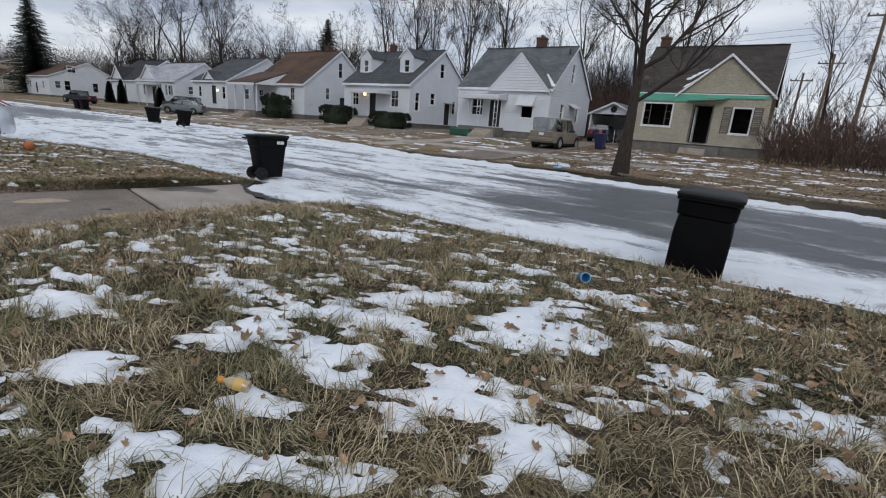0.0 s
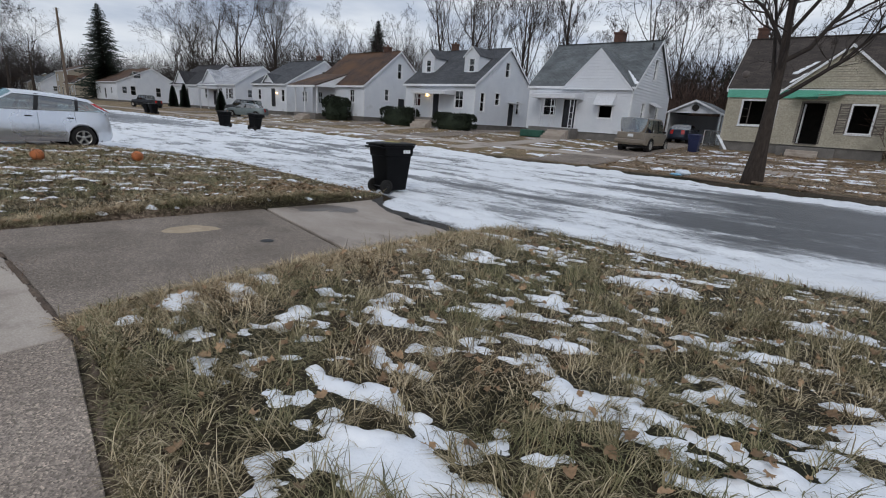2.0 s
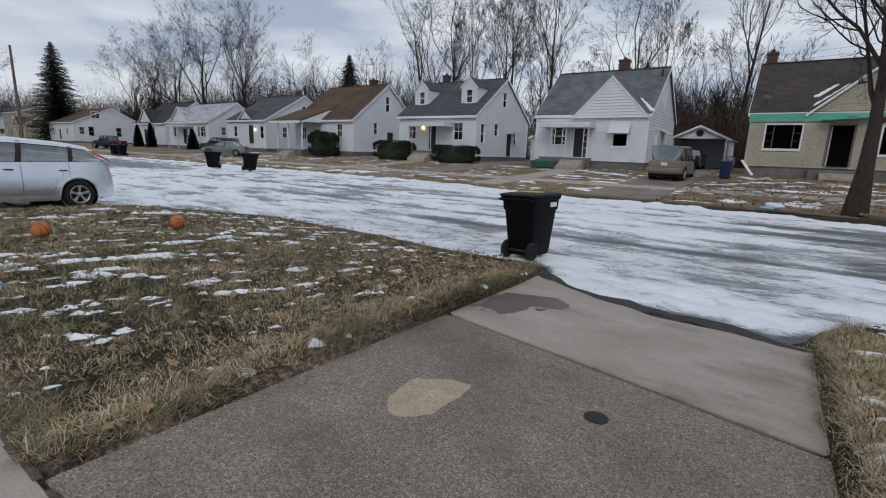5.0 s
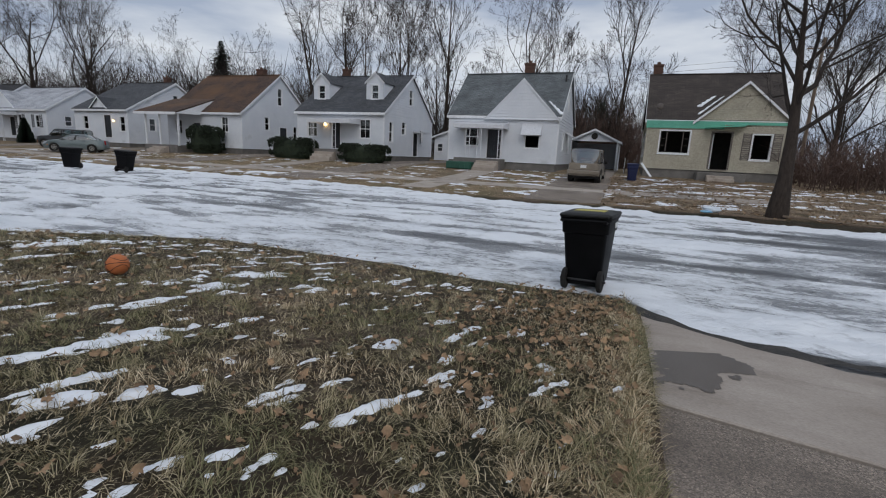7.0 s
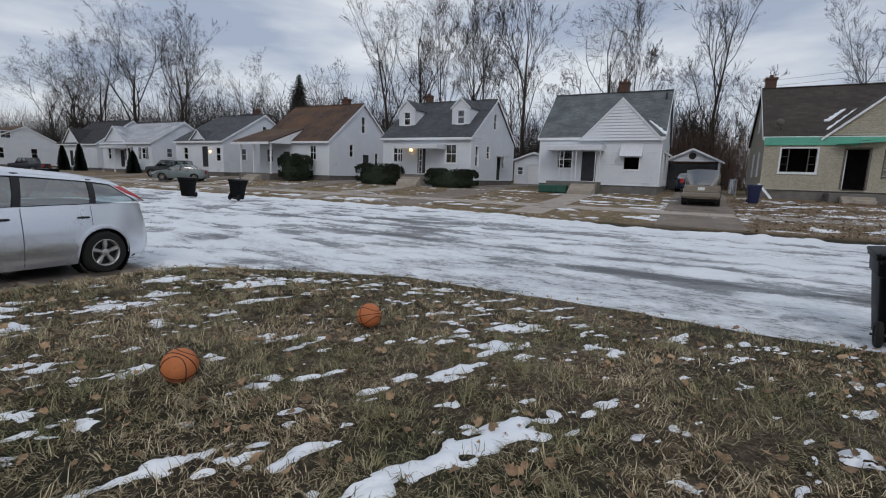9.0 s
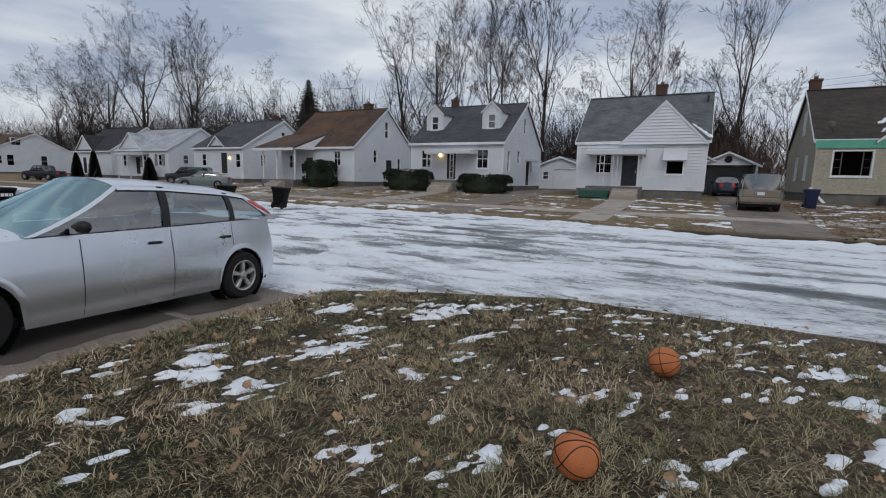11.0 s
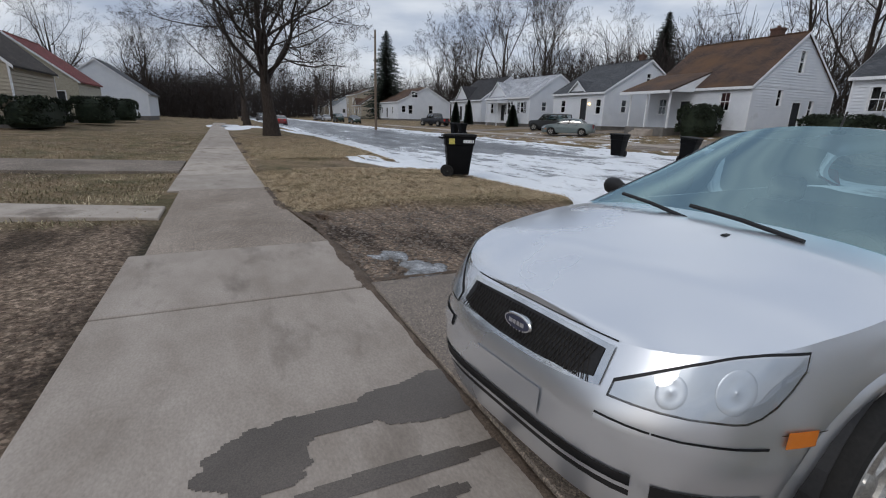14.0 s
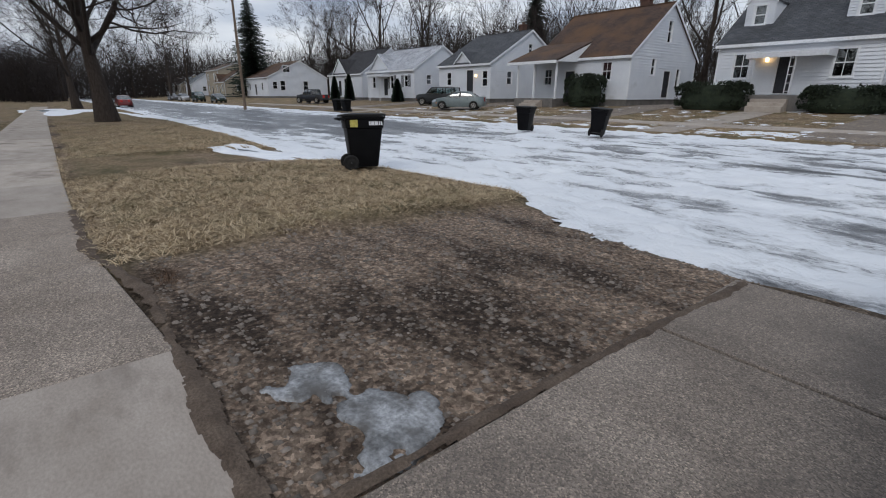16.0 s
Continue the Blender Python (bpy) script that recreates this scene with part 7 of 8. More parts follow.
# ---- wheeled bins, balls, poles and yard things ----
def bin_cart(at, rz, label, lean=(0, 0), mark=None, sticker=None, top_sticker=False, size=1.05, foot=0.0):
    c = thing("wheeled_bin", at, label, "bin", "wheeled bins along the street", rz)
    c.rotation_euler = Euler((radians(lean[0]), radians(lean[1]), radians(rz)))
    c.scale = (size, size, size)
    g = Geo()

    def ring(z, w, d, y0=0.0, r=0.05):
        pts = []
        for sx, sy, a0 in ((1, -1, -90), (1, 1, 0), (-1, 1, 90), (-1, -1, 180)):
            for k in range(4):
                a = radians(a0 + 30 * k)
                pts.append((sx * (w / 2 - r) + r * math.cos(a), y0 + sy * (d / 2 - r) + r * math.sin(a), z))
        return pts
    prof = [(0.06, 0.44 + foot, 0.50 + foot, 0.0), (0.09, 0.46 + foot, 0.52 + foot, 0.0), (0.55, 0.53 + foot * 0.5, 0.62 + foot * 0.5, -0.01), (0.76, 0.56, 0.67, -0.015), (0.78, 0.60, 0.71, -0.015), (0.93, 0.615, 0.735, -0.02), (0.95, 0.655, 0.78, -0.02), (0.985, 0.655, 0.78, -0.02), (0.985, 0.60, 0.72, -0.02), (0.6, 0.5, 0.6, -0.01)]
    g.loft([ring(*p) for p in prof])
    body = part("body", g, BINP, c, smooth=35, world=False)
    lid = Geo()
    lid.loft([ring(0.99, 0.67, 0.80, -0.02), ring(1.015, 0.68, 0.81, -0.02), ring(1.03, 0.66, 0.78, -0.02), ring(1.045, 0.5, 0.6, -0.02, 0.08), ring(1.055, 0.3, 0.36, -0.02, 0.08)])
    lid.tube([(-0.3, 0.40, 1.01), (0.3, 0.40, 1.01)], 0.02, 8)
    lp = part("lid", lid, LIDP, c, smooth=35, world=False)
    h = Geo().tube([(-0.28, 0.36, 0.93), (-0.28, 0.45, 0.95), (-0.24, 0.47, 0.955), (0.24, 0.47, 0.955), (0.28, 0.45, 0.95), (0.28, 0.36, 0.93)], 0.018, 8)
    part("handle", h, BINP, c, smooth=40, world=False)
    part("axle", Geo().tube([(-0.3, 0.27, 0.14), (0.3, 0.27, 0.14)], 0.015, 8), IRON, c, world=False)
    for s in (-1, 1):
        w = Geo().lathe([(0.05, s * 0.0), (0.13, s * 0.0), (0.145, s * 0.012), (0.145, s * 0.05), (0.13, s * 0.062), (0.1, s * 0.062), (0.09, s * 0.05), (0.03, s * 0.055), (0.0, s * 0.06)], 24, "x", (s * 0.2, 0.27, 0.145))
        part("wheel", w, RUBBER, c, smooth=35, world=False)
    part("lift_bar", Geo().box((-0.15, -0.335, 0.62), (0.15, -0.30, 0.66), 0.01), BINP, body, world=False)
    if mark:
        for i, (s0, s1) in enumerate(mark):
            m = Geo().box((-0.3155, s0, 0.825), (-0.305, s1, 0.895))
            part("side_writing", m, MARK, body, "unreadable white lettering", world=False)
    if sticker:
        part("side_sticker", Geo().box((-0.3155, 0.12, 0.795), (-0.305, 0.26, 0.925)), STICK, body, "faded yellow sticker", world=False)
    if top_sticker:
        part("lid_sticker", Geo().box((-0.20, -0.1, 1.046), (0.2, 0.12, 1.058), 0.003), STICK, lp, "yellow printed sticker on the lid", world=False)
    return c


# handles of the bins face away from the road or along it, as the crews left them
bin_cart((-10.42, 7.2, -0.2), 172, "black wheeled bin with white lettering on the ice", (0, 2), mark=[(-0.27, -0.23), (-0.22, -0.19), (-0.18, -0.15), (-0.14, -0.10)], top_sticker=True)
bin_cart((-0.62, 6.85, -0.24), 2, "black wheeled bin tilted at the road edge", (1, 2), size=1.1, foot=0.14)
bin_cart((-37.4, 16.5, -0.06), 20, "black wheeled bin standing on the icy street", (0, 2))
bin_cart((-33.9, 16.9, -0.06), 200, "black wheeled bin leaning slightly on the ice", (0, -5), top_sticker=False)
bin_cart((-32.1, 5.25, -0.1), 160, "black wheeled bin with white marks and a yellow sticker", (0, 3), mark=[(-0.12, -0.09), (-0.19, -0.13), (-0.26, -0.20), (-0.30, -0.275), (-0.34, -0.315)], sticker=True, size=1.15)
bin_cart((-64.0, 20.6, 0.0), 20, "black wheeled bin beside another across the street", (0, 2))
bin_cart((-62.2, 20.6, 0.0), 10, "black wheeled bin beside another across the street", (0, -2))


def basketball(at, r, spin, label):
    t = thing("basketball", at, label, "ball", "basketballs on the lawn")
    t.rotation_euler = Euler([radians(a) for a in spin])
    g = Geo()
    g.loft([[(r * math.sin(p) * math.cos(a), r * math.sin(p) * math.sin(a), r * math.cos(p)) for a in np.linspace(0, 6.2832, 41)[:-1]] for p in np.linspace(0.02, math.pi - 0.02, 25)])
    s = part("skin", g, ORANGE, t, smooth=True, world=False)
    ridge = r * 1.001
    for axis in range(2):
        pts = []
        for a in np.linspace(0, 6.2832, 49):
            p = (math.cos(a), math.sin(a), 0) if axis == 0 else (math.cos(a), 0, math.sin(a))
            pts.append(tuple(ridge * q for q in p))
        part("seam", Geo().tube(pts, 0.0035, 5), BLACKP, t, world=False)
    for sg in (-1, 1):
        pts = []
        for a in np.linspace(0, 6.2832, 49):
            p = Vector((math.cos(a) * 0.82, sg * (0.45 + 0.28 * math.cos(2 * a)), math.sin(a) * 0.82)).normalized()
            pts.append(tuple(p * ridge))
        part("seam", Geo().tube(pts, 0.0035, 5), BLACKP, t, world=False)
    for k in range(3):
        w = (0.028, 0.04, 0.03)[k]
        n = Vector((0.35, -0.8, 0.5)).normalized()
        u, v = n.orthogonal().normalized(), n.cross(n.orthogonal().normalized())
        q = [(n + u * (0.30 * (k - 1) + du) + v * dv).normalized() * r * 1.002 for du, dv in ((-0.08, -0.3), (0.08, -0.3), (0.08, 0.3), (-0.08, 0.3))]
        part("printed_mark", Geo().poly(*q), BLACKP, t, "dark printed mark", world=False, fix=False)
    return t


basketball((-15.78, 2.06, 0.19), 0.122, (25, 20, 30), "orange basketball with black seams lying on grass")
basketball((-15.45, 3.82, 0.16), 0.122, (70, 10, 80), "faded orange basketball lying on the lawn")


def utility_pole(at, h, label, arms=True):
    t = thing("utility_pole", at, label, "utility pole")
    part("pole", Geo().tube([(0, 0, -0.3), (0.02, 0, h * 0.5), (0.05, 0.02, h)], [0.16, 0.14, 0.11], 12), WOODP, t, smooth=40, world=False)
    if arms:
        part("crossarm", Geo().box((-1.1, -0.06, h - 0.9), (1.1, 0.06, h - 0.78), 0.01), WOODP, t, world=False)
        for x in (-1.0, -0.5, 0.5, 1.0):
            part("insulator", Geo().lathe([(0.0, h - 0.78), (0.05, h - 0.77), (0.06, h - 0.7), (0.03, h - 0.64), (0.0, h - 0.62)], 8, "z", (x, 0, 0)), IRON, t, world=False)
    return t


utility_pole((-78.5, 16.7, -0.1), 11.5, "weathered wooden street pole", False)
utility_pole((2.2, 60.0, 0.9), 9.5, "wooden utility pole with crossarm behind the yards")
utility_pole((4.4, 52.0, 0.85), 12.0, "dark wooden utility pole with crossarm")
utility_pole((0.2, 70.0, 0.9), 9.0, "distant wooden utility pole with crossarm")
cables = thing("power_cables", (4.4, 52, 11), "thin black overhead cables behind the houses", "cable")
for dz in (0.0, -0.5, -1.0):
    part("cable", Geo().tube([(4.4 + (-70 - 4.4) * k / 24, 52 + 4 * k / 24, 11.6 + dz - 1.6 * math.sin(math.pi * k / 24)) for k in range(25)], 0.012, 4), IRON, cables)
cables = thing("service_cables", (4.4, 52, 10), "black service cables sagging to the vacant house", "cable")
for dz in (0.0, -0.45):
    part("cable", Geo().tube([(4.4 - 13.0 * k / 16, 52 - 11.5 * k / 16, 10.6 + dz - 3.2 * k / 16 - 0.7 * math.sin(math.pi * k / 16)) for k in range(17)], 0.012, 4), IRON, cables)


# garages
def garage(x0, x1, y0, y1, zg, ze, zp, label, open_front=False, roof=None):
    t = thing("garage", ((x0 + x1) / 2, y0, zg), label, "garage")
    hole = (0.35 * (x1 - x0), 0.94 * (x1 - x0), zg + 0.02, zg + 2.0)
    small = (0.08 * (x1 - x0), 0.22 * (x1 - x0), zg + 1.0, zg + 1.7)
    g = Geo()
    if not open_front:
        siding(g, (x0, y0, 0), (1, 0, 0), (0, -1, 0), zg, ze, lambda z: 0, lambda z: x1 - x0, 0.2, [hole, small])
    xm = (x1 - x0) / 2
    siding(g, (x0, y0, 0), (1, 0, 0), (0, -1, 0), ze, zp, lambda z: xm * (z - ze) / (zp - ze), lambda z: (x1 - x0) - xm * (z - ze) / (zp - ze), 0.2)
    siding(g, (x0, y0, 0), (0, 1, 0), (-1, 0, 0), zg, ze, lambda z: 0, lambda z: y1 - y0, 0.2)
    siding(g, (x1, y0, 0), (0, 1, 0), (1, 0, 0), zg, ze, lambda z: 0, lambda z: y1 - y0, 0.2)
    siding(g, (x0, y1, 0), (1, 0, 0), (0, 1, 0), zg, ze, lambda z: 0, lambda z: x1 - x0, 0.2)
    part("wall", g, WHITE, t, fix=False)
    r = Geo()
    sl = (zp - ze) / xm
    for xa, s in ((x0 - 0.25, 1), (x1 + 0.25, -1)):
        za = ze - 0.25 * sl
        q = [(xa, y0 - 0.3, za + 0.1), ((x0 + x1) / 2, y0 - 0.3, zp + 0.1), ((x0 + x1) / 2, y1 + 0.2, zp + 0.1), (xa, y1 + 0.2, za + 0.1)]
        slab_roof(r, q if s > 0 else q[::-1], 0.1)
    ro = part("roof", r, roof or GREY_ROOF, t)
    f = Geo()
    for xa in (x0 - 0.25, x1 + 0.25):
        za = ze - 0.25 * sl
        f.prism([(xa, y0 - 0.33, za - 0.08), ((x0 + x1) / 2, y0 - 0.33, zp - 0.08), ((x0 + x1) / 2, y0 - 0.33, zp + 0.08), (xa, y0 - 0.33, za + 0.08)], (0, 0.03, 0))
    part("fascia", f, TRIM, ro)
    if not open_front:
        d = Geo()
        for k in range(4):
            bar(d, (x0, y0, 0), (1, 0, 0), (0, -1, 0), hole[0], hole[1], hole[2] + 0.5 * k, hole[2] + 0.5 * k + 0.485, -0.1, -0.05)
        part("garage_door", d, TRIM, t)
        window(t, (x0, y0, 0), (1, 0, 0), (0, -1, 0), small)
    else:
        part("round_vent", Geo().lathe([(0.0, -0.05), (0.28, -0.05), (0.28, 0.0), (0.2, 0.02), (0.0, 0.02)], 16, "y", ((x0 + x1) / 2, y0 - 0.04, (ze + zp) / 2 - 0.05)), DARK, t)
        for x in (x0 + 0.1, x1 - 0.1):
            part("post", Geo().box((x - 0.07, y0 - 0.1, zg - 0.1), (x + 0.07, y0 + 0.04, ze), 0.01), TRIM, t)
    return t


garage(-29.7, -25.5, 48.0, 54.0, 0.9, 3.35, 4.1, "small white garage with a panelled door")
garage(-15.2, -11.0, 45.0, 51.0, 0.85, 3.3, 4.3, "white-gabled carport at the end of the driveway", True)

# green box beside the steps, folded bag, cup, bottle and boards
g = Geo().box((-22.3, 32.3, 0.6), (-20.4, 32.95, 1.12), 0.04)
for k in range(5):
    g.box((-22.15 + 0.36 * k, 32.27, 0.68), (-21.95 + 0.36 * k, 32.31, 1.05), 0.01)
solo("deck_box", g, plain("dark_green_plastic", (0.02, 0.085, 0.06), 0.5), "dark green box beside the porch steps", "box", (-21.3, 32.6, 0.6))
b = bin_cart((-9.75, 31.6, 0.45), 0, "dark blue wheeled bin beside the wagon")
for o in b.children_recursive:
    if o.type == "MESH" and o.data.materials[0] in (BINP, LIDP):
        o.data.materials[0] = plain("blue_bin_plastic", (0.012, 0.02, 0.075), 0.45)


def crumpled(name, at, size, material, label, category, seed):
    r = np.random.RandomState(seed)
    g = Geo()
    rings = []
    for i in range(7):
        p = math.pi * (0.06 + 0.88 * i / 6)
        rings.append([(size[0] * math.sin(p) * math.cos(a) * r.uniform(0.75, 1.15), size[1] * math.sin(p) * math.sin(a) * r.uniform(0.75, 1.15), size[2] * (1 + math.cos(p)) * r.uniform(0.85, 1.1)) for a in np.linspace(0, 6.2832, 15)[:-1]])
    g.loft(rings)
    ob = new(name, g.mesh(name, material, 50))
    ob.location = at
    return tagged(ob, label, category)


crumpled("plastic_bag", (-7.15, 18.85, 0.0), (0.3, 0.2, 0.12), plain("white_plastic_film", (0.62, 0.68, 0.75), 0.4), "crumpled white plastic bag on the verge", "bag", 2)
crumpled("plastic_bag", (-7.35, 18.65, 0.0), (0.2, 0.12, 0.05), plain("blue_plastic_film", (0.2, 0.42, 0.6), 0.4), "pale blue plastic bag on the verge", "bag", 3)
t = thing("paper_cup", (-1.4, 4.58, 0.08), "crushed bright blue cup lying in leaves", "cup", rz=30)
t.rotation_euler = Euler((radians(75), 0, radians(40)))
part("cup", Geo().lathe([(0.0, 0.0), (0.035, 0.0), (0.048, 0.13), (0.05, 0.132), (0.045, 0.13), (0.033, 0.006), (0.0, 0.006)], 20), plain("bright_blue_plastic", (0.01, 0.22, 0.5), 0.35), t, smooth=40, world=False)
part("rim", Geo().lathe([(0.046, 0.125), (0.053, 0.127), (0.053, 0.135), (0.046, 0.135)], 20), plain("pale_rim", (0.3, 0.5, 0.65), 0.4), t, smooth=40, world=False)
t = thing("bottle", (-1.97, 1.22, 0.115), "small clear drink bottle with an orange cap", "bottle")
t.rotation_euler = Euler((radians(80), 0, radians(-60)))
part("bottle_body", Geo().lathe([(0.0, 0.0), (0.028, 0.0), (0.032, 0.01), (0.032, 0.09), (0.028, 0.11), (0.013, 0.13), (0.013, 0.14), (0.0, 0.14)], 20), plain("juice_in_plastic", (0.42, 0.33, 0.2), 0.15, coat=0.6), t, smooth=40, world=False)
part("bottle_cap", Geo().lathe([(0.0, 0.14), (0.017, 0.14), (0.017, 0.165), (0.0, 0.167)], 16), plain("orange_cap", (0.65, 0.25, 0.02), 0.4), t, smooth=40, world=False)
part("wrapper", Geo().lathe([(0.0325, 0.03), (0.0328, 0.031), (0.0328, 0.075), (0.0325, 0.076)], 20), plain("yellow_label", (0.6, 0.4, 0.12), 0.5), t, smooth=40, world=False)
for k, (x, y, rz, ln) in enumerate(((-6.0, 18.6, 8, 2.0), (-3.7, 18.9, -6, 2.6), (0.6, 33.0, 4, 2.2), (-4.6, 33.0, 12, 1.2))):
    g = Geo().box((-ln / 2, -0.07, -0.02), (ln / 2, 0.07, 0.05), 0.012)
    ob = new("board", g.mesh("board", WOODP))
    ob.matrix_basis = pose(x, y, gz(x, y) + 0.03, 0, 3, rz)
    tagged(ob, "weathered fallen board lying on the leafy ground", "board")
# chain-link fence posts between the houses
fence = thing("wire_fence", (-10.2, 36.4, 0.7), "low wire fence beside the vacant house", "fence")
for k in range(5):
    part("fence_post", Geo().tube([(-10.3, 36.4 + 2 * k, 0.6), (-10.3, 36.4 + 2 * k, 1.9)], 0.03, 8), CHROME, fence)
part("top_rail", Geo().tube([(-10.3, 36.4, 1.88), (-10.3, 44.4, 1.88)], 0.02, 6), CHROME, fence)
g = Geo()
for k in range(40):
    for s in (-1, 1):
        y = 36.4 + 0.2 * k
        g.tube([(-10.3, y, 0.75 if s > 0 else 1.87), (-10.3, min(44.4, y + 1.1), 1.87 if s > 0 else 0.75)], 0.004, 3)
tagged(part("wire_mesh", g, CHROME, fence), kind="stuff")

t = thing("plastic_bottle", (-13.05, 1.02, 0.12), "crushed clear plastic bottle with a blue label", "bottle")
t.rotation_euler = Euler((radians(86), radians(10), radians(75)))
film_mat = plain("cloudy_clear_plastic", (0.55, 0.62, 0.66), 0.2, coat=0.5)
part("bottle_body", Geo().lathe([(0.0, 0.0), (0.04, 0.0), (0.046, 0.015), (0.041, 0.06), (0.047, 0.1), (0.04, 0.15), (0.046, 0.2), (0.032, 0.25), (0.014, 0.28), (0.014, 0.3), (0.0, 0.3)], 14), film_mat, t, smooth=40, world=False)
part("wrapper", Geo().lathe([(0.0475, 0.08), (0.0485, 0.081), (0.0485, 0.16), (0.0475, 0.161)], 14), plain("blue_label", (0.12, 0.4, 0.62), 0.4), t, smooth=40, world=False)


# ---- snow patches, grass, leaves and grit on the near lawns ----
def on_turf(x, y):
    hard = (on_drive(x, y) > 0.4) | (y > near_edge(x) - 0.02) | ((y < walk_edge(x)) & (y > -2.0))
    return ~hard


# centres and half lengths of the larger patches
SNOW_BY_START = ((-4.03, 1.05, 0.4, 0.22), (-3.04, 0.73, 0.3, 0.18), (-2.04, 0.73, 0.11, 0.12), (-1.63, 0.78, 0.13, 0.14), (-2.52, 1.73, 0.32, 0.25), (-1.85, 1.83, 0.19, 0.23), (-1.99, 1.2, 0.17, 0.11), (-2.25, 2.31, 0.37, 0.14),
                 (-2.21, 2.92, 0.43, 0.17), (-1.98, 3.56, 0.32, 0.14), (-1.24, 2.97, 0.39, 0.28), (-1.29, 3.51, 0.2, 0.21), (-1.16, 1.89, 0.29, 0.18), (-1.26, 1.55, 0.17, 0.08), (-0.67, 1.78, 0.24, 0.11), (-1.19, 1.12, 0.16, 0.06),
                 (-0.68, 1.53, 0.06, 0.1), (-0.11, 3.11, 0.35, 0.16), (-0.45, 3.88, 0.22, 0.2), (-0.3, 2.52, 0.2, 0.07), (0.56, 3.14, 0.3, 0.16), (0.52, 2.6, 0.12, 0.13), (-1.11, 4.26, 0.29, 0.15), (-3.91, 4.54, 0.34, 0.22))
SNOW_BY_CAR = ((-19.79, 0.52, 0.35, 0.13), (-19.52, 0.55, 0.18, 0.14), (-18.87, 2.06, 0.17, 0.32), (-18.77, 1.12, 0.11, 0.23), (-18.53, 1.78, 0.16, 0.15), (-18.02, 2.99, 0.37, 0.15), (-18.35, 3.46, 0.16, 0.2), (-18.93, 4.05, 0.26, 0.18),
               (-18.13, 1.59, 0.15, 0.09), (-18.18, 1.93, 0.09, 0.17), (-17.91, 4.35, 0.23, 0.23), (-18.48, 1.18, 0.16, 0.07))
SNOW_BY_BALLS = ((-17.92, 4.67, 0.37, 0.3), (-13.62, 2.51, 0.2, 0.13), (-13.83, 2.01, 0.2, 0.11), (-14.21, 3.27, 0.2, 0.11), (-13.06, 1.79, 0.13, 0.09), (-12.89, 1.56, 0.11, 0.06), (-12.69, 2.04, 0.1, 0.06), (-11.69, 3.45, 0.06, 0.21),
                 (-11.33, 2.57, 0.07, 0.09), (-11.42, 2.33, 0.06, 0.08), (-11.56, 2.18, 0.05, 0.06), (-14.16, 4.69, 0.23, 0.17), (-14.25, 3.97, 0.18, 0.14), (-13.09, 2.12, 0.09, 0.09), (-11.13, 3.4, 0.07, 0.07), (-10.79, 4.24, 0.07, 0.13))


def snow_depth(x, y):
    """Depth of the patchy snow on the lawn, in metres; below zero where there is none."""
    cover = np.interp(x, [-20, -17.5, -14, -10.2, -9.9, -6.6, -4.5, -2, 4], [0.38, 0.38, 0.382, 0.375, 0.37, 0.425, 0.43, 0.415, 0.415])
    far = x < -8
    u, v = np.where(far, x * 0.45 + y * 0.89, x * 0.94 + y * 0.34), np.where(far, 1.25 * (y * 0.45 - x * 0.89), y * 0.94 - x * 0.34)
    n = 0.22 * fbm(u * 1.5, v * 2.6, 4, 71) + 0.44 * fbm(u * 3.6, v * 7.0, 3, 72) + 0.34 * fbm(u * 10, v * 17, 3, 74)
    edge = 0.05 * step(0.7, 0.0, near_edge(x) - y) + 0.04 * step(0.5, 0.0, y - walk_edge(x))
    right = 0.06 * step(-1.0, 1.5, x) * step(3.5, 5.0, y)
    c, k = math.cos(radians(35)), math.sin(radians(35))
    best = np.zeros(np.shape(x))
    for cx, cy, ax, ay in SNOW_BY_START + SNOW_BY_CAR:
        p, q = (x - cx) * c + (y - cy) * k, (y - cy) * c - (x - cx) * k
        best = np.maximum(best, np.exp(-(p / (1.12 * ax)) ** 2 - (q / (0.98 * ay)) ** 2))
    for cx, cy, ax, ay in SNOW_BY_BALLS:
        p, q = (x - cx) * 0.45 + (y - cy) * 0.89, (y - cy) * 0.45 - (x - cx) * 0.89
        best = np.maximum(best, np.exp(-(p / (1.35 * ax)) ** 2 - (q / (0.75 * ay)) ** 2))
    n = n + 0.235 * best
    d = (n - (1 - cover)) * 0.3 - 0.008 - edge - right * 0.3
    return np.minimum(d, 0.022 + 0.012 * fbm(x * 6, y * 6, 2, 73))


sx, sy = spaced((-20.4, 4.0, 0.028)), spaced((0.2, 6.9, 0.028))


def snow_top(x, y):
    return ground_z(x, y) + np.maximum(snow_depth(x, y), -0.05) * 0.8 + 0.008


patches = sheet("snow_patches", sx, sy, snow_top, SNOW, None, lambda x, y: (snow_depth(x, y) > -0.004) & on_turf(x, y))
tagged(patches, "thin melting snow patches between the grass", "snow", kind="stuff")

# larger lumps: by the drive and on the pavement edge
def far_snow(x, y):
    n = 0.5 * fbm(x * 0.6, y * 1.2, 4, 81) + 0.5 * fbm(x * 2.2, y * 3.0, 3, 82)
    here = np.where(x > -12, 0.42, 0.41) + 0.05 * np.exp(-((x + 17) / 2.0) ** 2 - ((y - 28.5) / 2.0) ** 2) + 0.03 * np.exp(-((y - 25.6) / 0.6) ** 2)
    return np.minimum((n - (1 - here)) * 0.16 - 0.006, 0.016)


tagged(sheet("snow_patches", spaced((-60, 6, 0.14)), spaced((19.5, 34.5, 0.12)), lambda x, y: ground_z(x, y) + far_snow(x, y) * 2 + 0.004, SNOW, None,
             lambda x, y: (far_snow(x, y) > -0.012) & (y > far_edge(x) + 0.3)), "scraps of old snow on the far lawns", "snow", kind="stuff")


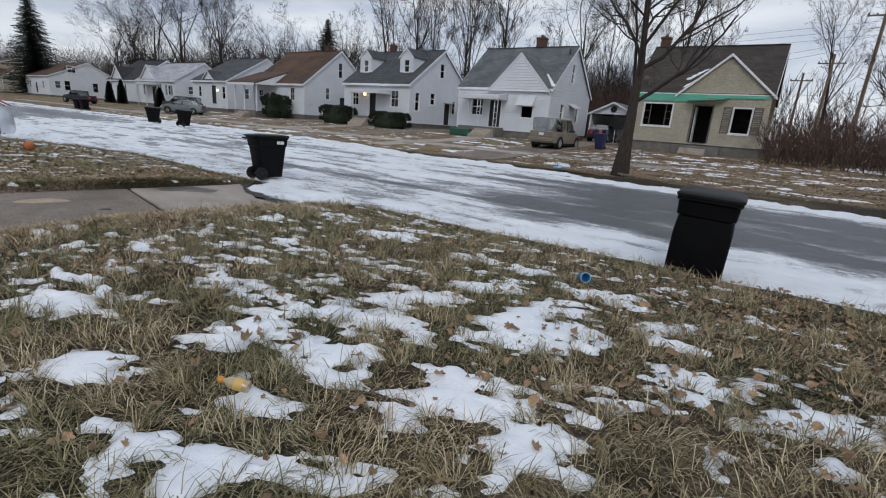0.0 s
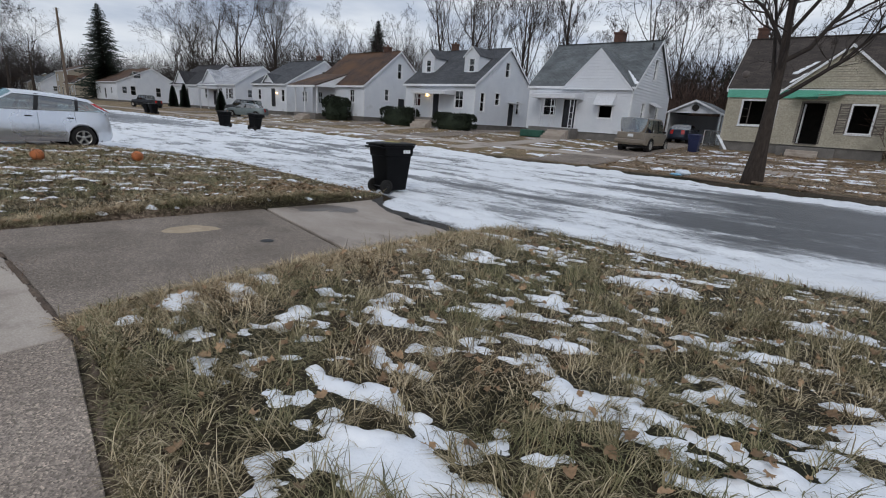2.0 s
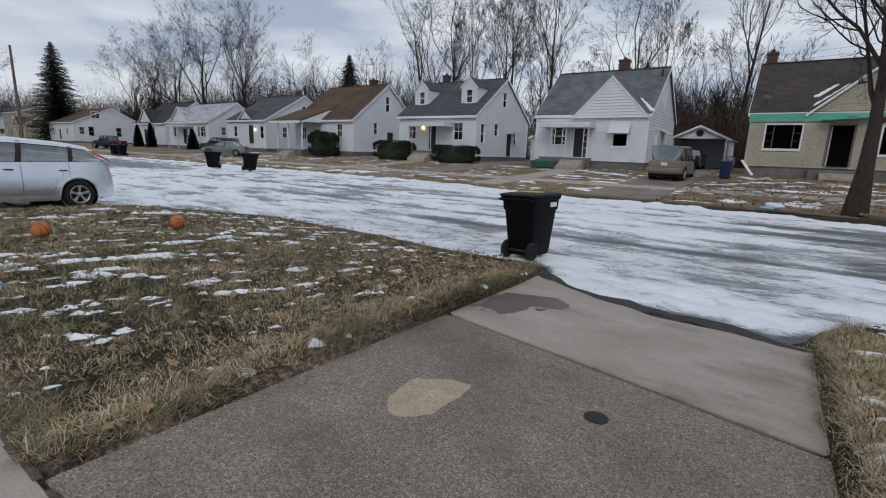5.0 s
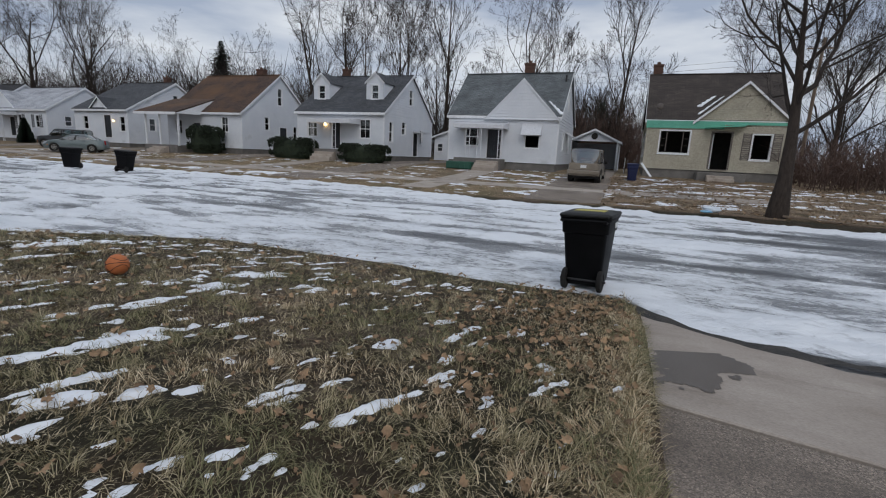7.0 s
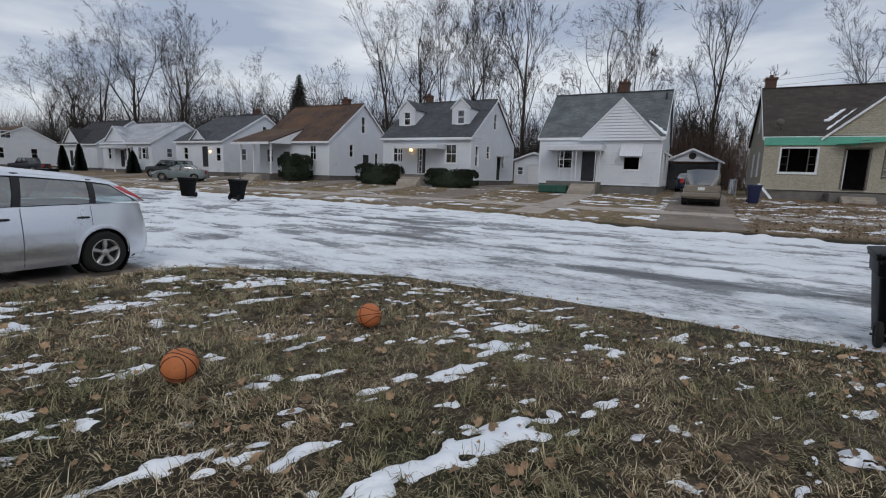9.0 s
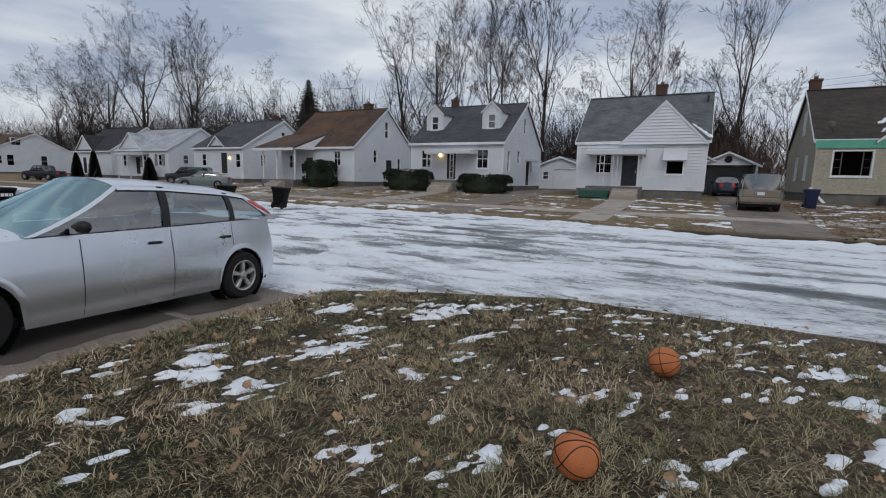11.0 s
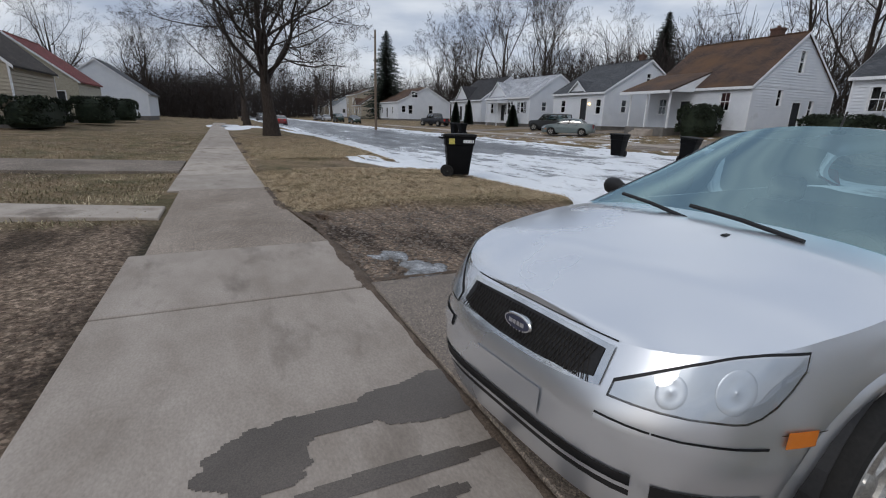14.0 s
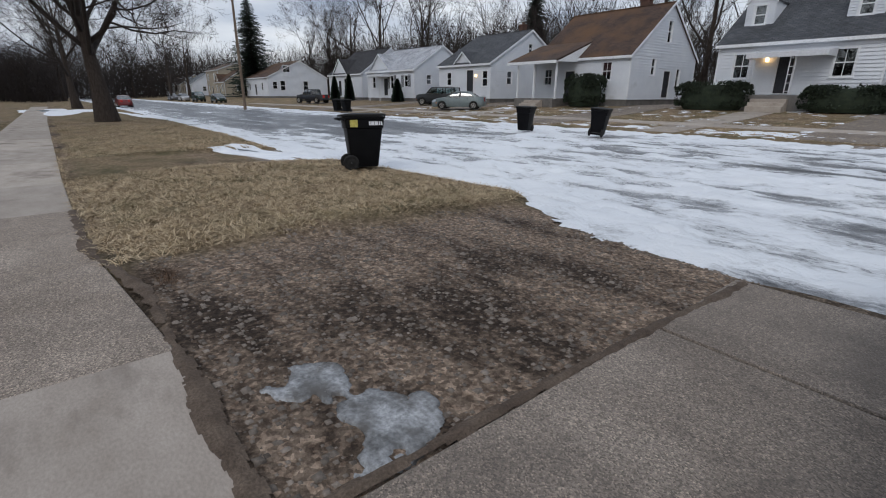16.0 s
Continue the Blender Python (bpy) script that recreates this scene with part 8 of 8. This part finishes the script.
def blades(name, label, seed, count, region, length, width, lean, keep, material, tuft=False):
    """Many flopped grass blades, each a bent strip that tapers to a point."""
    r = np.random.RandomState(seed)
    x, y = region(r, count)
    ok = keep(x, y)
    x, y = x[ok], y[ok]
    n = len(x)
    if tuft:
        a = 2 * np.pi * vnoise(x * 5.5, y * 5.5, seed + 7) * 2 + r.normal(0, 0.75, n)
    else:
        a = r.uniform(0, 2 * np.pi, n) * 0.6 + 2 * np.pi * fbm(x * 1.3, y * 1.3, 2, seed) * 1.6
    ln = r.uniform(*length, n) * (0.6 + 0.9 * fbm(x * 2.5, y * 2.5, 3, seed + 1)) * np.where((x < -9.9) & (x > -21), 0.62, 1.0)
    el = np.radians(r.uniform(*lean, n))
    d = np.stack([np.cos(a), np.sin(a), np.zeros(n)], 1)
    s = np.stack([-np.sin(a), np.cos(a), np.zeros(n)], 1) * (r.uniform(*width, n) / 2)[:, None]
    up = np.array([0, 0, 1.0])
    base = np.stack([x, y, ground_z(x, y) - 0.005], 1)
    e2 = el - np.radians(r.uniform(15, 60, n))
    mid = base + (d * np.cos(el)[:, None] + up * np.sin(el)[:, None]) * (ln * 0.55)[:, None]
    tip = mid + (d * np.cos(e2)[:, None] + up * np.sin(e2)[:, None]) * (ln * 0.5)[:, None]
    tip[:, 2] = np.maximum(tip[:, 2], base[:, 2] + 0.012)
    V = np.stack([base - s, base + s, mid + s * 0.8, mid - s * 0.8, tip], 1).reshape(-1, 3)
    k = np.arange(n)[:, None] * 5
    F = np.concatenate([k + np.array([[0, 1, 2]]), k + np.array([[0, 2, 3]]), k + np.array([[3, 2, 4]])])
    ob = raw(name, V, F, material)
    return tagged(ob, label, "grass", kind="stuff")


def lawn_near(r, n):
    x = r.uniform(-20.2, 3.6, n)
    y = 0.25 + 6.9 * r.beta(1.05, 1.6, n)
    return x, y


def bare_of_snow(x, y):
    return on_turf(x, y) & (snow_depth(x, y) < 0.001 + 0.009 * np.random.RandomState(9).uniform(-1, 1, len(x)))


blades("grass", "matted dead and half-green winter grass", 101, 210000, lawn_near, (0.045, 0.13), (0.0025, 0.0055), (6, 50), bare_of_snow, BLADE)


def lawn_tufts(r, n):
    """Blades gathered in flopped tussocks."""
    m = n // 26
    cx, cy = lawn_near(r, m)
    spread = r.uniform(0.02, 0.06, m)
    k = r.randint(0, m, n)
    return cx[k] + r.normal(0, 1, n) * spread[k], cy[k] + r.normal(0, 1, n) * spread[k]


blades("grass", "flopped tussocks of dead and dull green grass", 111, 230000, lawn_tufts, (0.07, 0.2), (0.003, 0.006), (15, 68), bare_of_snow, BLADE, True)


def turf_edges(r, n):
    """Along the edges of driveways and pavement, where turf hangs over the concrete."""
    k = r.randint(0, 5, n)
    t = r.rand(n)
    x = np.where(k == 0, -6.58, np.where(k == 1, -9.78, np.where(k == 2, -19.86, np.where(k == 3, -6.4 + 6.4 * t, -19.6 + 9.7 * t))))
    y = np.where(k < 3, 0.6 + 4.9 * t, walk_edge(x) + 0.05)
    j = r.normal(0, 0.06, n)
    return x + np.where(k < 3, j, 0), y + np.where(k < 3, 0, np.abs(j))


blades("grass", "straw-coloured turf edge hanging over the concrete", 107, 26000, turf_edges, (0.06, 0.15), (0.003, 0.006), (8, 55), lambda x, y: x < 1, BLADE)
STRAW = straw("bleached_straw", [(0, (0.16, 0.105, 0.055)), (0.35, (0.38, 0.28, 0.165)), (0.7, (0.56, 0.44, 0.285)), (1, (0.66, 0.54, 0.37))], (0.2, 0.17, 0.085), 0.62)
blades("grass", "golden straw along the driveway edge", 112, 26000, lambda r, n: (np.where(r.rand(n) < 0.75, -6.62 + np.abs(r.normal(0, 0.3, n)), -9.8 - np.abs(r.normal(0, 0.2, n))), r.uniform(0.45, 5.6, n)), (0.06, 0.17), (0.003, 0.0065), (5, 45), bare_of_snow, STRAW, True)
blades("grass", "bleached straw-coloured grass on the verge", 103, 110000, lambda r, n: (-27.6 - 34 * r.beta(1, 2.4, n), r.uniform(-0.2, 6.2, n)), (0.08, 0.2), (0.005, 0.011), (3, 32), lambda x, y: on_turf(x, y) & (mud_amount(x, y) < 0.6), STRAW, True)
blades("grass", "short worn lawn behind the pavement", 104, 38000, lambda r, n: (-24 - 40 * r.beta(1, 2.0, n), -2.0 - 9 * r.beta(1, 2.0, n)), (0.05, 0.13), (0.006, 0.014), (10, 60), lambda x, y: on_turf(x, y) & (mud_amount(x, y) < 0.7), BLADE)
blades("grass", "dull winter grass on the lawns across the street", 105, 60000, lambda r, n: (r.uniform(-62, 6, n), 19.5 + 13.5 * r.beta(1, 1.3, n)), (0.07, 0.16), (0.012, 0.026), (5, 40), lambda x, y: y > far_edge(x) + 0.2, STRAW)


# tufts that grow from the joints beside the pavement
def joint_spots(r, n):
    k = r.randint(0, 4, n)
    cx, cy = np.array([-9.6, -7.95, -27.3, -19.9])[k], np.array([0.62, 0.47, 0.5, 0.4])[k]
    return cx + r.normal(0, 0.16, n), cy + r.normal(0, 0.05, n)


blades("weeds", "dead brown weeds in the pavement joints", 106, 1500, joint_spots, (0.05, 0.12), (0.003, 0.006), (5, 60), lambda x, y: x < 0, straw("dead_weed", [(0, (0.06, 0.035, 0.025)), (1, (0.18, 0.11, 0.07))], (0.1, 0.07, 0.045), 0.6))


def leaves(name, label, seed, n, region, size, keep):
    """Curled fallen leaves, lobed in outline."""
    r = np.random.RandomState(seed)
    x, y = region(r, n)
    ok = keep(x, y)
    x, y = x[ok], y[ok]
    n = len(x)
    outline = np.array([(0, -0.5), (0.28, -0.38), (0.52, -0.1), (0.3, 0.06), (0.36, 0.4), (0.1, 0.3), (0, 0.62), (-0.1, 0.3), (-0.36, 0.4), (-0.3, 0.06), (-0.52, -0.1), (-0.28, -0.38)])
    m = len(outline)
    s = r.uniform(*size, n)
    a = r.uniform(0, 2 * np.pi, n)
    cx = outline[None, :, 0] * s[:, None] * r.uniform(0.7, 1.1, (n, 1))
    cy = outline[None, :, 1] * s[:, None]
    curl = r.uniform(0.1, 1.1, (n, 1)) / s[:, None]
    tx, ty = r.uniform(-0.45, 0.45, (n, 1)), r.uniform(-0.45, 0.45, (n, 1))
    cz = curl * (np.abs(cx) ** 2) * 1.2 + tx * cx + ty * cy + r.uniform(-0.006, 0.014, (n, m))
    cz = cz - cz.min(1)[:, None]
    X = x[:, None] + cx * np.cos(a)[:, None] - cy * np.sin(a)[:, None]
    Y = y[:, None] + cx * np.sin(a)[:, None] + cy * np.cos(a)[:, None]
    Z = ground_z(x, y)[:, None] + cz + 0.02 + r.uniform(0, 0.035, (n, 1))
    rim = np.stack([X, Y, Z], -1)
    mid = rim.mean(1, keepdims=True) - np.array([0, 0, 0.002])
    V = np.concatenate([rim, mid], 1).reshape(-1, 3)
    k = np.arange(n)[:, None, None] * (m + 1)
    i = np.arange(m)
    F = (k + np.stack([i, (i + 1) % m, np.full(m, m)], -1)[None]).reshape(-1, 3)
    return tagged(raw(name, V, F, LEAF), label, "leaves", kind="stuff")


leaves("fallen_leaves", "dry curled brown leaves on the lawn", 201, 3000, lambda r, n: (r.uniform(-20, 3.6, n), 0.4 + 6.5 * r.beta(1.2, 1.4, n)), (0.025, 0.08), on_turf)
leaves("fallen_leaves", "drift of rusty leaves near the road edge", 202, 1700, lambda r, n: (np.where(r.rand(n) < 0.5, r.normal(0.3, 0.9, n), r.normal(-10.6, 0.6, n)), np.where(r.rand(n) < 0.5, r.normal(5.0, 0.9, n), r.normal(4.2, 1.5, n))), (0.025, 0.07), on_turf)
leaves("fallen_leaves", "brown leaves strewn before the vacant house", 203, 4200, lambda r, n: (r.uniform(-11, 8, n), r.uniform(18.3, 34.0, n)), (0.05, 0.13), lambda x, y: y > far_edge(x) + 0.1)

# stones and grit on the bare yard
r = np.random.RandomState(55)
n = 6500
x, y = r.uniform(-28.0, -24.0, n), r.uniform(0.4, 5.2, n)
ok = mud_amount(x, y) > 0.5
x, y = x[ok], y[ok]
n = len(x)
size = 0.006 + 0.045 * r.beta(1, 5, n)
corner = np.array([(-1, -1, -0.6), (1, -0.8, -0.6), (0.9, 1, -0.6), (-0.9, 0.8, -0.6), (-0.6, -0.6, 0.5), (0.7, -0.5, 0.6), (0.5, 0.6, 0.45), (-0.5, 0.6, 0.6)])
V = corner[None] * r.uniform(0.6, 1.2, (n, 8, 3)) * size[:, None, None] * np.array([1, 1, 0.55]) + np.stack([x, y, ground_z(x, y) + size * 0.08], 1)[:, None, :]
F = (np.arange(n)[:, None, None] * 8 + np.array([(4, 5, 6, 7), (0, 1, 5, 4), (1, 2, 6, 5), (2, 3, 7, 6), (3, 0, 4, 7)])[None]).reshape(-1, 4)
tagged(raw("stones", V.reshape(-1, 3), F, grained("pale_stones", (0.11, 0.09, 0.075), (0.24, 0.205, 0.175), 9, 0.85, island=0.35)), "broken stones and grit on the bare yard", "stones", kind="stuff")


# thin ice
ICE = grained("grey_ice", (0.10, 0.10, 0.10), (0.42, 0.435, 0.455), 6, 0.25, fine=40, bump=0.6, depth=0.01, stain=(0.1, 0.095, 0.09), stain_scale=4.0, stain_at=0.48, grain=0.5)


def ice_amount(x, y):
    n = 0.5 + 1.5 * (fbm(x * 3.2, y * 4.2, 5, 91) - 0.5)
    return n - 0.40 - 0.9 * np.minimum(np.hypot((x + 24.36) / 0.38, (y - 0.97) / 0.3), np.hypot((x + 24.95) / 0.26, (y - 0.82) / 0.2)) ** 2 * 0.3


tagged(sheet("ice_puddle", spaced((-25.8, -23.9, 0.02)), spaced((0.4, 1.6, 0.02)), lambda x, y: ground_z(x, y) + np.minimum(0.016, ice_amount(x, y) * 0.5), ICE, None, lambda x, y: ice_amount(x, y) > -0.03),
       "frozen grey puddle on the bare yard", "ice", kind="stuff")


def wet_amount(x, y):
    """Meltwater that ran out from under the car: a broad head and thin fingers across the slab."""
    n = 0.6 * fbm(x * 3.0, y * 1.6, 4, 95) + 0.4 * fbm(x * 9, y * 4, 3, 96)
    d = np.full(np.shape(x), 9.0)
    for cx, cy, ax, ay in ((-22.15, 0.1, 0.22, 0.42), (-21.95, -0.75, 0.3, 0.26), (-22.12, -0.4, 0.12, 0.5), (-21.62, -0.2, 0.06, 0.7), (-21.42, -0.12, 0.035, 0.14), (-21.30, -0.3, 0.03, 0.08), (-21.14, 0.0, 0.10, 0.42)):
        d = np.minimum(d, np.hypot((x - cx) / ax, (y - cy) / ay))
    return 1.0 - d + 1.5 * (n - 0.5)


tagged(sheet("water_stain", spaced((-22.62, -20.85, 0.014)), spaced((-1.35, 0.40, 0.014)), lambda x, y: slab_z(x) + 0.003, WETCONC, None, lambda x, y: (wet_amount(x, y) > 0) & (y < walk_edge(x) - 0.02)),
       "dark wet meltwater stain on the concrete pavement", "stain", kind="stuff")


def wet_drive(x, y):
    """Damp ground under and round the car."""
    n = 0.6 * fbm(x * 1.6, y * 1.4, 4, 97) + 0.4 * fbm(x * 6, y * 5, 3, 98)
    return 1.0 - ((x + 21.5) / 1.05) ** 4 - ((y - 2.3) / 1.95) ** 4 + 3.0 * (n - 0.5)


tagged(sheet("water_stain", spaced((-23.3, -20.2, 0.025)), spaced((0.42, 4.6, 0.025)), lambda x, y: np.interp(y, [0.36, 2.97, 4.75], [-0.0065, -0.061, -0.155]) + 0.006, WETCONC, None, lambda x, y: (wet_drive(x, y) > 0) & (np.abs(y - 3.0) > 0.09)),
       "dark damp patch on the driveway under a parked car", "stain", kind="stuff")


def lump(name, label, outline_seed, cx, cy, rx, ry, h, turn=0.0):
    """A single patch of old snow with a rounded edge."""
    r = random.Random(outline_seed)
    ph = [r.uniform(0, 6.28) for _ in range(6)]
    g = Geo()
    rings = []
    for f, zz in ((1.0, -0.02), (0.99, 0.3), (0.93, 0.75), (0.75, 1.0), (0.45, 1.02), (0.12, 1.05)):
        ring = []
        for a in np.linspace(0, 2 * math.pi, 49)[:-1]:
            k = 1 + 0.55 * sum(math.sin((i + 2) * a + ph[i]) / (i + 2) for i in range(6))
            px, py = rx * k * f * math.cos(a), ry * k * f * math.sin(a)
            X, Y = cx + px * math.cos(turn) - py * math.sin(turn), cy + px * math.sin(turn) + py * math.cos(turn)
            ring.append((X, Y, gz(X, Y) + h * zz + 0.004 * math.sin(31 * X) * math.cos(27 * Y)))
        rings.append(ring)
    g.loft(rings)
    ob = solo(name, g, SNOW, label, "snow", (cx, cy, gz(cx, cy)), smooth=True)
    return ob


lump("snow_patch", "wide patch of snow over the pavement and verge", 66, -80.0, 0.5, 8.0, 3.2, 0.03, 0.0)
lump("snow_patch", "bank of snow along the verge edge", 67, -66.0, 5.2, 6.0, 0.7, 0.04, 0.05)
lump("snow_patch", "bank of snow at the foot of a driveway", 68, -36.6, 4.6, 2.6, 0.6, 0.05, 0.3)


# a bent strip of black rubber on the pavement
solo("rubber_strip", Geo().tube([(-20.72, -0.836, 0.012), (-20.785, -0.835, 0.012), (-20.83, -0.75, 0.014), (-20.79, -0.64, 0.012), (-20.755, -0.55, 0.013), (-20.69, -0.547, 0.012)], 0.004, 6), RUBBER,
     "bent strip of black rubber lying on the pavement", "strip", (-20.75, -0.7, 0.0), smooth=40)


def wet_lip(x, y):
    """Meltwater at the corner of the first driveway."""
    n = 0.6 * fbm(x * 2.2, y * 2.2, 4, 121) + 0.4 * fbm(x * 8, y * 8, 3, 122)
    return 1.0 - np.hypot((x + 9.35) / 0.42, (y - 4.75) / 0.62) + 1.6 * (n - 0.5)


tagged(sheet("water_stain", spaced((-9.74, -8.6, 0.02)), spaced((3.85, 5.22, 0.02)), lambda x, y: np.interp(y, [3.7, 5.25, 6.2], [-0.1, -0.152, -0.17]) + 0.006, WETCONC, None, lambda x, y: wet_lip(x, y) > 0),
       "dark meltwater stain at the corner of the driveway", "stain", kind="stuff")


def dirt_edge(x, y):
    """Soil and crumbs worn over the road-side edge of the pavement."""
    n = 0.55 * fbm(x * 1.7, y * 3.0, 4, 131) + 0.45 * fbm(x * 9, y * 9, 3, 132)
    reach = np.where(x < -23.9, 0.055, 0.022)
    return 1.0 - np.abs(y - walk_edge(x)) / reach + 3.4 * (n - 0.56)


DIRT = grained("dark_crumbly_soil", (0.07, 0.05, 0.038), (0.15, 0.115, 0.088), 5, 0.95, fine=70, bump=0.9, depth=0.012, grain=0.5)
tagged(sheet("dirt", spaced((-31.0, -19.6, 0.014)), spaced((-0.1, 0.75, 0.014)), lambda x, y: np.maximum(slab_z(x), ground_z(x, y)) + np.clip(dirt_edge(x, y) * 0.012, -0.01, 0.014) + 0.002, DIRT, None, lambda x, y: (dirt_edge(x, y) > 0) & (y < walk_edge(x) + 0.3)),
       "dark crumbly soil worn over the pavement edge", "soil", kind="stuff")
tagged(sheet("dirt", spaced((-10.2, -5.0, 0.012)), spaced((0.1, 0.85, 0.012)), lambda x, y: np.maximum(slab_z(x), ground_z(x, y)) + np.clip(dirt_edge(x, y) * 0.010, -0.01, 0.012) + 0.002, DIRT, None, lambda x, y: dirt_edge(x, y) > 0.4),
       "dark crumbly soil in the joint beside the driveway", "soil", kind="stuff")


def yard_edge(x, y):
    n = 0.55 * fbm(x * 3.0, y * 1.7, 4, 141) + 0.45 * fbm(x * 9, y * 9, 3, 142)
    return 1.0 - np.abs(x + 24.1) / 0.035 + 3.2 * (n - 0.54)


tagged(sheet("dirt", spaced((-24.4, -23.7, 0.014)), spaced((0.42, 4.7, 0.014)), lambda x, y: np.maximum(np.interp(y, [0.36, 2.97, 4.75], [-0.008, -0.061, -0.155]), ground_z(x, y)) + np.clip(yard_edge(x, y) * 0.012, -0.01, 0.014) + 0.003, DIRT, None, lambda x, y: yard_edge(x, y) > 0),
       "dark crumbly soil along the driveway slab", "soil", kind="stuff")
